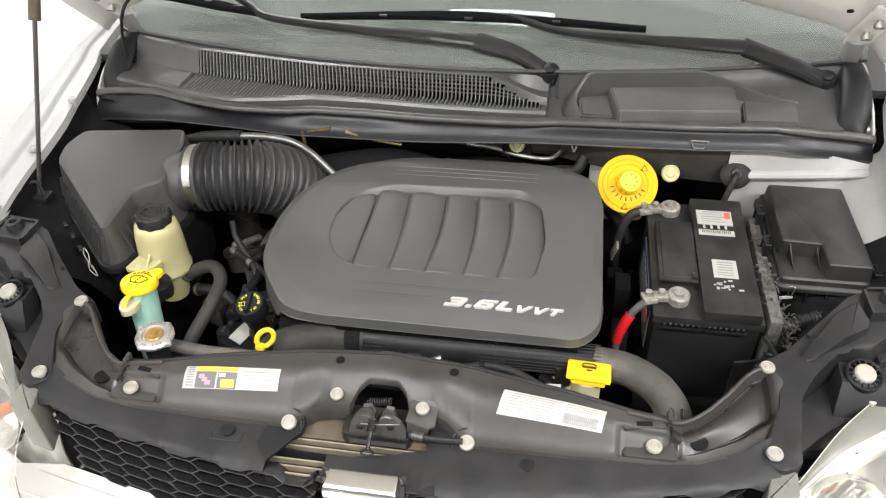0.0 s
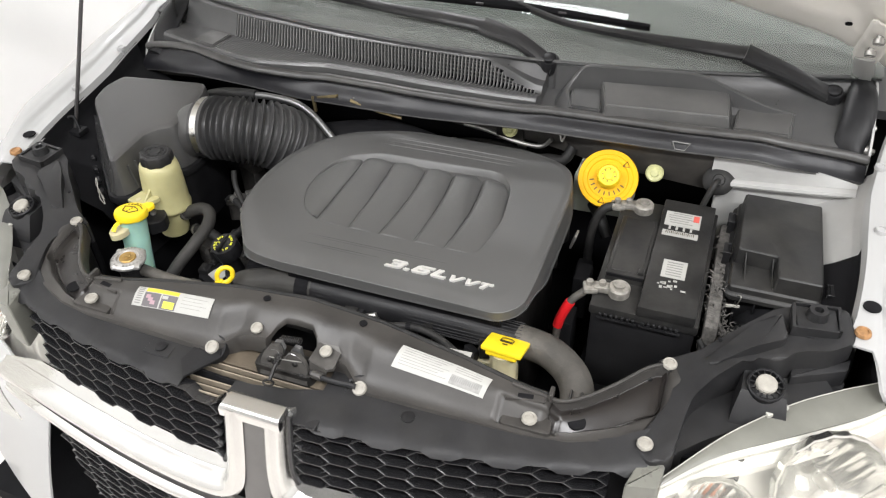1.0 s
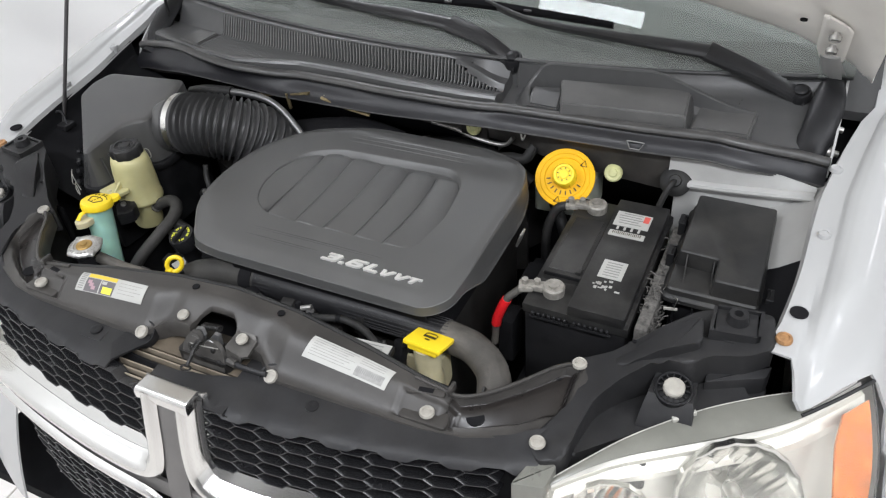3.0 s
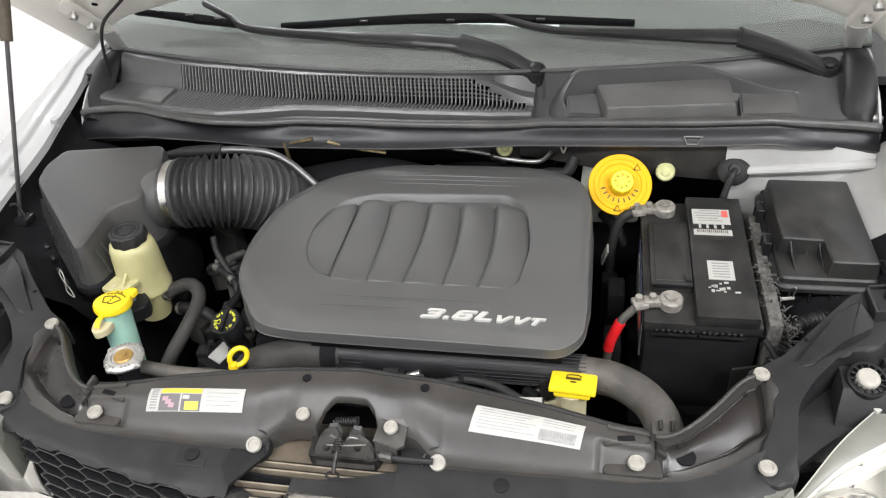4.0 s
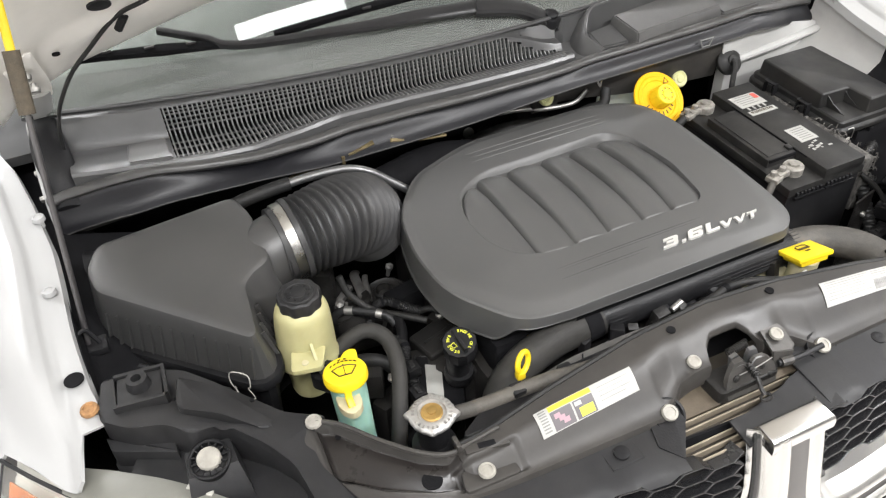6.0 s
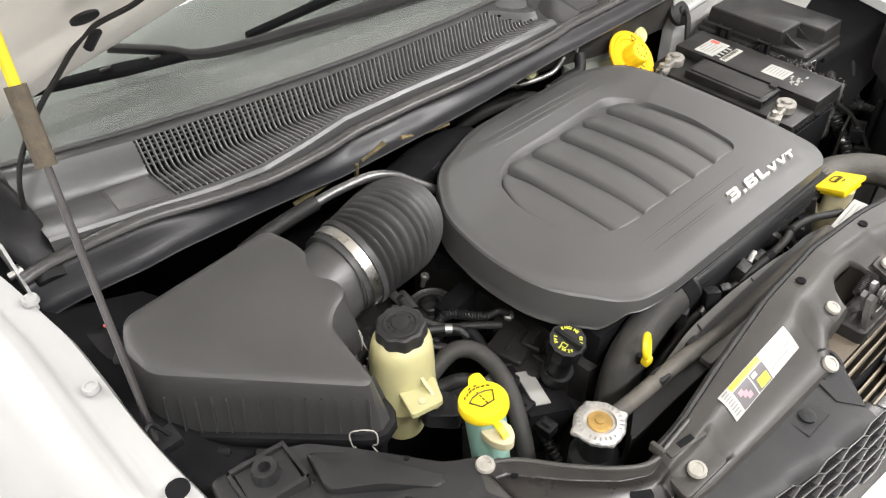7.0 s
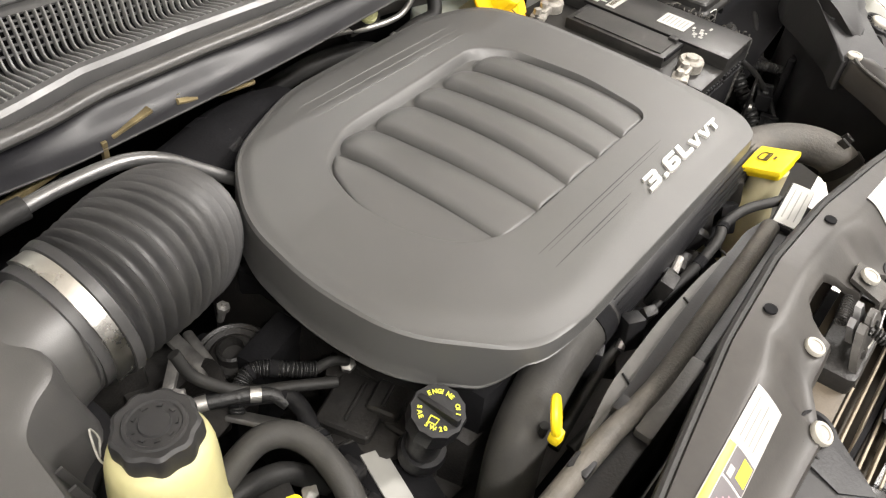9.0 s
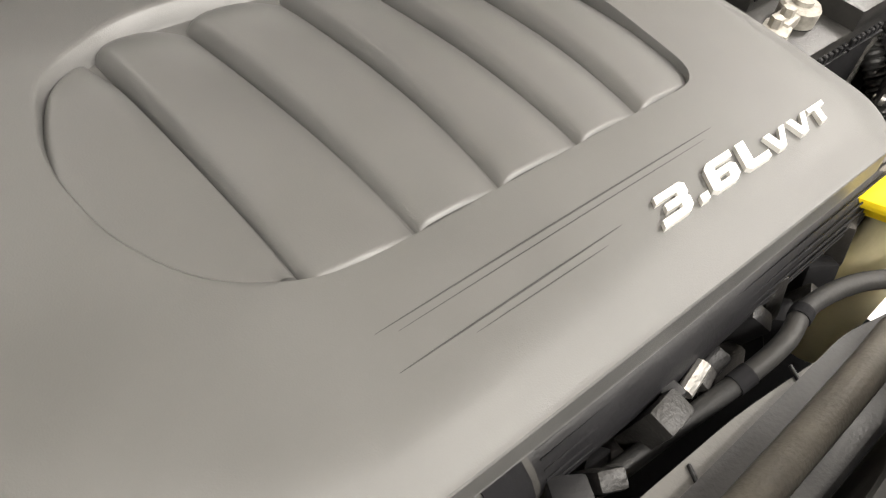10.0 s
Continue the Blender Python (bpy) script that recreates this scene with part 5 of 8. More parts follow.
def intake_hose():
    e = thing("intake_hose", (-0.37, 0.45, 0.88), "black corrugated rubber intake hose with steel clamp", "intake hose")
    path = spline([(-0.478, 0.431, 0.933), (-0.440, 0.435, 0.935), (-0.395, 0.447, 0.932), (-0.354, 0.467, 0.919), (-0.324, 0.497, 0.890), (-0.306, 0.526, 0.845)], 44)
    rings = []
    side = Vector((0, 1, 0))
    L = len(path)
    for i, p in enumerate(path):
        t = (path[min(i + 1, L - 1)] - path[max(i - 1, 0)]).normalized()
        side = (side - t * side.dot(t)).normalized()
        nrm = side.cross(t)
        k = i / (L - 1)
        r = 0.060 + 0.005 * smooth((k - 0.2) / 0.3)
        if k > 0.15:
            wv = 0.5 + 0.5 * math.cos((k - 0.15) / 0.85 * 17.0 * 2 * math.pi)
            r += (0.0115 * wv ** 2.2 - 0.006) * smooth((k - 0.15) / 0.04)
        rings.append([p + side * math.cos(a) * r + nrm * math.sin(a) * r for a in (2 * math.pi * j / 40 for j in range(40))])
    part("bellows", loft(bm_new(), rings), BELLOWS, e, angle=50)
    ax = (path[30] - path[0]).normalized()
    m = facing(Vector((-0.461, 0.432, 0.934)), ax)
    bm = lathe(bm_new(), [(0.0605, -0.007), (0.0632, -0.007), (0.0632, 0.007), (0.0605, 0.007)], m, 48)
    cl = part("clamp", bm, STEEL, e, "bright steel band clamp")
    bm = box(bm_new(), m @ Vector((0.05, 0.042, 0)), (0.02, 0.012, 0.018), m.to_3x3().to_4x4() @ Matrix.Rotation(0.7, 4, "Z"), 0.002)
    part("clamp_ear", bm, STEEL, cl)
    part("clamp_screw", tube(bm_new(), [m @ Vector((0.038, 0.052, -0.008)), m @ Vector((0.058, 0.034, -0.008))], 0.0035, 8, smooth=False), DULL, cl)
    part("hose_lip", lathe(bm_new(), [(0.060, 0.007), (0.0655, 0.008), (0.0665, 0.016), (0.0625, 0.018)], m, 48), BELLOWS, e, "thick rubber lip behind the clamp")
    # breather pipe above the hose
    e2 = thing("breather_pipe", (-0.37, 0.55, 0.93), "grey steel breather pipe with black rubber sleeve", "pipe")
    bm = tube(bm_new(), [(-0.44, 0.556, 0.950), (-0.385, 0.556, 0.953), (-0.325, 0.553, 0.950), (-0.285, 0.547, 0.935), (-0.250, 0.538, 0.908), (-0.215, 0.526, 0.880)], 0.0075, 12, 8)
    part("pipe", bm, DULL_DARK, e2)
    bm = tube(bm_new(), [(-0.545, 0.560, 0.930), (-0.50, 0.556, 0.944), (-0.445, 0.556, 0.950), (-0.42, 0.556, 0.951)], 0.0115, 12, 6)
    part("sleeve", bm, RUBBER, e2)
    # pale metal trim strips at the plenum
    e3 = thing("heat_strip", (-0.3, 0.62, 0.93), "folded bare metal strip under the seal", "metal strip")
    bm = box(bm_new(), (-0.342, 0.616, 0.929), (0.165, 0.010, 0.006), Matrix.Rotation(-0.19, 4, "Y"), 0.001)
    box(bm, (-0.276, 0.612, 0.944), (0.05, 0.016, 0.004), Matrix.Rotation(-0.19, 4, "Y"), 0.001)
    part("strip", bm, BRONZE, e3)
    part("post", box(bm_new(), (-0.311, 0.608, 0.920), (0.006, 0.006, 0.040), Matrix.Rotation(0.12, 4, "X"), 0.001), BRONZE, e3)
    e4 = thing("heat_strip", (-0.15, 0.625, 0.93), "folded bare metal strip under the seal", "metal strip")
    a, b = Vector((-0.216, 0.611, 0.947)), Vector((-0.112, 0.646, 0.925))
    part("strip", loft(bm_new(), [[a + Vector((0, 0, d)), b + Vector((0, 0, d)), b + Vector((0, -0.026, -0.006 + d)), a.lerp(b, 0.45) + Vector((0, -0.014, -0.004 + d))] for d in (0.0, 0.003)]), STEEL, e4, "bright folded strip")
    part("lower_fold", tube(bm_new(), [a + Vector((-0.004, -0.004, -0.003)), a.lerp(b, 0.5) + Vector((0, -0.018, -0.008)), b + Vector((0.004, -0.028, -0.010))], 0.0036, 8), BRONZE, e4)
    # resonator duct behind the engine's left end
    e5 = thing("intake_duct", (-0.20, 0.60, 0.85), "black moulded intake duct behind the cover", "duct")
    part("duct", tube(bm_new(), [(-0.30, 0.60, 0.84), (-0.22, 0.60, 0.86), (-0.13, 0.615, 0.865), (-0.05, 0.63, 0.84)], 0.045, 16, 6, flat=0.7), BLACK_DEEP, e5)
    part("seam_band", tube(bm_new(), [(-0.19, 0.604, 0.862), (-0.17, 0.607, 0.864)], 0.047, 16, smooth=False, flat=0.7), BLACK, e5)


intake_hose()


# ---- fluids ----
def steering_reservoir():
    c = Vector((-0.484, 0.288, 0.80))
    e = thing("power_steering_reservoir", c, "cream translucent power steering reservoir with black cap", "reservoir")
    prof = [(0.012, 0.762), (0.0275, 0.765), (0.0300, 0.774), (0.0305, 0.796), (0.0322, 0.800), (0.0325, 0.824), (0.0415, 0.829), (0.0450, 0.832), (0.0452, 0.838), (0.0432, 0.842), (0.0418, 0.870), (0.0400, 0.905), (0.0385, 0.921), (0.0360, 0.931), (0.0310, 0.937), (0.0255, 0.939), (0.0245, 0.948)]
    lean = Matrix.Translation((c.x, c.y, 0.945)) @ Matrix.Rotation(math.radians(3), 4, "Y") @ Matrix.Translation((0, 0, -0.945))
    bm = lathe(bm_new(), prof, lean, 36, wob=lambda a, r: r * (1 + 0.03 * math.cos(2 * a)))
    part("body", bm, PS_CREAM, e, angle=60)
    bm = lathe(bm_new(), [(0.026, 0.937), (0.0300, 0.9375), (0.0312, 0.941), (0.0310, 0.951), (0.0298, 0.9565), (0.0270, 0.9585), (0.0225, 0.9580), (0.0215, 0.9595), (0.0190, 0.9595), (0.0180, 0.9580), (0.0115, 0.9580), (0.0105, 0.9598), (0.0005, 0.9600)],
               pose(c.x, c.y, 0), 64, wob=lambda a, r: r * (1 + (0.040 * math.cos(9 * a) if r > 0.026 else 0)))
    cap = part("cap", bm, GREY_PL, e, "black lobed screw cap")
    for k in range(9):
        a = math.radians(40 * k)
        bm = box(bm_new(), (c.x + 0.0148 * math.cos(a), c.y + 0.0148 * math.sin(a), 0.9588), (0.002, 0.004, 0.0014), Matrix.Rotation(a, 4, "Z"))
        part("raised_mark", bm, GREY_PL, cap)
    # mounting flange
    bm = prism(bm_new(), rounded([(-0.516, 0.262), (-0.527, 0.222), (-0.484, 0.213), (-0.467, 0.250)], 0.006, 3), 0.872, 0.880, 0.002)
    fl = part("flange", bm, PS_CREAM, e)
    part("flange_hole", lathe(bm_new(), [(0.0005, 0), (0.005, 0), (0.005, 0.0012), (0.0005, 0.0012)], pose(-0.504, 0.230, 0.880), 14), PALE, fl)
    bm = loft(bm_new(), [[Vector((x + d, y, z)) for y, z in ((0.224, 0.878), (0.262, 0.878), (0.262, 0.902))] for x in (-0.488,) for d in (-0.002, 0.002)])
    part("gusset", bm, PS_CREAM, e)
    # bracket arm to the washer neck
    bm = prism(bm_new(), rounded([(-0.502, 0.232), (-0.470, 0.198), (-0.449, 0.222), (-0.462, 0.250), (-0.494, 0.254)], 0.008, 3), 0.822, 0.848, 0.005)
    part("bracket", bm, BLACK, e, "black plastic bracket")
    place("bolt", STEEL_BOLT_ME, pose(-0.482, 0.233, 0.848) @ Matrix.Scale(0.6, 4), e)


steering_reservoir()


def washer_reservoir():
    c = Vector((-0.464, 0.166, 0.0))
    e = thing("washer_fluid_filler", (c.x, c.y, 0.75), "teal washer fluid filler neck with yellow snap cap", "washer filler")
    m = Matrix.Translation((c.x, c.y, 0.905)) @ Matrix.Rotation(math.radians(-9), 4, "X") @ Matrix.Translation((0, 0, -0.905))
    bm = lathe(bm_new(), [(0.023, 0.66), (0.024, 0.70), (0.0235, 0.80), (0.0245, 0.86), (0.025, 0.893), (0.0262, 0.895), (0.0262, 0.900)], m, 32)
    part("neck", bm, TEAL, e, "teal translucent neck", angle=60)
    bm = lathe(bm_new(), [(0.0275, 0.8955), (0.0298, 0.8962), (0.0305, 0.899), (0.0302, 0.9060), (0.0285, 0.9096), (0.025, 0.9105), (0.0005, 0.9108)], m, 40)
    t = bm_new()
    prism(t, rounded([(c.x - 0.002, c.y + 0.024), (c.x + 0.014, c.y + 0.040), (c.x + 0.028, c.y + 0.036), (c.x + 0.024, c.y + 0.016)], 0.006, 3), 0.897, 0.905, 0.002)
    merge(bm, t)
    cap = part("cap", bm, YELLOW, e, "bright yellow snap cap")
    # printed windshield and spray marks, slightly proud
    z = 0.9112
    turn = m @ Matrix.Rotation(math.radians(-8), 4, "Z")
    fan = [(-0.0085, -0.011), (0.0085, -0.011), (0.0165, 0.003), (0.009, 0.0075), (0.0, 0.009), (-0.009, 0.0075), (-0.0165, 0.003)]
    pts = [turn @ Vector((x, y, z)) for x, y in fan]
    part("printed_mark", tube(bm_new(), pts + [pts[0]], 0.0010, 5, smooth=False), MARK_DARK, cap, "dark printed windshield mark")
    for k in range(7):
        p = turn @ Vector((-0.0165 + 0.0055 * k, 0.0125 + 0.0055 * math.sin(math.pi * k / 6), z))
        part("printed_mark", box(bm_new(), p, (0.0042, 0.0015, 0.0010), Matrix.Rotation(0.75 - 0.25 * k, 4, "Z")), MARK_DARK, cap)
    for k in range(4):
        part("printed_mark", box(bm_new(), turn @ Vector((0, -0.008 + 0.006 * k, z)), (0.0014, 0.0034, 0.0010)), MARK_DARK, cap)
    for k in (-1, 1):
        part("printed_mark", box(bm_new(), turn @ Vector((0.004 * k, 0.0215, z)), (0.0036, 0.0014, 0.0010), Matrix.Rotation(-0.4 * k, 4, "Z")), MARK_DARK, cap)
    bm = tube(bm_new(), [(c.x - 0.006, c.y - 0.026, 0.898), (c.x - 0.008, c.y - 0.036, 0.898), (c.x - 0.008, c.y - 0.047, 0.891)], 0.0048, 8, 5, flat=0.6)
    part("strap", bm, YELLOW, cap)
    bm = prism(bm_new(), rounded([(c.x - 0.024, c.y - 0.016), (c.x - 0.022, c.y - 0.044), (c.x - 0.008, c.y - 0.058), (c.x + 0.008, c.y - 0.046), (c.x + 0.010, c.y - 0.018)], 0.009, 3), 0.876, 0.888, 0.003)
    part("catch", bm, PALE, e, "pale plastic catch")


washer_reservoir()


def radiator_cap():
    c = (-0.386, 0.056, 0.90)
    e = thing("radiator_filler", c, "radiator filler with worn aluminium cap and brass centre", "radiator filler")

    def ears(a, r):
        k = max(0.0, math.cos(2 * (a + 0.4))) ** 14 + 0.45 * max(0.0, math.cos(2 * (a + 1.97))) ** 12
        return r * (1 + (0.20 * k if r > 0.027 else 0) + (0.012 * math.cos(16 * a) if r > 0.027 else 0))

    m = pose(*c)
    bm = lathe(bm_new(), [(0.0282, -0.0035), (0.0300, -0.003), (0.0302, 0.0005), (0.0285, 0.0030), (0.0262, 0.0046), (0.019, 0.0056), (0.0175, 0.003), (0.0005, 0.003)], m, 96, wob=ears)
    part("cap", bm, ALU, e)
    part("centre_disc", lathe(bm_new(), [(0.0145, 0.002), (0.0145, 0.0045), (0.013, 0.006), (0.006, 0.0065), (0.0055, 0.008), (0.0005, 0.0085)], m, 28), BRASS, e, "tarnished brass disc")
    for k in range(26):
        if k % 7 == 6:
            continue
        a = 2 * math.pi * k / 26
        part("stamped_mark", box(bm_new(), (c[0] + 0.0245 * math.cos(a), c[1] + 0.0245 * math.sin(a), 0.9052), (0.0042, 0.0024, 0.0008), Matrix.Rotation(a, 4, "Z")), DULL, e)
    bm = lathe(bm_new(), [(0.030, -0.17), (0.030, -0.06), (0.021, -0.05), (0.021, -0.016), (0.025, -0.012), (0.025, -0.003)], m, 28)
    neck = part("filler_neck", bm, BLACK, e, "black filler neck")
    bm = tube(bm_new(), [(-0.37, 0.062, 0.876), (-0.31, 0.062, 0.868), (-0.22, 0.058, 0.872), (-0.14, 0.050, 0.872), (-0.03, 0.052, 0.872), (0.10, 0.054, 0.872), (0.15, 0.056, 0.870)], 0.0105, 12, 8)
    part("overflow_hose", bm, RUBBER_GREY, neck, "dusty grey overflow hose")


radiator_cap()


def oil_filler():
    c = (-0.287, 0.186, 0.858)
    e = thing("oil_filler", (c[0], c[1], 0.72), "black oil filler cap with yellow printed marks on its tube", "oil filler")
    m = facing(c, (-0.12, -0.25, 1))
    bm = lathe(bm_new(), [(0.020, -0.030), (0.0250, -0.028), (0.0258, -0.004), (0.0245, 0.001), (0.0005, 0.002)], m, 36, wob=lambda a, r: r * (1 + (0.03 * math.cos(12 * a) if r > 0.022 else 0)))
    cap = part("cap", bm, BLACK, e)
    grip = box(bm_new(), m @ Vector((0, 0, 0.003)), (0.044, 0.006, 0.010), Matrix.Rotation(math.radians(-86), 4, "Z"), 0.002)
    part("grip", grip, BLACK, cap)
    n = Vector((-0.12, -0.25, 1)).normalized()
    up = Vector((1.0, 0.08, 0))
    up = (up - n * up.dot(n)).normalized()
    right = up.cross(n).normalized()
    at = Vector(c) + n * 0.0024
    for sgn, word in ((1, "ENGINE OIL"), (-1, "SAE 5W-20")):
        for k, ch in enumerate(word):
            if ch == " ":
                continue
            a = math.radians((90 if sgn > 0 else 270) - sgn * (k - (len(word) - 1) / 2) * 14.5)
            out = right * math.cos(a) + up * math.sin(a)
            ly = out * sgn
            lx = ly.cross(n)
            p = at + out * (0.0155 if sgn > 0 else 0.0190) - lx * 0.0019
            mm = Matrix(((lx.x, ly.x, n.x, p.x), (lx.y, ly.y, n.y, p.y), (lx.z, ly.z, n.z, p.z), (0, 0, 0, 1)))
            lettering("letter", ch, 0.0058, mm, MARK_YELLOW, cap, 0.0006, 1.0, 0.0002)
    can = tube(bm_new(), [m @ (Matrix.Rotation(math.radians(-164), 4, "Z") @ Vector(p)) for p in ((0.0075, -0.004, 0.0023), (0.0135, -0.004, 0.0023), (0.0135, 0.003, 0.0023), (0.0075, 0.004, 0.0023), (0.0075, -0.004, 0.0023))], 0.0007, 5, smooth=False)
    part("printed_mark", can, MARK_YELLOW, cap, "yellow printed oil can mark")
    bm = tube(bm_new(), [(-0.289, 0.190, 0.84), (-0.287, 0.196, 0.80), (-0.280, 0.205, 0.76), (-0.268, 0.225, 0.70)], 0.017, 16, 6)
    part("tube", bm, BLACK, e)
    bm = lathe(bm_new(), [(0.022, -0.01), (0.024, 0), (0.022, 0.01)], pose(-0.284, 0.20, 0.775, 10, 0, 0), 20)
    part("collar", bm, BLACK, e)


oil_filler()


def dipstick():
    e = thing("oil_dipstick", (-0.228, 0.103, 0.70), "yellow ring-handled oil dipstick", "dipstick")
    m = facing((-0.228, 0.103, 0.868), (0.45, -0.80, 0.24))
    bm = tube(bm_new(), [m @ Vector((0.0125 * math.cos(a), 0.0155 * math.sin(a), 0)) for a in (2 * math.pi * k / 24 for k in range(25))], 0.0042, 10, smooth=False)
    foot = min((m @ Vector((0.0, 0.0165, 0.0)), m @ Vector((0.0, -0.0165, 0.0)), m @ Vector((0.0135, 0.0, 0.0)), m @ Vector((-0.0135, 0.0, 0.0))), key=lambda p: p.z)
    box(bm, (foot.x, foot.y, foot.z - 0.002), (0.014, 0.012, 0.014), bev=0.0045)
    part("handle", bm, YELLOW, e, "bright yellow ring handle")
    part("stem", tube(bm_new(), [(-0.228, 0.110, 0.846), (-0.228, 0.115, 0.80), (-0.226, 0.125, 0.70)], 0.0048, 10, 6), BLACK, e)


dipstick()


def transmission_filler():
    e = thing("coolant_filler", (0.282, 0.104, 0.70), "yellow square snap cap on a cream filler neck", "filler cap")
    m = facing((0.283, 0.108, 0.8625), (0.03, 0.33, 0.94), -4)
    r4 = m.to_3x3().to_4x4()
    bm = box(bm_new(), m @ Vector((0, 0, 0)), (0.066, 0.058, 0.008), r4, 0.003)
    box(bm, m @ Vector((0, -0.002, -0.008)), (0.052, 0.046, 0.010), r4, 0.004)
    cap = part("cap", bm, YELLOW, e, "bright yellow square cap")
    pts = [m @ Vector(p) for p in ((-0.010, -0.002, 0.0058), (0.010, -0.002, 0.0058), (0.010, 0.008, 0.0058), (0.006, 0.011, 0.0058), (-0.006, 0.011, 0.0058), (-0.010, 0.008, 0.0058), (-0.010, -0.002, 0.0058))]
    part("printed_mark", tube(bm_new(), pts, 0.0009, 5, smooth=False), MARK_DARK, cap)
    for y, w in ((0.0015, 0.018), (-0.009, 0.008)):
        part("printed_mark", box(bm_new(), m @ Vector((0, y, 0.0057)), (w, 0.003, 0.0006), r4), MARK_DARK, cap)
    bm = lathe(bm_new(), [(0.024, 0.70), (0.024, 0.79), (0.0215, 0.80), (0.0215, 0.858)], pose(0.281, 0.100, 0), 26)
    part("neck", bm, PALE, e, "cream translucent neck", angle=60)
    bm = box(bm_new(), (0.258, 0.138, 0.765), (0.07, 0.05, 0.09), bev=0.018, seg=3)
    part("bottle", bm, PALE, e)


transmission_filler()


PALE_CLEAR = material("milky_plastic", (0.42, 0.44, 0.38), 0.40, vary=0.12, bump=0.05, sss=0.15)


def brake_reservoir():
    e = thing("brake_fluid_reservoir", (0.35, 0.60, 0.80), "pale brake fluid reservoir with a large amber warning disc", "reservoir")
    bm = bm_new()
    t = prism(bm_new(), rounded([(0.272, 0.600), (0.385, 0.605), (0.392, 0.700), (0.275, 0.700)], 0.015, 4), 0.775, 0.850, 0.008)
    merge(bm, t)
    part("body", bm, PALE_CLEAR, e, "pale translucent plastic body", angle=60)
    bm = lathe(bm_new(), [(0.026, -0.07), (0.026, 0.0)], facing((0.344, 0.586, 0.872), (0.08, -0.68, 0.72)), 24)
    part("neck", bm, PALE, e)
    m = facing((0.345, 0.579, 0.880), (0.08, -0.68, 0.72))
    prof = [(0.0570, 0.001), (0.0580, 0.004), (0.0570, 0.006), (0.049, 0.0045), (0.047, 0.0062), (0.040, 0.0055), (0.038, 0.0035), (0.026, 0.004), (0.0005, 0.004)]
    disc = part("warning_disc", lathe(bm_new(), prof, m, 56), ORANGE, e, "amber yellow plastic disc")
    bm = lathe(bm_new(), [(0.0225, 0.003), (0.022, 0.028), (0.0195, 0.0315), (0.015, 0.0315), (0.014, 0.0295), (0.009, 0.0295), (0.008, 0.0315), (0.0005, 0.0315)], m @ Matrix.Translation((0.001, 0.001, 0)), 40,
               wob=lambda a, r: r * (1 + (0.03 * math.cos(16 * a) if r > 0.0195 else 0)))
    cap = part("cap", bm, YELLOW, e, "yellow screw cap")
    for k in range(8):
        a = math.radians(45 * k)
        part("printed_mark", box(bm_new(), m @ Vector((0.001 + 0.0117 * math.cos(a), 0.001 + 0.0117 * math.sin(a), 0.0315)), (0.003, 0.0018, 0.0007), m.to_3x3().to_4x4() @ Matrix.Rotation(a, 4, "Z")), MARK_DARK, cap)
    for k in range(9):
        a = math.radians(200 + 17.5 * k)
        part("printed_mark", box(bm_new(), m @ Vector((0.032 * math.cos(a), 0.002 + 0.032 * math.sin(a), 0.0045)), (0.008, 0.0022, 0.0008), m.to_3x3().to_4x4() @ Matrix.Rotation(a, 4, "Z")), MARK_DARK, disc)
    for a0, r in ((50, 0.044), (268, 0.046)):
        a = math.radians(a0)
        c = Vector((r * math.cos(a), r * math.sin(a), 0.006))
        tri = [m @ (c + Vector(p)) for p in ((-0.006, -0.004, 0), (0.006, -0.004, 0), (0, 0.007, 0), (-0.006, -0.004, 0))]
        part("warning_triangle", tube(bm_new(), tri, 0.0011, 5, smooth=False), MARK_DARK, disc)
    bm = tube(bm_new(), [(0.318, 0.60, 0.80), (0.34, 0.57, 0.79), (0.36, 0.55, 0.76)], 0.012, 12)
    part("outlet_hose", bm, RUBBER, e)


brake_reservoir()


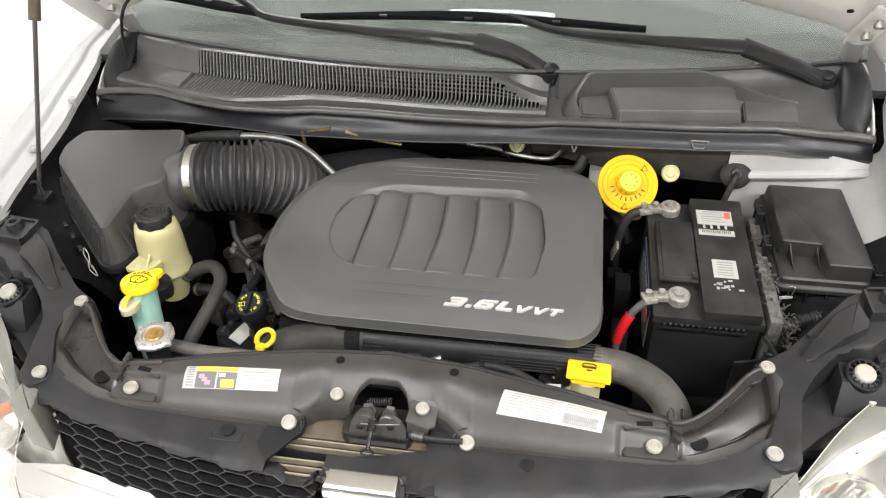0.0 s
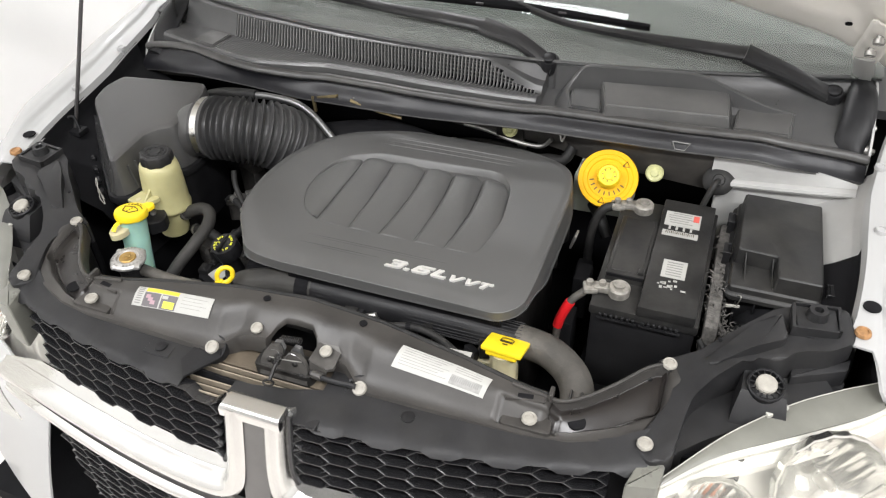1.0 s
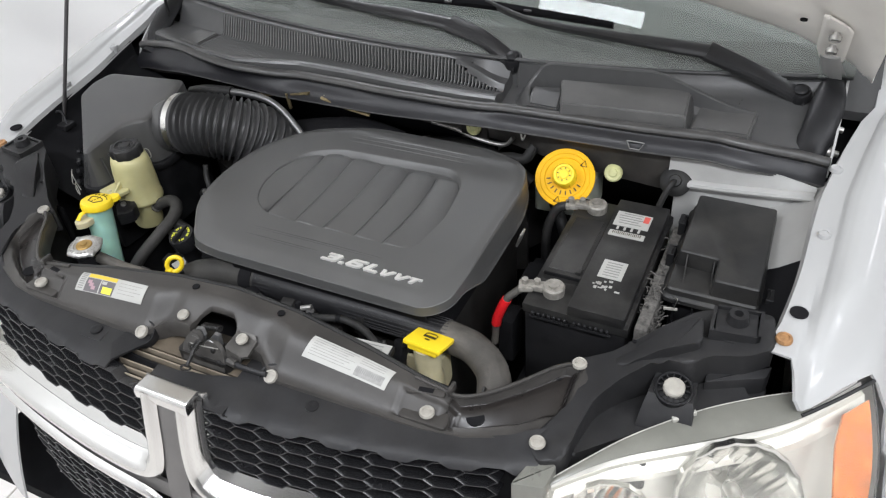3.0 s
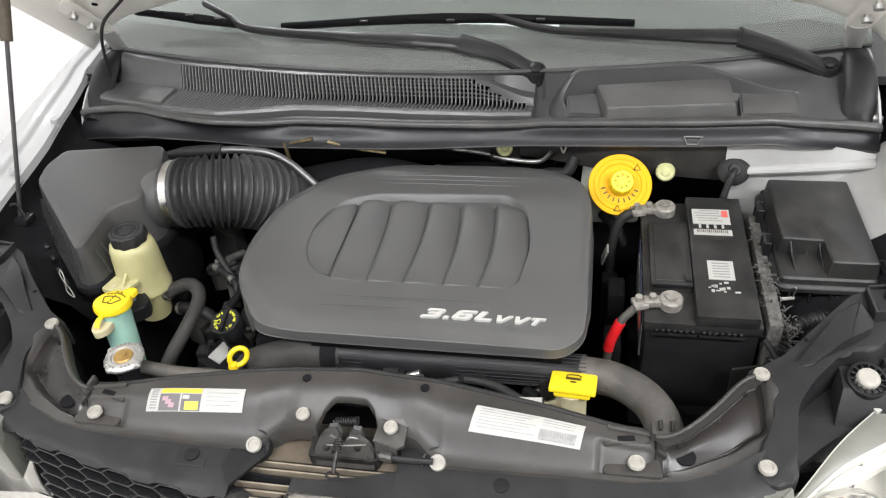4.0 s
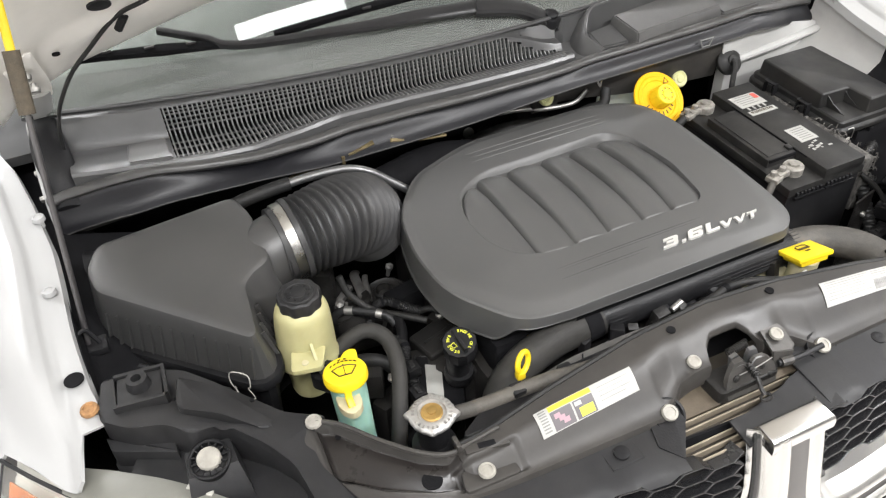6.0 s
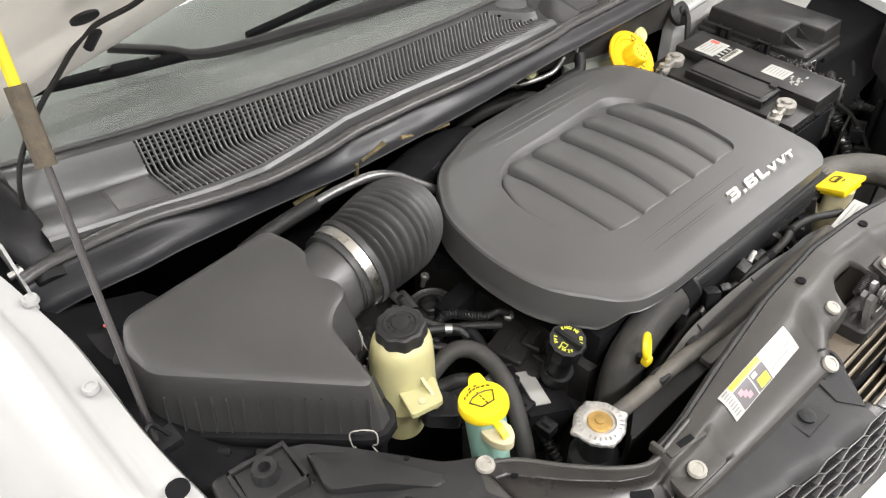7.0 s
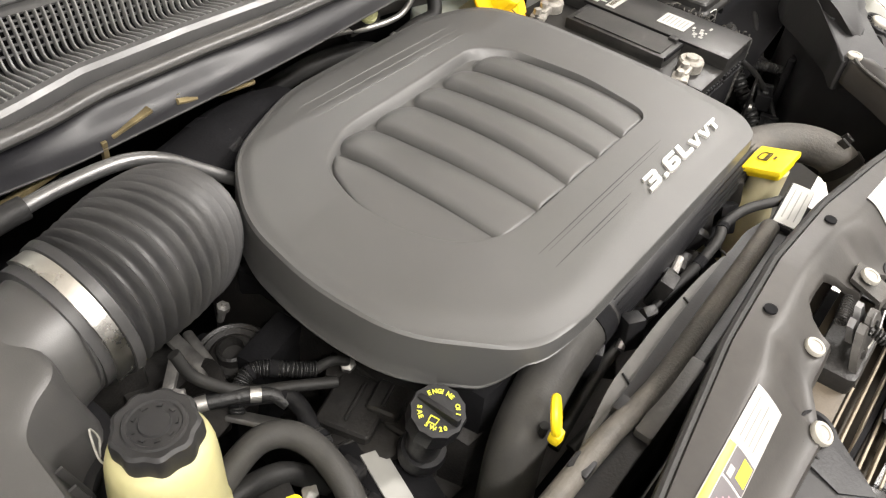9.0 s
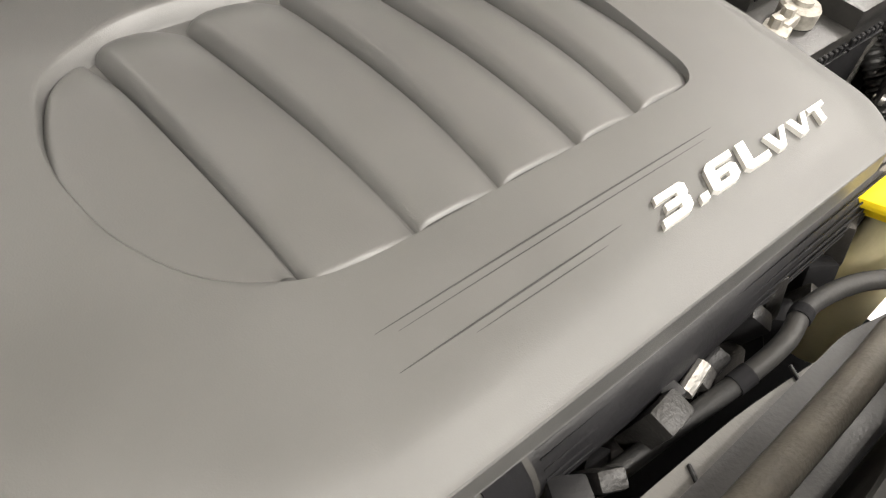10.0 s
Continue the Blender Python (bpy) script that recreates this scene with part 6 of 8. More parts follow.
# ---- battery ----
def battery():
    e = thing("battery", (0.472, 0.405, 0.68), "black car battery with white labels and corroded clamps", "battery")
    X0, X1, Y0, Y1 = 0.384, 0.560, 0.245, 0.560
    bm = box(bm_new(), ((X0 + X1) / 2, (Y0 + Y1) / 2, 0.755), (X1 - X0 - 0.006, Y1 - Y0 - 0.006, 0.19), bev=0.006)
    part("case", bm, BLACK, e)
    bm = box(bm_new(), ((X0 + X1) / 2, (Y0 + Y1) / 2, 0.848), (X1 - X0, Y1 - Y0, 0.018), bev=0.003)
    lid = part("lid", bm, BATTERY, e)
    bm = box(bm_new(), (0.507, (Y0 + Y1) / 2 - 0.004, 0.866), (0.092, Y1 - Y0 - 0.006, 0.022), bev=0.003)
    part("raised_lid", bm, BATTERY, lid)
    bm = box(bm_new(), (0.428, 0.400, 0.864), (0.066, 0.168, 0.019), bev=0.003)
    part("raised_lid", bm, BATTERY, lid)
    bm = box(bm_new(), (0.428, 0.400, 0.8745), (0.052, 0.150, 0.002), bev=0.0005, seg=1)
    part("vent_cover", bm, BATTERY, lid)
    for x0 in (0.404, 0.474):
        for k in range(7):
            part("grip_tooth", box(bm_new(), (x0 + 0.009 * k, Y0 - 0.001, 0.842), (0.005, 0.006, 0.008), bev=0.001, seg=1), BLACK, lid)
        part("grip_bar", box(bm_new(), (x0 + 0.027, Y0 - 0.003, 0.836), (0.066, 0.004, 0.003)), BLACK, lid)
    # stickers
    z = 0.8778
    lab = part("label", box(bm_new(), (0.500, 0.494, z), (0.062, 0.042, 0.0012)), LABEL, e, "white printed label")
    part("print_block", box(bm_new(), (0.523, 0.502, z + 0.0009), (0.010, 0.018, 0.0006)), LABEL_RED, lab)
    for k in range(5):
        part("print_bar", box(bm_new(), (0.498 - 0.004 * (k % 2), 0.510 - 0.007 * k, z + 0.0009), (0.034 + 0.006 * (k % 3), 0.0016, 0.0005)), LABEL_GREY, lab)
    for k in range(4):
        part("date_mark", box(bm_new(), (0.480 + 0.0125 * k, 0.4665, z + 0.0002), (0.004, 0.010, 0.0008)), LABEL, lid)
    bar = part("barcode_label", box(bm_new(), (0.500, 0.450, z), (0.062, 0.015, 0.0012)), LABEL, e, "white barcode strip")
    for k in range(16):
        part("print_bar", box(bm_new(), (0.4755 + 0.0032 * k, 0.452, z + 0.0009), (0.0010 + 0.0006 * (k % 3 == 0), 0.007, 0.0005)), MARK_DARK, bar)
    lab = part("label", box(bm_new(), (0.504, 0.352, z), (0.040, 0.046, 0.0012)), LABEL, e, "worn white label")
    for k in range(6):
        part("print_bar", box(bm_new(), (0.504, 0.368 - 0.0065 * k, z + 0.0009), (0.026, 0.0018, 0.0005)), LABEL_GREY, lab)
    rnd = random.Random(7)
    for k in range(12):
        part("print_mark", box(bm_new(), (0.482 + rnd.uniform(0, 0.044), 0.300 + rnd.uniform(0, 0.024), z - 0.0002), (rnd.uniform(0.003, 0.009), rnd.uniform(0.002, 0.007), 0.0008)), LABEL, lid)
    # label on the engine-facing side
    sl = part("side_label", box(bm_new(), (X0 + 0.0015, 0.395, 0.775), (0.002, 0.20, 0.090)), LABEL_SILVER, e, "grey and navy printed side label")
    part("navy_band", box(bm_new(), (X0 + 0.0003, 0.395, 0.811), (0.0014, 0.20, 0.020)), MARK_NAVY, sl)
    for k in range(7):
        part("print_bar", box(bm_new(), (X0 - 0.0006, 0.330 + 0.021 * k, 0.811), (0.0008, 0.014, 0.0055)), LABEL, sl)
    part("red_disc", lathe(bm_new(), [(0.0005, 0.0), (0.019, 0.0), (0.019, 0.0012), (0.0005, 0.0013)], facing((X0 + 0.0005, 0.335, 0.778), (-1, 0, 0)), 24), LABEL_RED, sl, "plain red round mark")
    part("dark_arc", tube(bm_new(), [(X0 - 0.0006, 0.335 + 0.027 * math.cos(a), 0.776 + 0.016 * math.sin(a)) for a in (math.pi * k / 12 - 1.6 for k in range(14))], 0.0016, 5, 2), MARK_DARK, sl)
    part("top_groove", box(bm_new(), (0.4625, 0.392, 0.8745), (0.003, 0.20, 0.003)), BLACK_DEEP, lid)
    part("front_groove", box(bm_new(), (0.428, 0.3155, 0.8705), (0.060, 0.0025, 0.006)), BLACK_DEEP, lid)
    part("handle_slot", box(bm_new(), (0.507, 0.2465, 0.868), (0.075, 0.003, 0.004)), BLACK_DEEP, lid)
    part("carry_lug", box(bm_new(), (0.453, 0.330, 0.876), (0.010, 0.014, 0.008), bev=0.002), BATTERY, lid)
    # posts and clamps
    for y, s in ((0.285, 1), (0.528, 1)):
        bm = lathe(bm_new(), [(0.011, 0.855), (0.0095, 0.879), (0.0005, 0.879)], pose(0.425, y, 0), 18)
        part("post", bm, LEAD, e, "grey lead post")
        cl = bm_new()
        lathe(cl, [(0.0115, 0.858), (0.018, 0.858), (0.0185, 0.872), (0.0165, 0.875), (0.0115, 0.875)], pose(0.425, y, 0), 24)
        box(cl, (0.400, y - 0.002, 0.866), (0.034, 0.018, 0.012), Matrix.Rotation(0.12, 4, "Z"), 0.003)
        box(cl, (0.378, y - 0.006, 0.864), (0.024, 0.024, 0.010), Matrix.Rotation(0.3, 4, "Z"), 0.003)
        lathe(cl, [(0.006, 0.866), (0.006, 0.880), (0.0005, 0.881)], pose(0.397, y - 0.002, 0), 6)
        lathe(cl, [(0.006, 0.866), (0.006, 0.878), (0.0005, 0.879)], pose(0.376, y - 0.004, 0), 6)
        part("clamp", cl, LEAD, e, "corroded grey terminal clamp")
    bm = tube(bm_new(), [(0.374, 0.275, 0.862), (0.362, 0.268, 0.852), (0.350, 0.262, 0.838), (0.336, 0.255, 0.80), (0.33, 0.25, 0.74)], 0.0068, 12, 6)
    part("cable", bm, RUBBER_GREY, e)
    bm = tube(bm_new(), [(0.350, 0.262, 0.838), (0.344, 0.259, 0.824), (0.336, 0.255, 0.800), (0.333, 0.253, 0.783)], 0.0088, 14, 6)
    part("red_sleeve", bm, RED, e, "bright red cable sleeve")
    bm = tube(bm_new(), [(0.374, 0.522, 0.862), (0.350, 0.515, 0.85), (0.335, 0.505, 0.80), (0.335, 0.50, 0.70)], 0.009, 12, 6)
    part("cable", bm, RUBBER, e)
    bm = box(bm_new(), (0.472, 0.405, 0.645), (0.20, 0.35, 0.04), bev=0.006)
    part("tray", bm, BLACK_DEEP, e)


LABEL_SILVER = material("silver_grey_label", (0.22, 0.22, 0.215), 0.4, vary=0.12, scale=30, bump=0)
MARK_NAVY = material("navy_print", (0.02, 0.03, 0.08), 0.4, vary=0.3, scale=60, bump=0)
battery()


def insulation():
    rnd = random.Random(11)
    bm = bm_new()
    for k in range(520):
        y = 0.262 + 0.22 * rnd.random() ** 2.6
        x = 0.578 + rnd.uniform(-0.012, 0.014) + 0.03 * smooth((0.32 - y) / 0.06) * rnd.random()
        z = 0.868 - rnd.uniform(0.0, 0.07) - 0.02 * smooth((0.32 - y) / 0.06)
        d = Vector((rnd.uniform(-1, 1), rnd.uniform(-1, 1), rnd.uniform(-0.7, 1))).normalized() * rnd.uniform(0.006, 0.016)
        p = Vector((x, y, z))
        tube(bm, [p, p + d * 0.5 + Vector((rnd.uniform(-0.004, 0.004), 0, 0.003)), p + d], 0.0011, 4, 2)
    ob = part("insulation_wrap", bm, LINT)
    tagged(ob, "frayed grey fibre insulation beside the battery", "insulation", kind="stuff")
    bm = box(bm_new(), (0.578, 0.39, 0.80), (0.022, 0.28, 0.12), bev=0.006)
    tagged(part("insulation_board", bm, LINT), "grey fibre insulation sleeve between battery and fuse box", "insulation")


insulation()


def fuse_box():
    e = thing("fuse_box", (0.665, 0.46, 0.78), "dusty black plastic fuse box with clipped stepped lid", "fuse box")

    def shell(poly, levels):
        return loft(bm_new(), [[Vector((x, y, z)) for x, y in outset(poly, off)] for off, z in levels])

    foot = rounded([(0.594, 0.345), (0.736, 0.345), (0.738, 0.580), (0.594, 0.580)], 0.010, 3)
    part("base", shell(foot, ((-0.012, 0.745), (-0.006, 0.80), (-0.003, 0.846), (0.002, 0.848), (0.002, 0.856))), BLACK, e, angle=30)
    rim = rounded([(0.592, 0.340), (0.737, 0.340), (0.741, 0.584), (0.590, 0.584)], 0.012, 4)
    part("lid_rim", shell(rim, ((0.004, 0.853), (0.006, 0.855), (0.006, 0.862), (0.004, 0.865), (0.000, 0.867), (-0.001, 0.876), (-0.004, 0.879), (-0.010, 0.880))), FUSE_LID, e, "flanged lid rim", angle=30)
    block = rounded([(0.599, 0.569), (0.599, 0.405), (0.662, 0.402), (0.664, 0.349), (0.731, 0.349), (0.727, 0.569)][::-1], 0.004, 3)
    lid = part("lid", shell(block, ((0.006, 0.866), (0.003, 0.890), (0.0008, 0.9065), (-0.0008, 0.9085), (-0.0022, 0.9092))), FUSE_LID, e, angle=28)
    # gussets in the step
    for x in (0.612, 0.655):
        pts = [(0.404, 0.878), (0.404, 0.904), (0.388, 0.892), (0.366, 0.882), (0.350, 0.879)]
        part("gusset", loft(bm_new(), [[Vector((x + d + 0.10 * (0.404 - y), y, z)) for y, z in pts] for d in (-0.001, 0.001)]), FUSE_LID, lid)
    for x, y, turn in ((0.749, 0.532, 0), (0.752, 0.452, 0), (0.748, 0.372, 0), (0.583, 0.52, 180), (0.583, 0.43, 180)):
        m = pose(x, y, 0.868, 0, 0, turn)
        clip = part("clip", merge_boxes(m, (((0, -0.013, 0), (0.012, 0.003, 0.036)), ((0, 0.013, 0), (0.012, 0.003, 0.036)), ((0.003, 0, 0.016), (0.008, 0.026, 0.003)), ((0.003, 0, -0.015), (0.008, 0.026, 0.003)), ((-0.003, 0, 0), (0.004, 0.024, 0.030)))), BLACK, e, "open plastic snap clip")
        part("latch_tongue", box(bm_new(), m @ Vector((0.002, 0, 0.002)), (0.006, 0.010, 0.018), bev=0.0015, seg=1), FUSE_LID, clip)
    # bracing under the near end
    for x in (0.610, 0.640, 0.672, 0.704):
        part("end_rib", box(bm_new(), (x, 0.340, 0.820), (0.0025, 0.010, 0.060), bev=0.0008, seg=1), BLACK, e)
    part("end_slot", box(bm_new(), (0.688, 0.3395, 0.842), (0.018, 0.004, 0.007), bev=0.0015), GREY_PL, e)
    part("wire_clip", tube(bm_new(), [(0.606, 0.338, 0.862), (0.616, 0.330, 0.868), (0.612, 0.326, 0.850)], 0.0010, 6), STEEL, e, "bare wire clip")
    part("label_strip", box(bm_new(), (0.607, 0.332, 0.843), (0.022, 0.003, 0.004), Matrix.Rotation(0.2, 4, "Z")), LENS_RIM, e, "pale strip of tape")
    part("loose_wire", tube(bm_new(), [(0.750, 0.44, 0.86), (0.772, 0.40, 0.855), (0.769, 0.34, 0.84), (0.744, 0.30, 0.80)], 0.004, 8), RUBBER, e)


def merge_boxes(m, items):
    bm = bm_new()
    for c, size in items:
        box(bm, m @ Vector(c), size, m.to_3x3().to_4x4(), 0.0006, 1)
    return bm


FUSE_LID = material("dusty_fuse_lid", (0.016, 0.016, 0.016), 0.44, vary=0.3, scale=16, bump=0.08, dust=0.35, dust_color=(0.085, 0.08, 0.07), spec=0.4)


fuse_box()


# ---- radiator support across the front ----
REAR = [(0, 0.020), (0.12, 0.014), (0.25, -0.004), (0.34, -0.018), (0.40, -0.020), (0.43, 0.000), (0.465, 0.038), (0.51, 0.095), (0.555, 0.112)]
FRONT = [(0, -0.050), (0.09, -0.055), (0.126, -0.082), (0.25, -0.080), (0.36, -0.077), (0.42, -0.068), (0.48, -0.045), (0.52, -0.018), (0.555, 0.030)]

OPENING = [(0, -0.017), (0.022, -0.018), (0.034, -0.030), (0.039, -0.044), (0.041, -0.052)]


def support_height(x, v):
    a = abs(x)
    ridge = interp(a, [(0, 0.952), (0.1, 0.948), (0.25, 0.938), (0.36, 0.925), (0.45, 0.920), (0.555, 0.915)])
    nose = interp(a, [(0, 0.925), (0.07, 0.926), (0.12, 0.906), (0.25, 0.906), (0.40, 0.902), (0.555, 0.902)])
    z = ridge + (nose - ridge) * smooth((v - 0.25) / 0.75)
    pocket = smooth((a - 0.375) / 0.03) * smooth((0.535 - a) / 0.015) * smooth((v - 0.05) / 0.06) * smooth((0.80 - v) / 0.14)
    z -= 0.020 * pocket
    seat = smooth((a - 0.315) / 0.008) * smooth((0.405 - a) / 0.008) * smooth((v - 0.32) / 0.08) * smooth((0.9 - v) / 0.06)
    z -= 0.006 * seat
    return z


def radiator_support():
    e = thing("radiator_support", (0, 0, 0.90), "dark satin radiator support panel across the front", "radiator support")

    def f(u, v):
        x = -0.548 + 1.096 * u
        a = abs(x)
        # the edge steps back round the latch opening
        front = interp(a, FRONT) if a > 0.041 else interp(a, OPENING)
        y = interp(a, REAR) + (front - interp(a, REAR)) * v
        return x, y

    bm = bm_new()
    NU, NV = 260, 30
    grid = []
    for i in range(NU + 1):
        row = []
        for j in range(-2, NV + 3):
            v = min(1, max(0, j / NV))
            x, y = f(i / NU, v)
            z = support_height(x, (y - interp(abs(x), REAR)) / (interp(abs(x), FRONT) - interp(abs(x), REAR)))
            if j == -1:
                y, z = y + 0.004, z - 0.006
            if j == -2:
                y, z = y + 0.004, z - 0.035
            if j == NV + 1:
                y, z = y - 0.003, z - 0.006
            if j == NV + 2:
                y, z = y - 0.003, z - (0.030 if abs(x) > 0.041 else 0.009)
            row.append(bm.verts.new((x, y, z)))
        grid.append(row)
    for i in range(NU):
        for j in range(NV + 4):
            q = (grid[i][j], grid[i + 1][j], grid[i + 1][j + 1], grid[i][j + 1])
            bm.faces.new(q)
    loose = [v for v in bm.verts if not v.link_faces]
    bmesh.ops.delete(bm, geom=loose, context="VERTS")
    panel = part("panel", bm, SUPPORT, e, angle=50)

    def pocket(s):
        def g(u, v):
            a = 0.388 + 0.138 * u
            vv = 0.10 + (0.56 + 0.06 * math.sin(math.pi * u)) * v
            y = interp(a, REAR) + (interp(a, FRONT) - interp(a, REAR)) * vv
            return Vector((s * a, y, support_height(a, vv) + 0.0032))
        return sheet(bm_new(), g, 56, 32, 0.0012)

    for s in (-1, 1):
        part("pocket", pocket(s), GLOSS, e, "gloss black recessed pocket", angle=60)
        rear, nose = interp(0.425, REAR), interp(0.425, FRONT)
        m = pose(s * 0.425, -0.033, support_height(0.425, (-0.033 - rear) / (nose - rear)) + 0.0035)
        part("hole", lathe(bm_new(), [(0.0005, 0), (0.0125, 0), (0.0125, 0.0025), (0.0005, 0.0025)], m, 20), BLACK_DEEP, e, "dark round hole")
        part("hole", lathe(bm_new(), [(0.0005, 0), (0.004, 0), (0.004, 0.0015), (0.0005, 0.0015)], pose(s * 0.505, 0.075, support_height(0.505, 0.1) + 0.002), 12), BLACK_DEEP, e)
        part("raised_edge", tube(bm_new(), [(s * a, interp(a, REAR) - 0.002, support_height(a, 0) + 0.001) for a in (0.33, 0.37, 0.40, 0.43, 0.465, 0.50, 0.53)], 0.0032, 8, 5), SUPPORT, e)
        part("seat_plate", prism(bm_new(), rounded([(s * 0.325, -0.072), (s * 0.398, -0.070), (s * 0.392, -0.040), (s * 0.33, -0.036)], 0.008, 3), 0.897, 0.908, 0.003), SUPPORT, e)
        part("slot_block", box(bm_new(), (s * 0.352, -0.030, 0.921), (0.055, 0.016, 0.010), Matrix.Rotation(s * 0.15, 4, "Z"), 0.003), SUPPORT, e)
        part("slot", box(bm_new(), (s * 0.352, -0.031, 0.9262), (0.022, 0.008, 0.002), Matrix.Rotation(s * 0.15, 4, "Z"), 0.0008, 1), BLACK_DEEP, e)
        part("tab", box(bm_new(), (s * 0.385, -0.018, 0.928), (0.006, 0.018, 0.014), bev=0.002), SUPPORT, e)
        place("push_pin", PIN_ME, pose(s * 0.365, -0.057, 0.913), e, "pale flat push pin")
        place("push_pin", PIN_ME, pose(s * 0.527, 0.098, 0.917), e)
        place("push_pin", PIN_ME, pose(s * 0.123, -0.079, 0.906, 25, 0, 0), e)
        part("pin_cup", lathe(bm_new(), [(0.021, -0.012), (0.0225, 0.001), (0.0215, 0.003), (0.0190, 0.002), (0.017, -0.002), (0.0005, -0.002)], pose(s * 0.123, -0.078, 0.902, 25, 0, 0), 26), BLACK, e, "black round pin cup")
    for x in (-0.067, 0.095):
        part("hole", lathe(bm_new(), [(0.0005, 0), (0.006, 0), (0.006, 0.002), (0.0005, 0.002)], pose(x, 0.003, support_height(x, 0.18) + 0.0005), 14), BLACK_DEEP, e)
    bm = tube(bm_new(), [(x, interp(abs(x), REAR) + 0.005, support_height(x, 0) - 0.004) for x in [-0.38 + 0.76 * k / 30 for k in range(31)]], 0.0045, 8, 2)
    part("rubber_edge", bm, RUBBER, e, "thin black edge seal")


radiator_support()


def coil(a, b, r, wire, turns):
    """A spring wound round the line from a to b."""
    a, b = Vector(a), Vector(b)
    m = facing(a, b - a)
    n, length = turns * 10, (b - a).length
    return tube(bm_new(), [m @ Vector((r * math.cos(k * math.pi / 5), r * math.sin(k * math.pi / 5), length * k / n)) for k in range(n + 1)], wire, 5, smooth=False)


def hood_latch():
    e = thing("hood_latch", (0, -0.06, 0.88), "greasy dark steel hood latch with springs in the support opening", "hood latch")

    def lean(x, z, d=0.0):
        return Vector((x, -0.084 + 0.38 * (z - 0.902) + d, z))

    # upright plate with two horns and a throat for the striker
    half = [(0.0030, 0.920), (0.0050, 0.927), (0.011, 0.931), (0.025, 0.930), (0.034, 0.924), (0.041, 0.913), (0.041, 0.890)]
    outline = [(-x * 0.9, z + 0.007 * smooth((z - 0.915) / 0.02)) for x, z in reversed(half)] + half
    plate = part("catch_plate", loft(bm_new(), [[lean(x, z, d) for x, z in outline] for d in (0.0, 0.007)]), LATCH, e, "dark steel plate with a worn throat")
    for k in (-1, 1):
        pts = [lean(k * x, z, 0.001) for x, z in ((0.0040, 0.922), (0.0060, 0.9275), (0.012, 0.9315), (0.020, 0.9308))]
        part("worn_edge", tube(bm_new(), pts, 0.0011, 6, 4), DULL_DARK, plate, "bare worn metal edge")
    for x, z in ((-0.022, 0.916), (0.020, 0.919), (0.031, 0.903)):
        p = lean(x, z)
        part("rivet", lathe(bm_new(), [(0.0048, -0.001), (0.0046, 0.0015), (0.0025, 0.0028), (0.0005, 0.003)], facing(p, (0, -0.93, 0.36)), 14), STEEL if z > 0.92 else GREASY, plate)
    claw = loft(bm_new(), [[lean(x, z, d) for x, z in ((-0.022, 0.920), (-0.006, 0.916), (-0.003, 0.928), (-0.009, 0.937), (-0.020, 0.935))] for d in (0.010, 0.016)])
    part("claw", claw, DULL_DARK, e, "bare steel claw behind the throat")
    claw = loft(bm_new(), [[lean(-x, z, d) for x, z in ((-0.026, 0.918), (-0.004, 0.914), (-0.006, 0.926), (-0.012, 0.934), (-0.022, 0.933))] for d in (0.012, 0.018)])
    part("claw", claw, DULL_DARK, e, "bare steel claw behind the throat")
    part("base_plate", prism(bm_new(), rounded([(-0.048, -0.086), (0.046, -0.086), (0.050, -0.046), (-0.050, -0.046)], 0.008, 3), 0.884, 0.905, 0.003), GREASY, e)
    for k in (1,):
        ear = bm_new()
        loft(ear, [[Vector((k * x, y, z + d)) for x, y, z in ((0.040, -0.071, 0.9235), (0.070, -0.075, 0.917), (0.079, -0.070, 0.917), (0.080, -0.046, 0.925), (0.074, -0.039, 0.930), (0.044, -0.040, 0.931))] for d in (0.0, 0.005)])
        bmesh.ops.recalc_face_normals(ear, faces=ear.faces[:])
        ear_ob = part("ear", ear, LATCH, e, "folded steel mounting ear")
        skirt = loft(bm_new(), [[Vector((k * x, y, z)) for x, y, z in ((0.042, -0.072, 0.927), (0.072, -0.077, 0.921), (0.066, -0.080, 0.902), (0.042, -0.078, 0.900))], [Vector((k * x, y + 0.004, z)) for x, y, z in ((0.042, -0.072, 0.927), (0.072, -0.077, 0.921), (0.066, -0.080, 0.902), (0.042, -0.078, 0.900))]])
        part("skirt", skirt, LATCH, ear_ob)
    for x, y, z in ((-0.062, -0.042, 0.931), (0.060, -0.053, 0.934)):
        place("push_pin", PIN_ME, pose(x, y, z, 14, 0, 0) @ Matrix.Scale(0.88, 4), e, "pale flat bolt")
    part("lever_spring", coil((-0.003, -0.076, 0.930), (-0.003, -0.092, 0.925), 0.0050, 0.0012, 5), GREASY, e, "coiled steel spring")
    lever = part("release_lever", tube(bm_new(), [(-0.003, -0.074, 0.930), (-0.003, -0.092, 0.924), (-0.004, -0.104, 0.915), (-0.004, -0.112, 0.911)], 0.0030, 8), GREASY, e, "black release lever")
    ring = [(-0.004 + 0.008 * math.cos(a), -0.115 + 0.005 * math.sin(a), 0.910) for a in (math.pi * k / 6 for k in range(13))]
    part("lever_eye", tube(bm_new(), ring, 0.0018, 6, smooth=False), GREASY, lever)
    part("return_wire", tube(bm_new(), [lean(-0.020, 0.923, -0.004), lean(0.004, 0.926, -0.006), lean(0.033, 0.928, -0.004)], 0.0009, 6), DULL, e, "bright return wire")
    part("return_spring", coil((0.016, -0.047, 0.934), (-0.016, -0.050, 0.932), 0.0050, 0.0011, 10), GREASY, e, "coiled return spring")
    part("cable_rod", tube(bm_new(), [(0.046, -0.080, 0.912), (0.075, -0.084, 0.913), (0.118, -0.082, 0.912)], 0.0042, 8), GREY_PL, e)
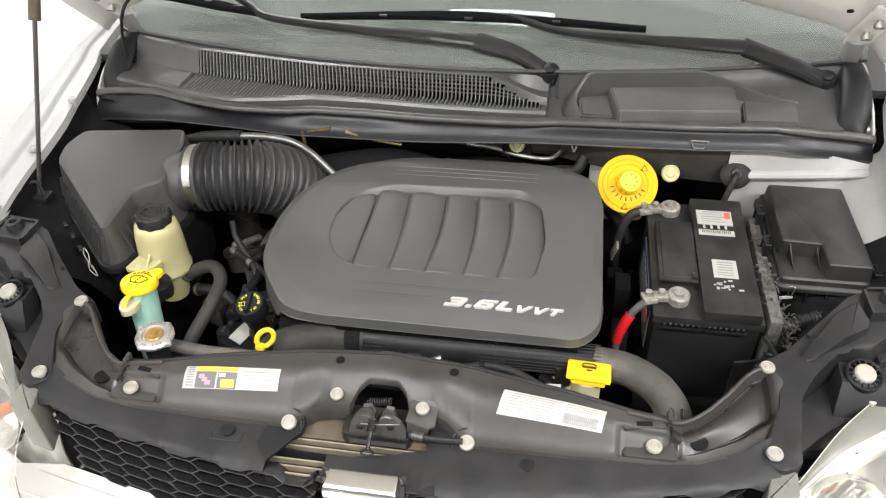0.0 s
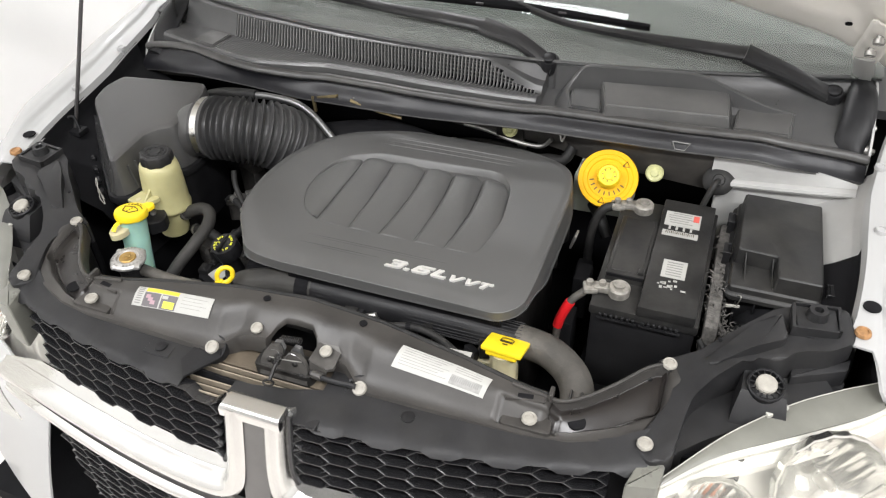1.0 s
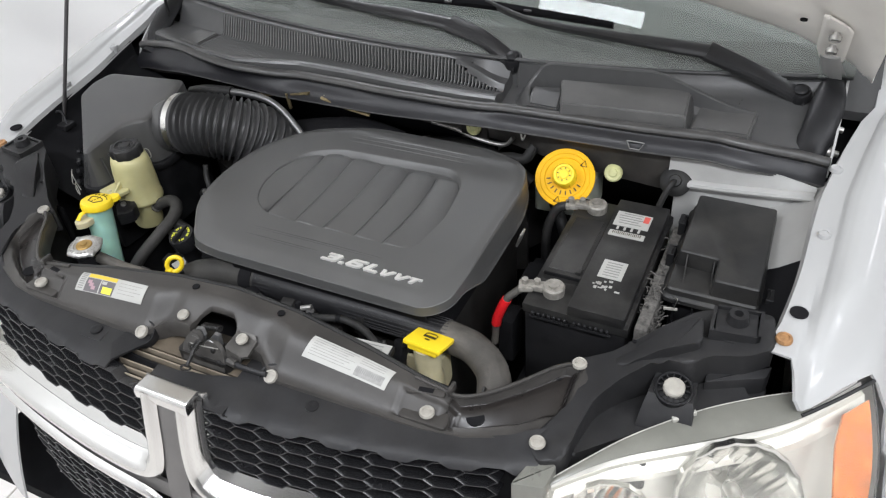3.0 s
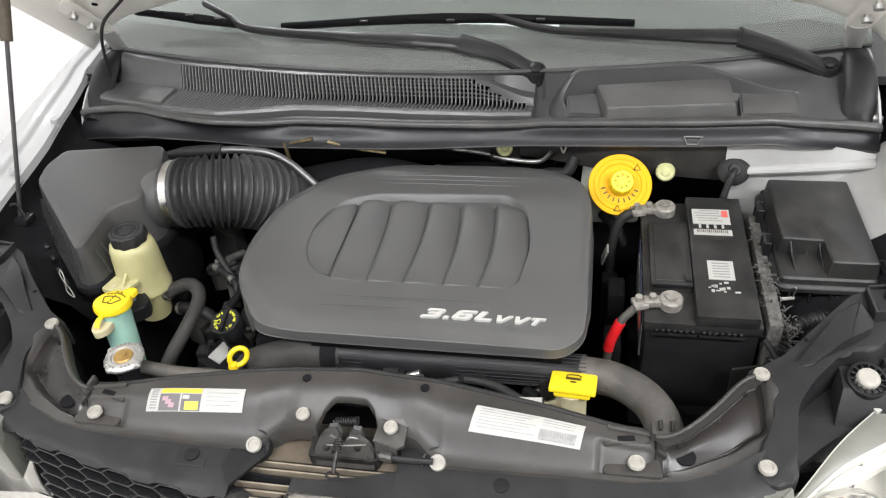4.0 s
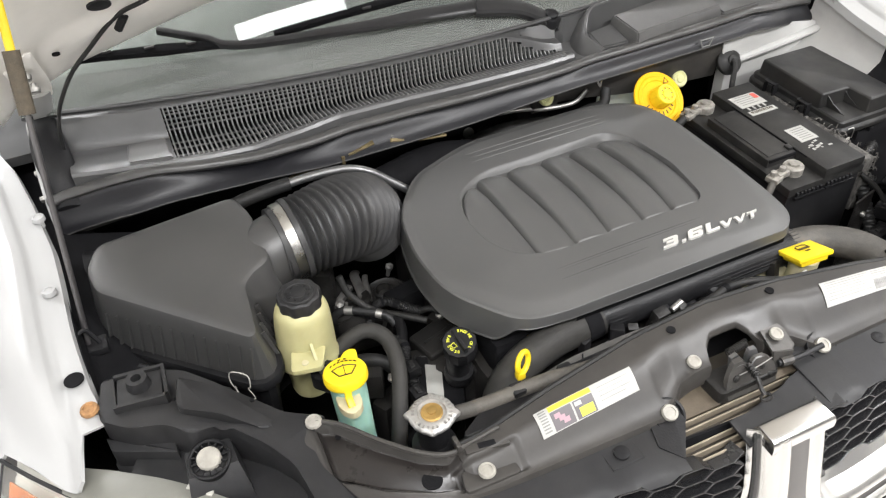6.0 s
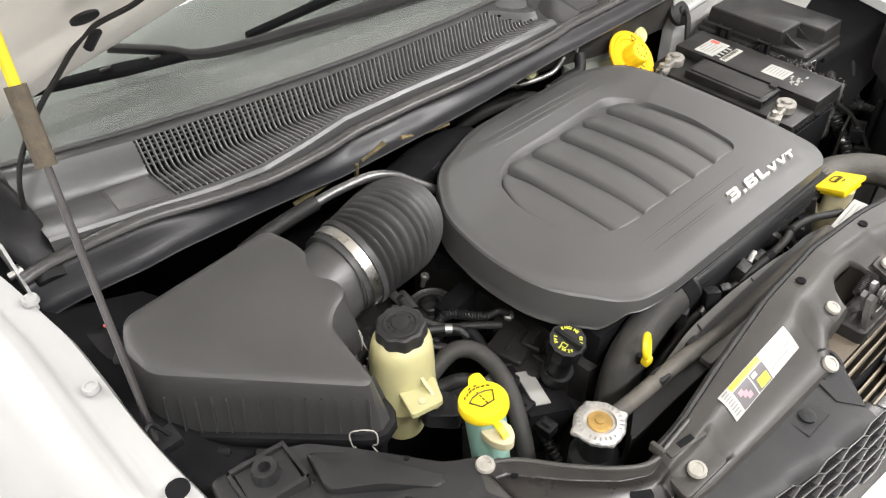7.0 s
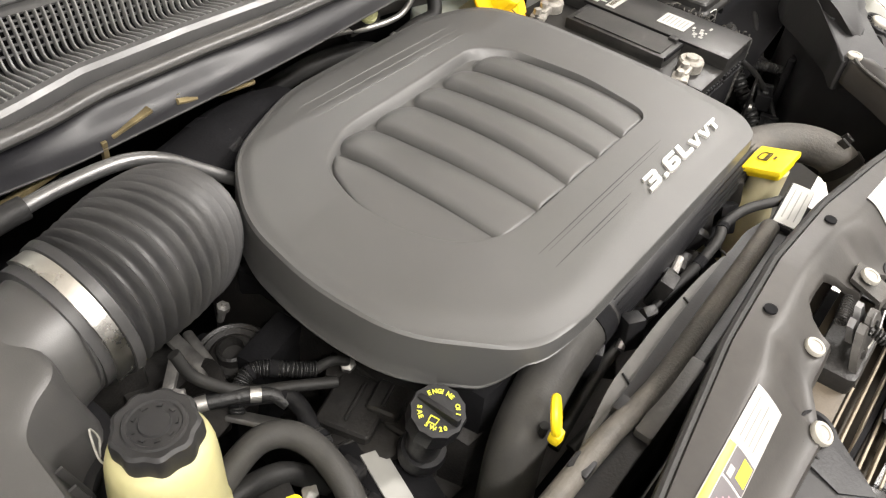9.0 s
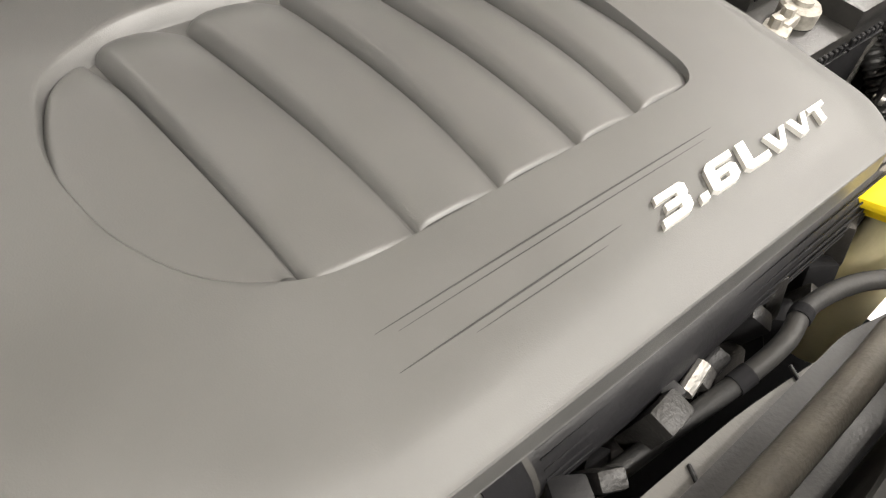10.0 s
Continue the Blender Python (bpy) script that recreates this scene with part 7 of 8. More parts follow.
    part("cable_ferrule", tube(bm_new(), [(0.050, -0.0805, 0.912), (0.066, -0.083, 0.9128)], 0.0065, 10, smooth=False), LATCH, e)


LATCH = material("latch_steel", (0.060, 0.057, 0.053), 0.42, metal=0.3, vary=0.3, scale=40, bump=0.1, dust=0.3, dust_color=(0.12, 0.11, 0.10))


hood_latch()


def sticker(name, label, corners, drawer):
    e = thing(name, corners[0], label, "sticker")
    a, b, c, d = [Vector(p) for p in corners]
    lift = (b - a).cross(d - a).normalized()
    if lift.z < 0:
        lift = -lift

    def at(u, v, h=0.0):
        x = (a * (1 - u) + b * u) * (1 - v) + (d * (1 - u) + c * u) * v
        # wrap down on the panel under it
        k = abs(x.x)
        span = interp(k, FRONT) - interp(k, REAR)
        vv = (x.y - interp(k, REAR)) / span
        return Vector((x.x, x.y, support_height(x.x, min(1, max(0, vv))) + 0.0012 + h))

    def patch(u0, u1, v0, v1, h, mat, nm, parent):
        return part(nm, sheet(bm_new(), lambda u, v: at(u0 + (u1 - u0) * u, v0 + (v1 - v0) * v, h), 8, 6, 0.0006), mat, parent)

    base = patch(0, 1, 0, 1, 0, LABEL, "paper", e)
    drawer(lambda u0, u1, v0, v1, mat, nm="print_bar", h=0.0005: patch(u0, u1, v0, v1, h, mat, nm, base))


def yellow_sticker(put):
    put(0.13, 0.56, 0.04, 0.26, LABEL_YELLOW, "yellow_band")
    put(0.13, 0.34, 0.30, 0.98, LABEL_DARK, "dark_block")
    put(0.36, 0.56, 0.30, 0.98, LABEL_DARK, "dark_block")
    put(0.40, 0.54, 0.62, 0.94, MARK_YELLOW, "yellow_mark", 0.0009)
    for k in range(3):
        put(0.16 + 0.035 * k, 0.22 + 0.035 * k, 0.42 + 0.13 * k, 0.60 + 0.13 * k, LABEL_PINK, "red_mark", 0.0009)
    put(0.37, 0.44, 0.36, 0.52, LABEL, "white_mark", 0.0009)
    for k in range(4):
        put(0.62, 0.94 - 0.06 * (k % 2), 0.22 + 0.17 * k, 0.245 + 0.17 * k, LABEL_FAINT)
    for k in range(8):
        put(0.03, 0.10, 0.08 + 0.11 * k, 0.13 + 0.11 * k, LABEL_GREY)


def white_sticker(put):
    for k in range(7):
        put(0.05, 0.58 - 0.05 * (k % 3), 0.10 + 0.115 * k, 0.125 + 0.115 * k, LABEL_FAINT)
    for k in range(3):
        put(0.63, 0.92, 0.12 + 0.12 * k, 0.145 + 0.12 * k, LABEL_FAINT)
    put(0.62, 0.95, 0.52, 0.92, LABEL_FAINT, "barcode")
    for k in range(14):
        put(0.64 + 0.021 * k, 0.65 + 0.021 * k, 0.58, 0.78, LABEL_GREY, "barcode_bar", 0.0009)


LABEL_FAINT = material("label_faint_print", (0.25, 0.247, 0.235), 0.5, vary=0.25, scale=90, bump=0)
LABEL_DARK = material("label_dark", (0.11, 0.10, 0.105), 0.5, vary=0.1, bump=0)
LABEL_PINK = material("label_pink", (0.34, 0.22, 0.25), 0.5, vary=0.1, bump=0)
sticker("caution_label", "white and yellow caution label on the radiator support", [(-0.287, -0.025, 0.94), (-0.147, -0.020, 0.94), (-0.147, -0.046, 0.93), (-0.287, -0.053, 0.93)], yellow_sticker)
sticker("emission_label", "white printed information label on the radiator support", [(0.166, -0.014, 0.94), (0.303, -0.024, 0.935), (0.297, -0.051, 0.92), (0.158, -0.044, 0.93)], white_sticker)


# ---- side brackets ----
def side_bracket(s):
    e = thing("headlamp_bracket", (s * 0.62, 0.13, 0.88), "grey-black plastic headlight mounting bracket", "bracket", "headlight brackets")
    bm = bm_new()
    poly = [(0.506, 0.106), (0.553, 0.130), (0.615, 0.188), (0.660, 0.238), (0.712, 0.262), (0.759, 0.268), (0.768, 0.202), (0.735, 0.172), (0.692, 0.158), (0.668, 0.132), (0.628, 0.126),
            (0.588, 0.086), (0.565, 0.050), (0.556, -0.010), (0.555, -0.050), (0.525, -0.068), (0.500, -0.040), (0.535, 0.030), (0.545, 0.085)]
    top = lambda x, y: 0.913 + 0.028 * smooth((abs(x) - 0.54) / 0.10) - 0.010 * smooth((0.02 - y) / 0.06)
    prism(bm, rounded([(s * x, y) for x, y in poly], 0.012, 3), 0.868, 0.92, 0.005, 2, top=top)
    part("arm", bm, GREY_PL, e, angle=40)
    # raised spine along the arm and a lower ledge before the socket plate
    spine = rounded([(s * x, y) for x, y in ((0.566, 0.112), (0.584, 0.104), (0.632, 0.142), (0.676, 0.172), (0.668, 0.226), (0.630, 0.190), (0.600, 0.150))], 0.010, 3)
    part("spine", prism(bm_new(), spine, 0.92, 0.94, 0.004, 2, top=lambda x, y: top(x, y) + 0.006), GREY_PL, e, angle=40)
    part("ledge", prism(bm_new(), rounded([(s * x, y) for x, y in ((0.690, 0.140), (0.765, 0.178), (0.770, 0.205), (0.735, 0.180), (0.690, 0.166))], 0.004, 2), 0.868, 0.905, 0.003), GREY_PL, e)
    part("ledge", prism(bm_new(), rounded([(s * x, y) for x, y in ((0.690, 0.072), (0.728, 0.098), (0.730, 0.135), (0.694, 0.118))], 0.006, 2), 0.860, 0.884, 0.004), GREY_PL, e)
    # drop leg below the round mount
    t = bm_new()
    loft(t, [[Vector((s * (0.655 + x * k), 0.098 + y * k - d, z)) for x, y in ((-0.032, -0.012), (0.032, -0.012), (0.030, 0.03), (-0.030, 0.03))] for k, d, z in ((1.18, 0.030, 0.858), (1.15, 0.026, 0.874), (1.08, 0.016, 0.891), (1.0, 0.008, 0.905), (0.92, 0.0, 0.915))])
    part("leg", t, GREY_PL, e)
    c = (s * 0.656, 0.102, 0.915)
    m = facing(c, (s * 0.05, -0.25, 1))
    bm = lathe(bm_new(), [(0.0255, -0.012), (0.0255, 0.006), (0.0235, 0.008), (0.0215, 0.006), (0.0205, -0.002), (0.0005, -0.002)], m, 32)
    ring = part("mount_ring", bm, BLACK, e, "ribbed round mount")
    for k in range(14):
        a = 2 * math.pi * k / 14
        part("ring_rib", box(bm_new(), m @ Vector((0.018 * math.cos(a), 0.018 * math.sin(a), 0.002)), (0.008, 0.0018, 0.008), m.to_3x3().to_4x4() @ Matrix.Rotation(a, 4, "Z")), BLACK, ring)
    bm = lathe(bm_new(), [(0.0145, -0.004), (0.0145, 0.009), (0.013, 0.011), (0.0005, 0.012)], m, 24)
    part("push_pin", bm, PIN, e, "pale flat push pin")
    # socket block near the fender
    bm = box(bm_new(), (s * 0.712, 0.225, 0.945), (0.056, 0.044, 0.008), Matrix.Rotation(s * 0.12, 4, "Z"), 0.002)
    part("socket_plate", bm, GREY_PL, e)
    bm = lathe(bm_new(), [(0.016, 0.945), (0.014, 0.958), (0.013, 0.963), (0.0065, 0.963), (0.006, 0.952), (0.0005, 0.952)], pose(s * 0.712, 0.228, 0), 22)
    part("socket", bm, GREY_PL, e)
    corners = [(0.680, 0.247), (0.742, 0.254), (0.744, 0.203), (0.682, 0.196)]
    for (x0, y0), (x1, y1) in zip(corners, corners[1:] + corners[:1]):
        a, b = Vector((s * x0, y0, 0.944)), Vector((s * x1, y1, 0.944))
        part("frame_rib", loft(bm_new(), [[q + Vector((dx, dy, dz)) for dx, dy, dz in ((-0.0022, -0.0022, -0.01), (0.0022, 0.0022, -0.01), (0.0022, 0.0022, 0.008), (-0.0022, -0.0022, 0.008))] for q in (a, b)]), GREY_PL, e)
    part("web", box(bm_new(), (s * 0.715, 0.196, 0.915), (0.07, 0.004, 0.045), Matrix.Rotation(-s * 0.1, 4, "Z")), GREY_PL, e)
    part("web", box(bm_new(), (s * 0.70, 0.196, 0.915), (0.062, 0.004, 0.008), Matrix.Rotation(-s * 0.1, 4, "Z") @ Matrix.Rotation(s * 0.6, 4, "Y")), GREY_PL, e)
    part("hole", lathe(bm_new(), [(0.0005, 0), (0.003, 0), (0.003, 0.0015), (0.0005, 0.0015)], pose(s * 0.588, 0.155, 0.9302), 10), BLACK_DEEP, e)
    # outer end pin of the grille shroud
    place("push_pin", PIN_ME, pose(s * 0.517, -0.045, 0.9105), e)


side_bracket(1)
side_bracket(-1)


# ---- grille shroud, condenser and grille ----
def front_y(x, z):
    """The plan and lean of the grille's face."""
    return -0.150 + 0.30 * x * x - 0.28 * (0.905 - z) + 0.25 * (0.905 - z) ** 2


def shroud():
    e = thing("grille_shroud", (0, -0.09, 0.88), "flat black plastic shroud between support and grille", "shroud")

    def edge(x):
        return front_y(x, 0.888) - 0.0015 - 0.003 * tab(x)

    def tab(x):
        # solid half hexagons hang over the lattice's first row
        k = abs(((abs(x) - 0.0206) / 0.0412) % 2 - 1)
        return min(1.0, max(0.0, (k - 0.30) / 0.36))

    for s in (-1, 1):
        def f(u, v):
            a = (0.140 if s < 0 else 0.072) + ((0.525) - (0.140 if s < 0 else 0.072)) * u
            x = s * a
            y0 = interp(a, FRONT) + 0.004
            y1 = edge(x)
            y = y0 + (y1 - y0) * v
            z = 0.899 - 0.006 * v - (0.003 + 0.006 * tab(x)) * v ** 8 + 0.006 * smooth((a - 0.45) / 0.06) * (1 - v)
            return Vector((x, y, z))

        p = part("wing", sheet(bm_new(), f, 260, 14, 0.003), GREY_PL, e, angle=30)
        part("notch_plate", box(bm_new(), (s * 0.205, -0.099, 0.8965), (0.045, 0.030, 0.003), bev=0.001, seg=1), GREY_PL, p)
        part("stud", lathe(bm_new(), [(0.010, 0.896), (0.010, 0.901), (0.006, 0.902), (0.0005, 0.901)], pose(s * 0.205, -0.098, 0), 16), BLACK, p)
    # dark foot that reaches to the pin beside the condenser
    foot = loft(bm_new(), [[Vector((x, y, z + d)) for x, y, z in ((-0.106, -0.090, 0.895), (-0.112, -0.066, 0.899), (-0.150, -0.070, 0.899), (-0.160, -0.110, 0.894), (-0.140, -0.136, 0.891))] for d in (0.0, 0.004)])
    bmesh.ops.recalc_face_normals(foot, faces=foot.faces[:])
    part("corner_foot", foot, BLACK, e, "black folded corner foot")
    # centre lip behind the post

    def g(u, v):
        x = -0.060 + 0.150 * u
        y1 = edge(x)
        return Vector((x, y1 + (0.038 + 0.028 * u) * (1 - v), 0.893 - 0.003 * v))

    part("centre_lip", sheet(bm_new(), g, 30, 4, 0.004), GREY_PL, e, angle=50)


shroud()


def condenser():
    e = thing("condenser", (0, -0.05, 0.70), "dusty brown condenser tubes and fins behind the grille", "condenser")
    # Core and tray carry the shade between the fins as dark brown.
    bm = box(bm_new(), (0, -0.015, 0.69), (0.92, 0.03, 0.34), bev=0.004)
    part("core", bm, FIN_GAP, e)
    for k in range(6):
        bm = box(bm_new(), (-0.040, -0.088 - 0.0102 * k, 0.879 - 0.0012 * k), (0.208, 0.0024, 0.012), bev=0.0006, seg=1)
        part("fin_bar", bm, FINS, e)
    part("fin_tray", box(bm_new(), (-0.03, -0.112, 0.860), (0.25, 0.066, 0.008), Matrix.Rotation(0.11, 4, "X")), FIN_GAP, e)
    part("top_plate", box(bm_new(), (-0.02, -0.062, 0.884), (0.28, 0.046, 0.004), bev=0.001), FIN_PLATE, e, "dusty brown flat plate")


FIN_PLATE = material("dusty_brown_plate", (0.085, 0.068, 0.048), 0.55, vary=0.3, scale=25, bump=0.2, dust=0.4, dust_color=(0.16, 0.13, 0.095))


condenser()


def hex_lattice(x0, x1, z_top, z_low, clip):
    """Flat-topped hexagon openings as joined bars on the grille's face."""
    bm = bm_new()
    P, S, F, H = 0.0412, 0.0142, 0.027, 0.0198
    nrm = Vector((0, -0.96, 0.26))

    def bar(p, q):
        if not (clip(*p) and clip(*q)):
            return
        a, b = Vector((p[0], front_y(*p), p[1])), Vector((q[0], front_y(*q), q[1]))
        d = (b - a).normalized()
        side = d.cross(nrm).normalized()
        a, b = a - d * 0.0008, b + d * 0.0008
        loft(bm, [[e_ + side * sx * wd + nrm * dy for sx, wd, dy in ((-1, 0.0011, 0.0022), (-1, 0.0005, 0.0032), (1, 0.0005, 0.0032), (1, 0.0011, 0.0022), (1, 0.0016, -0.020), (-1, 0.0016, -0.020))] for e_ in (a, b)])

    for c in range(int((x1 - x0) / P) + 2):
        x = x0 + c * P
        shift = H / 2 if c % 2 else 0.0
        for r in range(int((z_top - z_low) / H) + 3):
            z = z_top - r * H - shift
            tl, tr = (x - F / 2, z), (x + F / 2, z)
            bar(tl, tr)
            bar(tr, (x + F / 2 + S, z - H / 2))
            bar(tr, (x + F / 2 + S, z + H / 2))
    return bm


LATTICE = material("gloss_black_lattice", (0.010, 0.010, 0.011), 0.24, vary=0.15, bump=0.03, dust=0.08, dust_color=(0.07, 0.066, 0.062), spec=0.9)


def grille():
    e = thing("grille", (0, -0.17, 0.60), "black honeycomb grille with chrome-edged cross frame", "grille")
    for s in (-1, 1):
        def clip_up(x, z):
            a = s * x
            return 0.043 < a < 0.50 - 0.30 * (0.905 - z) and 0.787 < z < 0.8885

        def clip_low(x, z):
            a = s * x
            return 0.045 < a < 0.52 - 0.6 * (0.67 - z) and 0.50 < z < 0.672

        x0 = -0.55 if s < 0 else 0.0
        part("lattice", hex_lattice(x0, x0 + 0.55, 0.8880, 0.76, clip_up), LATTICE, e, "black honeycomb lattice")
        part("lattice", hex_lattice(x0, x0 + 0.55, 0.672, 0.50, clip_low), LATTICE, e, "black honeycomb lattice")
        # chrome borders of the four openings
        up = [(0.032, 0.910), (0.032, 0.86), (0.033, 0.81), (0.040, 0.772), (0.062, 0.752), (0.11, 0.746), (0.20, 0.746), (0.32, 0.746), (0.44, 0.738), (0.54, 0.722), (0.61, 0.702)]
        rim = [(0.054, 0.905), (0.054, 0.86), (0.056, 0.82), (0.062, 0.795), (0.080, 0.780), (0.12, 0.777), (0.20, 0.779), (0.32, 0.780), (0.42, 0.775), (0.48, 0.768), (0.505, 0.76)]

        def band(u, v, pts=up, w=0.030):
            k = u * (len(pts) - 1)
            sp = spline([(a, 0, z) for a, z in pts], 8)
            kk = u * (len(sp) - 1)
            i = min(int(kk), len(sp) - 2)
            q = sp[i].lerp(sp[i + 1], kk - i)
            t = (sp[i + 1] - sp[i]).normalized()
            nn = Vector((-t.z, 0, t.x)) * 1.0
            off = (v - 0.5) * w
            a, z = q.x + nn.x * off, q.z + nn.z * off
            lift = 0.020 * math.sin(math.pi * min(1, max(0, 0.08 + 0.84 * v))) ** 0.6 + (0.010 if v < 0.9 else 0)
            return Vector((s * a, front_y(a, z) - lift + 0.008 * v, z))

        part("chrome_frame", sheet(bm_new(), lambda u, v: band(u, v), 70, 10, 0.004), CHROME_SATIN, e, "bright silver frame", angle=60)

        rim_pts = spline([(a, 0, z) for a, z in rim], 8)
        edge = [(s * (q.x - 0.004), front_y(q.x, q.z) - 0.003, q.z) for q in rim_pts[:28]]
        part("lattice_edge", tube(bm_new(), edge, 0.0052, 8, 1), LATTICE, e, "black frame beside the centre post")

        def inner(u, v):
            p = band(u, 1.0)
            k = u * (len(rim_pts) - 1)
            i = min(int(k), len(rim_pts) - 2)
            q = rim_pts[i].lerp(rim_pts[i + 1], k - i)
            w = Vector((s * q.x, front_y(q.x, q.z) + 0.010, q.z))
            return p.lerp(w, v)

        part("inner_border", sheet(bm_new(), inner, 60, 4, 0.003), CHROME_SATIN, e, "pale silver inner border", angle=60)
        low = [(0.60, 0.672), (0.54, 0.684), (0.44, 0.696), (0.32, 0.700), (0.20, 0.700), (0.09, 0.700), (0.050, 0.692), (0.034, 0.668), (0.032, 0.59), (0.036, 0.50)]
        part("chrome_frame", sheet(bm_new(), lambda u, v: band(u, v, low, 0.020), 70, 8, 0.004), CHROME_SATIN, e, "bright silver frame", angle=60)

    # Added black sheet behind the lattice, darkens its openings in place of shade.
    def guide(u, v):
        x, z = -0.53 + 1.06 * u, 0.885 - 0.40 * v
        return Vector((x, front_y(x, z) + 0.045 + 0.03 * v, z))

    part("dark_backing", sheet(bm_new(), guide, 24, 8, 0.004), BLACK_DEEP, e, "added black backing that darkens the lattice openings", angle=60)

    def cross(u, v):
        z = 0.902 - 0.43 * u
        x = -0.022 + 0.044 * v
        return Vector((x, front_y(x, z) - 0.018 - 0.003 * math.sin(math.pi * v), z))

    part("cross_post", sheet(bm_new(), cross, 20, 6, 0.006), CROSS_GREY, e, "dark grey centre post", angle=60)

    def bar(u, v):
        x = -0.56 + 1.12 * u
        z = 0.732 - 0.030 * v - 0.20 * max(0, abs(x) - 0.3) ** 1.6
        return Vector((x, front_y(x, z) - 0.010, z))

    part("cross_bar", sheet(bm_new(), bar, 40, 4, 0.006), CROSS_GREY, e, "dark grey cross bar", angle=60)

    # bright cap on the top of the post
    t = bm_new()
    loft(t, [[Vector((x * k, y, z)) for x, y in ((-0.048, -0.178 - o), (0.048, -0.178 - o), (0.047, -0.142 + o), (-0.047, -0.142 + o))] for k, o, z in ((1.0, 0, 0.895), (1.0, 0, 0.906), (0.99, -0.002, 0.911), (0.96, -0.005, 0.914), (0.90, -0.010, 0.915))])
    part("post_cap", t, CHROME_SATIN, e, "bright silver post cap")
    # white bumper skin around the grille
    for s in (-1, 1):
        def skin(u, v):
            z = 0.80 - 0.42 * v
            a = 0.52 + 0.42 * u
            y = front_y(0.52, z) + 0.01 + 0.55 * (a - 0.52) ** 1.2 - 0.05 * v
            return Vector((s * (a + 0.02 * v), y - 0.02, z - 0.14 * (1 - u) * (1 - v) + 0.0))

        bm = sheet(bm_new(), skin, 20, 14, 0.004)
        tagged(part("bumper_corner", bm, WHITE_PAINT, None, angle=60), "white painted bumper corner below the headlight", "bumper", "bumper corners")
        bm = prism(bm_new(), rounded([(s * 0.502, -0.105), (s * 0.545, -0.095), (s * 0.548, -0.055), (s * 0.515, -0.06)], 0.006, 3), 0.80, 0.895, 0.004)
        tagged(part("grille_end_cap", bm, LENS_EDGE), "pale plastic end cap beside the headlight", "end cap", "grille end caps")


grille()


# ---- hoses and cables ----
def run(name, label, category, pts, r, mat, seg=12, **kw):
    e = thing(name, pts[0], label, category)
    path = spline(pts, 8)
    if "corrugated" in label:
        part("conduit", tube(bm_new(), pts, r, seg, 26, radius=lambda k: 1 + 0.10 * (1 if math.sin(k * 300) > 0 else -1)), mat, e)
    else:
        part("sleeve", tube(bm_new(), pts, r, seg, 8, **kw), mat, e)
    if "loom" in name:
        for k in (0.2, 0.45, 0.7):
            i = int(k * (len(path) - 3))
            part("tape_wrap", tube(bm_new(), [path[i], path[i + 1], path[i + 2]], r * 1.14, seg, smooth=False), BLACK_DEEP, e)
    elif "hose" in name:
        part("clamp", tube(bm_new(), [path[1], path[2]], r * 1.12, seg, smooth=False), DULL, e, "spring steel clamp")
    return e


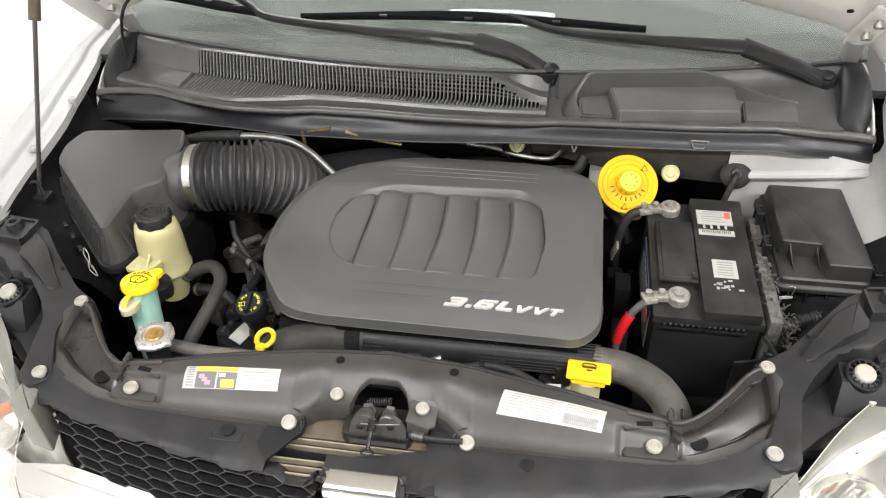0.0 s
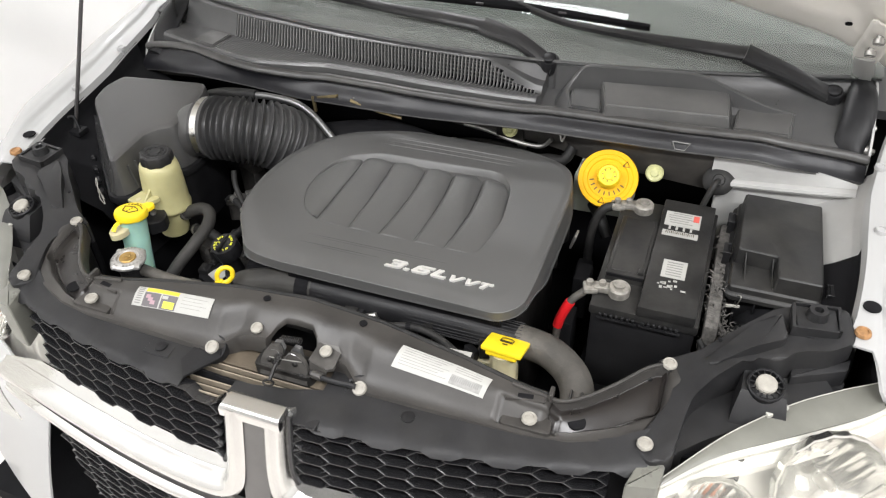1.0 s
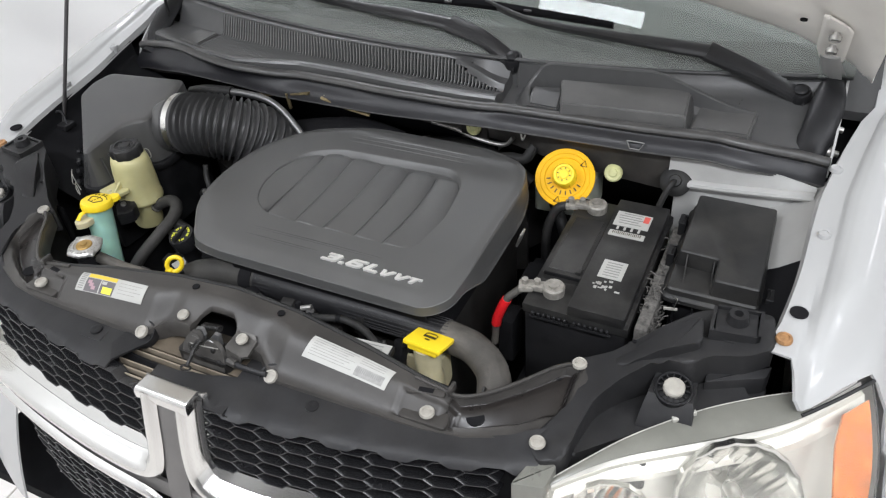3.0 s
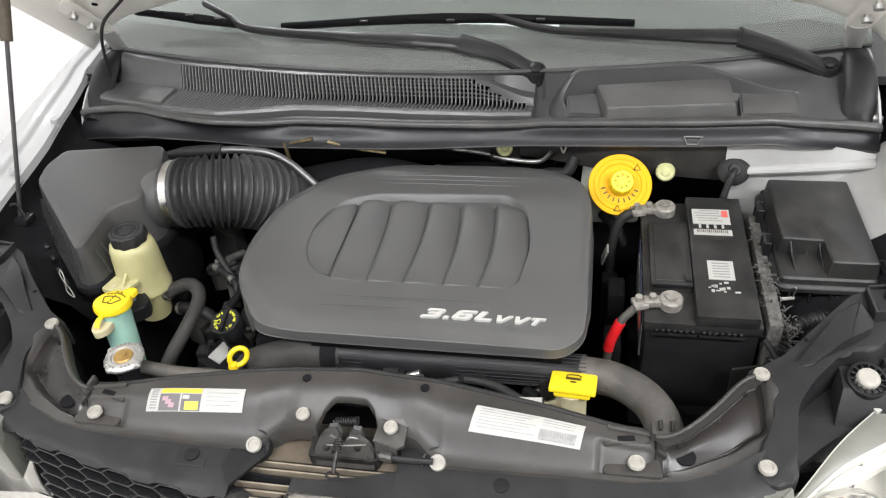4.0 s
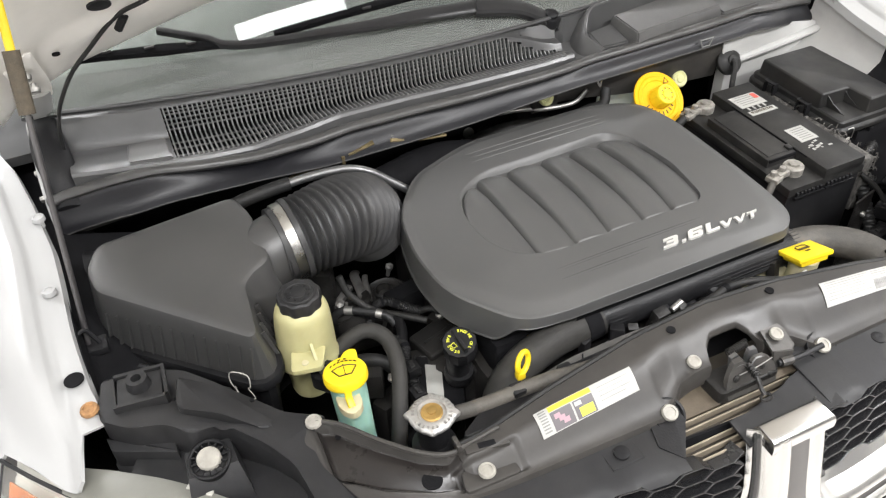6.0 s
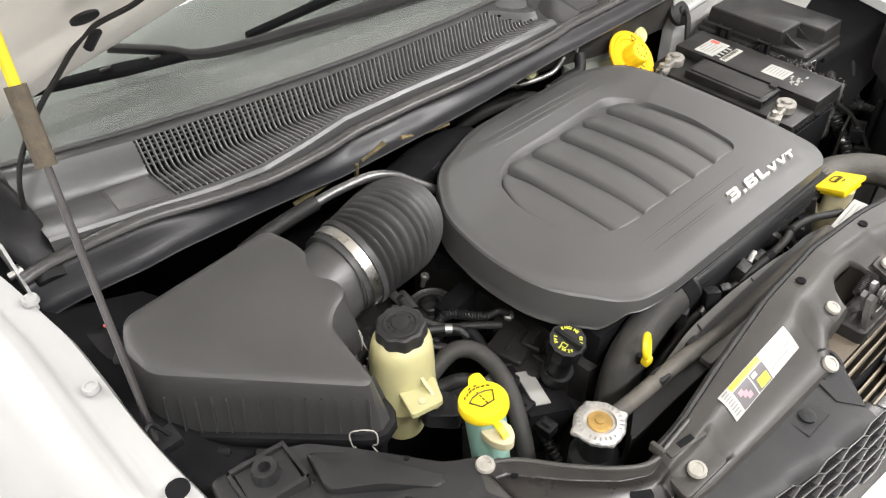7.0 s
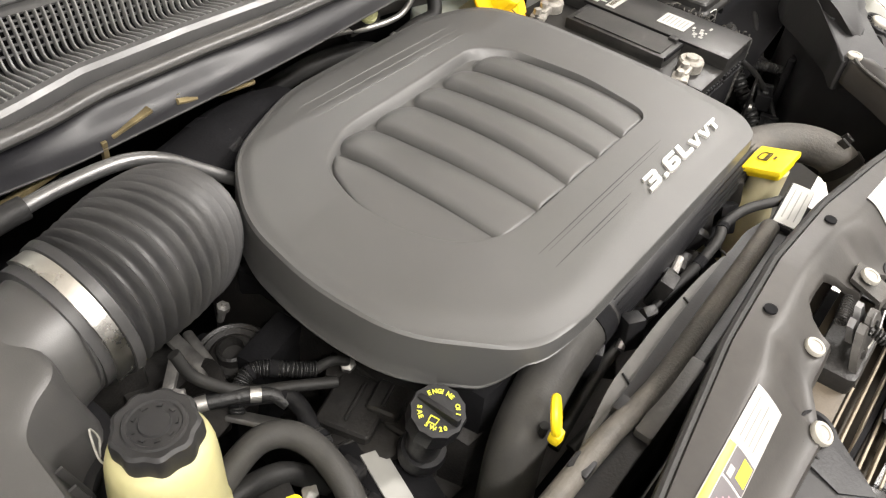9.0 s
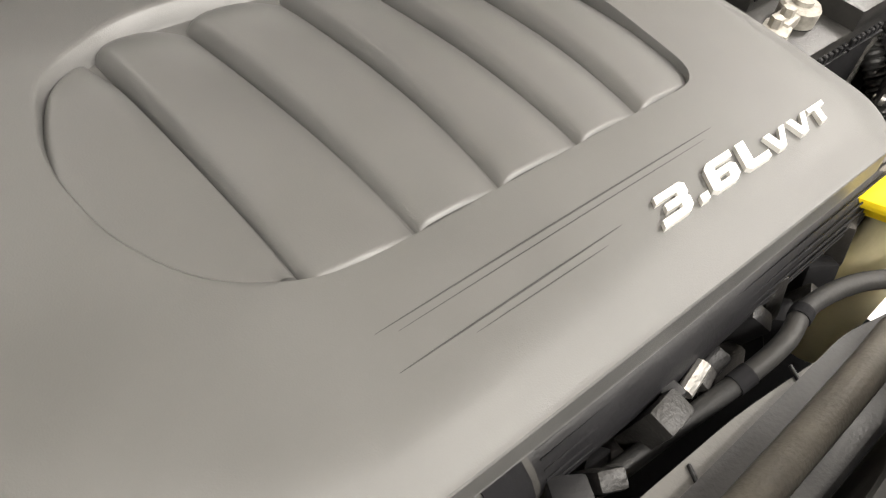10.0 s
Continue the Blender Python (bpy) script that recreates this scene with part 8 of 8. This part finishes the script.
def hoses():
    e = thing("radiator_hose", (0, 0.10, 0.84), "thick black upper radiator hose in front of the engine", "hose")
    bm = tube(bm_new(), [(-0.272, 0.108, 0.68), (-0.262, 0.116, 0.76), (-0.228, 0.130, 0.815), (-0.155, 0.143, 0.838), (-0.075, 0.147, 0.843)], 0.027, 18, 8)
    part("lower_run", bm, HOSE, e, "matte grey lower bend")
    part("clamp_band", tube(bm_new(), [(-0.105, 0.146, 0.842), (-0.080, 0.147, 0.843)], 0.0285, 18, smooth=False), BLACK_DEEP, e)
    bm = tube(bm_new(), [(-0.085, 0.147, 0.843), (0.05, 0.145, 0.844), (0.20, 0.148, 0.842), (0.31, 0.145, 0.838)], 0.0265, 18, 8)
    part("middle_run", bm, BLACK, e)
    for k in range(12):
        a = math.radians(-30 + 13 * k)
        part("hose_ridge", tube(bm_new(), [(x, 0.147 - 0.0266 * math.cos(a), 0.8435 + 0.0266 * math.sin(a)) for x in (-0.07, 0.10, 0.30)], 0.0007, 4, 4), BLACK, e)
    bm = tube(bm_new(), [(0.29, 0.147, 0.840), (0.345, 0.138, 0.838), (0.388, 0.106, 0.838), (0.408, 0.066, 0.835), (0.408, 0.034, 0.822), (0.405, 0.012, 0.795)], 0.0262, 18, 8)
    part("end_bend", bm, RUBBER_GREY, e, "dusty grey end bend")
    bm = tube(bm_new(), [(0.4085, 0.042, 0.827), (0.4078, 0.031, 0.819)], 0.0285, 18, smooth=False)
    clamp = part("clamp", bm, GREASY, e, "dark spring clamp")
    for k in (-1, 1):
        part("clamp_tang", box(bm_new(), (0.409 + 0.008 * k, 0.047, 0.859), (0.004, 0.014, 0.012), Matrix.Rotation(0.5, 4, "X"), 0.001, 1), GREASY, clamp)

    run("steering_hose", "black rubber hose beside the reservoir", "hose", [(-0.460, 0.288, 0.812), (-0.428, 0.290, 0.830), (-0.402, 0.288, 0.840), (-0.382, 0.276, 0.839), (-0.372, 0.250, 0.832), (-0.377, 0.208, 0.818), (-0.398, 0.160, 0.785), (-0.42, 0.12, 0.735)], 0.0122, HOSE)
    run("steering_hose", "black rubber hose beside the reservoir", "hose", [(-0.455, 0.30, 0.765), (-0.42, 0.295, 0.772), (-0.38, 0.285, 0.762), (-0.35, 0.26, 0.73)], 0.011, RUBBER)
    run("coolant_tube", "thin black coolant tube near the bellows", "tube", [(-0.40, 0.40, 0.86), (-0.392, 0.385, 0.83), (-0.36, 0.36, 0.80), (-0.325, 0.33, 0.80), (-0.29, 0.305, 0.795)], 0.006, RUBBER)
    run("wiring_loom", "black corrugated wiring loom beside the engine", "cable", [(-0.346, 0.296, 0.788), (-0.343, 0.275, 0.788), (-0.350, 0.250, 0.780), (-0.352, 0.215, 0.765), (-0.350, 0.175, 0.745), (-0.352, 0.13, 0.70)], 0.0078, BLACK_RIB)
    run("wiring_loom", "taped black wiring loom beside the engine", "cable", [(-0.430, 0.400, 0.775), (-0.411, 0.393, 0.788), (-0.384, 0.378, 0.793), (-0.359, 0.357, 0.793), (-0.335, 0.334, 0.793), (-0.333, 0.312, 0.791), (-0.343, 0.285, 0.788)], 0.0088, BLACK)
    run("wiring_loom", "black corrugated wiring loom beside the engine", "cable", [(-0.372, 0.360, 0.775), (-0.361, 0.370, 0.788), (-0.345, 0.375, 0.797), (-0.329, 0.370, 0.797), (-0.306, 0.347, 0.793), (-0.290, 0.334, 0.790)], 0.0078, BLACK_RIB)
    e = thing("taped_lead", (-0.41, 0.384, 0.79), "lead wrapped in worn silver tape beside the engine", "cable")
    part("sleeve", tube(bm_new(), [(-0.425, 0.389, 0.785), (-0.408, 0.383, 0.800), (-0.378, 0.364, 0.803), (-0.347, 0.341, 0.800), (-0.338, 0.325, 0.79)], 0.0068, 12, 8), BLACK_RIB, e)
    for a, b in (((-0.404, 0.381, 0.8012), (-0.392, 0.374, 0.8026)), ((-0.360, 0.3515, 0.8022), (-0.352, 0.345, 0.8012))):
        part("tape_wrap", tube(bm_new(), [a, b], 0.0078, 12, smooth=False), DULL, e, "worn silver tape")
    run("sensor_lead", "black sensor lead with bare crimp beside the engine", "cable", [(-0.292, 0.335, 0.790), (-0.276, 0.326, 0.797), (-0.262, 0.318, 0.790)], 0.0055, RUBBER)
    run("wiring_loom", "black wiring loom in front of the engine", "cable", [(-0.20, 0.105, 0.78), (-0.10, 0.112, 0.815), (0.0, 0.106, 0.825), (0.06, 0.097, 0.845), (0.098, 0.094, 0.858), (0.130, 0.099, 0.861), (0.173, 0.090, 0.862), (0.214, 0.066, 0.864)], 0.0062, RUBBER)
    run("wiring_loom", "black wiring loom in front of the engine", "cable", [(-0.19, 0.09, 0.78), (-0.12, 0.08, 0.80), (-0.05, 0.08, 0.79), (0.02, 0.085, 0.77)], 0.0075, RUBBER)
    rnd = random.Random(21)
    for i in range(16):
        x = -0.12 + 0.37 * (i + rnd.uniform(0.2, 0.8)) / 16
        bm = box(bm_new(), (x, rnd.uniform(0.108, 0.126), rnd.uniform(0.79, 0.835)), (rnd.uniform(0.010, 0.026), rnd.uniform(0.010, 0.02), rnd.uniform(0.02, 0.05)), Matrix.Rotation(rnd.uniform(-0.6, 0.6), 4, "Z") @ Matrix.Rotation(rnd.uniform(-0.5, 0.5), 4, "X"), 0.003)
        tagged(part("small_bracket", bm, GREASY if i % 2 else BLACK), "small black bracket in front of the engine", "bracket", "engine brackets")
    for x, y, z in ((0.045, 0.112, 0.842), (-0.075, 0.108, 0.822)):
        bm = tube(bm_new(), [(x - 0.010, y, z), (x + 0.010, y + 0.004, z + 0.006)], 0.005, 10, smooth=False)
        tagged(part("bare_fitting", bm, DULL), "bare metal fitting in front of the engine", "fitting")
    # fan shroud behind the radiator
    f = thing("fan_shroud", (0.03, 0.06, 0.80), "flat black plastic fan shroud behind the radiator", "fan shroud")
    bm = prism(bm_new(), rounded([(-0.36, 0.028), (0.175, 0.028), (0.170, 0.066), (0.12, 0.075), (-0.05, 0.075), (-0.30, 0.066)], 0.01, 3), 0.50, 0.868, 0.005)
    part("body", bm, BLACK, f)
    bm = prism(bm_new(), rounded([(0.165, 0.029), (0.34, 0.029), (0.34, 0.056), (0.165, 0.062)], 0.006, 3), 0.50, 0.790, 0.005)
    part("end_body", bm, BLACK, f, "lower end of the shroud")
    bm = prism(bm_new(), rounded([(-0.30, 0.040), (0.17, 0.036), (0.17, 0.060), (0.11, 0.074), (0.03, 0.084), (-0.06, 0.088), (-0.16, 0.086), (-0.24, 0.072)], 0.02, 4), 0.74, 0.8615, 0.006)
    part("step", bm, DUSTY, f, "dusty grey stepped edge")
    for x in (-0.15, -0.02, 0.075):
        part("seam", box(bm_new(), (x, 0.070, 0.8625), (0.0022, 0.030, 0.0025), Matrix.Rotation(-0.5, 4, "Z"), 0.0006, 1), BLACK, f)
    part("top_flange", prism(bm_new(), rounded([(-0.20, 0.027), (-0.09, 0.026), (-0.09, 0.043), (-0.20, 0.044)], 0.004, 3), 0.866, 0.876, 0.002), DUSTY, f, "dusty grey raised flange")
    for x in (-0.26, -0.185):
        part("clip", box(bm_new(), (x, 0.060, 0.872), (0.02, 0.02, 0.014), bev=0.003), BLACK, f)
    # tag beside the filler cap
    t = thing("paper_tag", (0.193, 0.046, 0.870), "small white paper tag beside the filler", "tag")
    m = Matrix.Rotation(0.08, 4, "Z")
    pl = part("paper", box(bm_new(), (0.200, 0.048, 0.875), (0.086, 0.026, 0.0015), m), LABEL, t)
    part("backing", box(bm_new(), (0.200, 0.049, 0.868), (0.092, 0.029, 0.012), m, 0.003), BLACK, t)
    for k in range(3):
        part("print_bar", box(bm_new(), (0.200, 0.041 + 0.007 * k, 0.8760), (0.062, 0.0014, 0.0008), m), LABEL_GREY, pl)
    # pipes behind the engine on the bulkhead side
    run("fuel_pipe", "bare metal fuel line behind the engine", "pipe", [(0.02, 0.66, 0.90), (0.08, 0.655, 0.895), (0.13, 0.65, 0.885), (0.19, 0.645, 0.885), (0.215, 0.64, 0.91)], 0.0045, DULL)
    run("heater_hose", "black heater hose behind the engine", "hose", [(0.17, 0.64, 0.85), (0.21, 0.63, 0.868), (0.245, 0.625, 0.875), (0.26, 0.64, 0.90)], 0.011, RUBBER)
    run("heater_hose", "black heater hose behind the engine", "hose", [(-0.05, 0.72, 0.80), (0.06, 0.70, 0.83), (0.16, 0.69, 0.82), (0.24, 0.68, 0.78)], 0.014, RUBBER)
    run("hanging_clip", "small bare metal clip under the seal", "clip", [(0.232, 0.635, 0.93), (0.238, 0.63, 0.915), (0.244, 0.635, 0.93)], 0.002, DULL)
    for x, y, z in ((0.34, 0.30, 0.72), (0.345, 0.40, 0.74), (0.335, 0.46, 0.70)):
        bm = box(bm_new(), (x, y, z), (0.03, 0.05, 0.10), bev=0.006)
        tagged(part("wiring_block", bm, BLACK_DEEP), "dark connector block beside the battery", "connector")
    bm = box(bm_new(), (0.322, 0.40, 0.86), (0.004, 0.022, 0.030), Matrix.Rotation(0.3, 4, "Y"), 0.001)
    tagged(part("loose_tab", bm, DULL), "bare metal tab beside the engine cover", "tab")


BLACK_RIB = material("corrugated_loom", (0.02, 0.02, 0.02), 0.45, vary=0.2, bump=0.5, fine=260)
hoses()


def side_clutter():
    e = thing("relay_block", (-0.735, 0.50, 0.86), "black relay block beside the air box", "relay")
    part("block", box(bm_new(), (-0.728, 0.535, 0.880), (0.045, 0.06, 0.05), Matrix.Rotation(-0.5, 4, "Z"), 0.005), BLACK, e)
    part("block", box(bm_new(), (-0.750, 0.455, 0.865), (0.04, 0.05, 0.05), Matrix.Rotation(-0.4, 4, "Z"), 0.005), GREASY, e)
    part("clip", box(bm_new(), (-0.738, 0.580, 0.912), (0.008, 0.004, 0.004), Matrix.Rotation(-0.3, 4, "Z"), 0.001), LABEL_RED, e, "small red clip")
    e = thing("round_cover", (-0.775, 0.570, 0.86), "black round dome cover beside the air box", "cover")
    part("dome", lathe(bm_new(), [(0.046, -0.05), (0.048, 0.0), (0.045, 0.014), (0.036, 0.020), (0.020, 0.022), (0.0005, 0.022)], pose(-0.775, 0.565, 0.888, 0, 4, 0), 30), BLACK, e)
    part("rim", lathe(bm_new(), [(0.048, -0.004), (0.050, -0.002), (0.050, 0.002), (0.048, 0.003)], pose(-0.775, 0.565, 0.888, 0, 4, 0), 30), GREY_PL, e)


def corner_harness():
    """Wiring in the dark corner in front of the battery and the fuse box."""
    run("front_harness", "black corrugated harness in front of the battery", "cable", [(0.70, 0.33, 0.80), (0.66, 0.31, 0.825), (0.61, 0.285, 0.82), (0.585, 0.25, 0.79), (0.57, 0.20, 0.74), (0.53, 0.15, 0.70)], 0.011, BLACK_RIB)
    run("front_harness", "black corrugated harness in front of the battery", "cable", [(0.60, 0.32, 0.76), (0.61, 0.27, 0.79), (0.64, 0.22, 0.80), (0.66, 0.17, 0.78), (0.65, 0.12, 0.74)], 0.008, BLACK_RIB)
    run("ground_lead", "thin black ground lead in front of the battery", "cable", [(0.565, 0.25, 0.83), (0.59, 0.22, 0.80), (0.60, 0.18, 0.75), (0.56, 0.14, 0.70)], 0.0045, RUBBER)
    run("ground_lead", "thin black ground lead in front of the battery", "cable", [(0.74, 0.34, 0.82), (0.715, 0.30, 0.845), (0.675, 0.27, 0.83), (0.665, 0.24, 0.79)], 0.005, RUBBER)
    for x, y, z, turn in ((0.60, 0.205, 0.765, 0.4), (0.645, 0.255, 0.785, -0.5), (0.565, 0.175, 0.735, 0.2), (0.68, 0.215, 0.77, 0.9)):
        e = thing("wiring_plug", (x, y, z), "black plug connector in front of the battery", "connector", "corner plugs")
        m = Matrix.Rotation(turn, 4, "Z")
        part("body", box(bm_new(), (x, y, z), (0.034, 0.026, 0.028), m, 0.003), BLACK, e)
        part("collar", box(bm_new(), Vector((x, y, z)) + m @ Vector((0.020, 0, 0)), (0.010, 0.030, 0.032), m, 0.002), GREY_PL, e)
        part("lock_tab", box(bm_new(), (x, y, z + 0.015), (0.016, 0.010, 0.004), m, 0.001, 1), GREY_PL, e)
    e = thing("battery_bracket", (0.57, 0.215, 0.66), "black steel bracket in front of the battery", "bracket")
    part("upright", box(bm_new(), (0.545, 0.212, 0.73), (0.060, 0.004, 0.16), Matrix.Rotation(0.25, 4, "Z"), 0.001, 1), GREASY, e)
    part("foot", box(bm_new(), (0.548, 0.195, 0.655), (0.060, 0.04, 0.004), Matrix.Rotation(0.25, 4, "Z"), 0.001, 1), GREASY, e)
    for z in (0.70, 0.77):
        place("bolt", STEEL_BOLT_ME, facing((0.548, 0.209, z), (0.25, -1, 0)) @ Matrix.Scale(0.6, 4), e, "small zinc bolt")


side_clutter()
corner_harness()


# ---- the floor's tiles ----
def tiles():
    bm = box(bm_new(), (0, 0, 0), (0.796, 0.796, 0.012), bev=0.002, seg=1)
    me = mesh_of("tile", bm, FLOOR_TILE)
    for i in range(-5, 6):
        for j in range(-6, 8):
            place("tile", me, pose(0.8 * i + 0.25, 0.8 * j + 0.1, -0.006), FLOOR)


tiles()
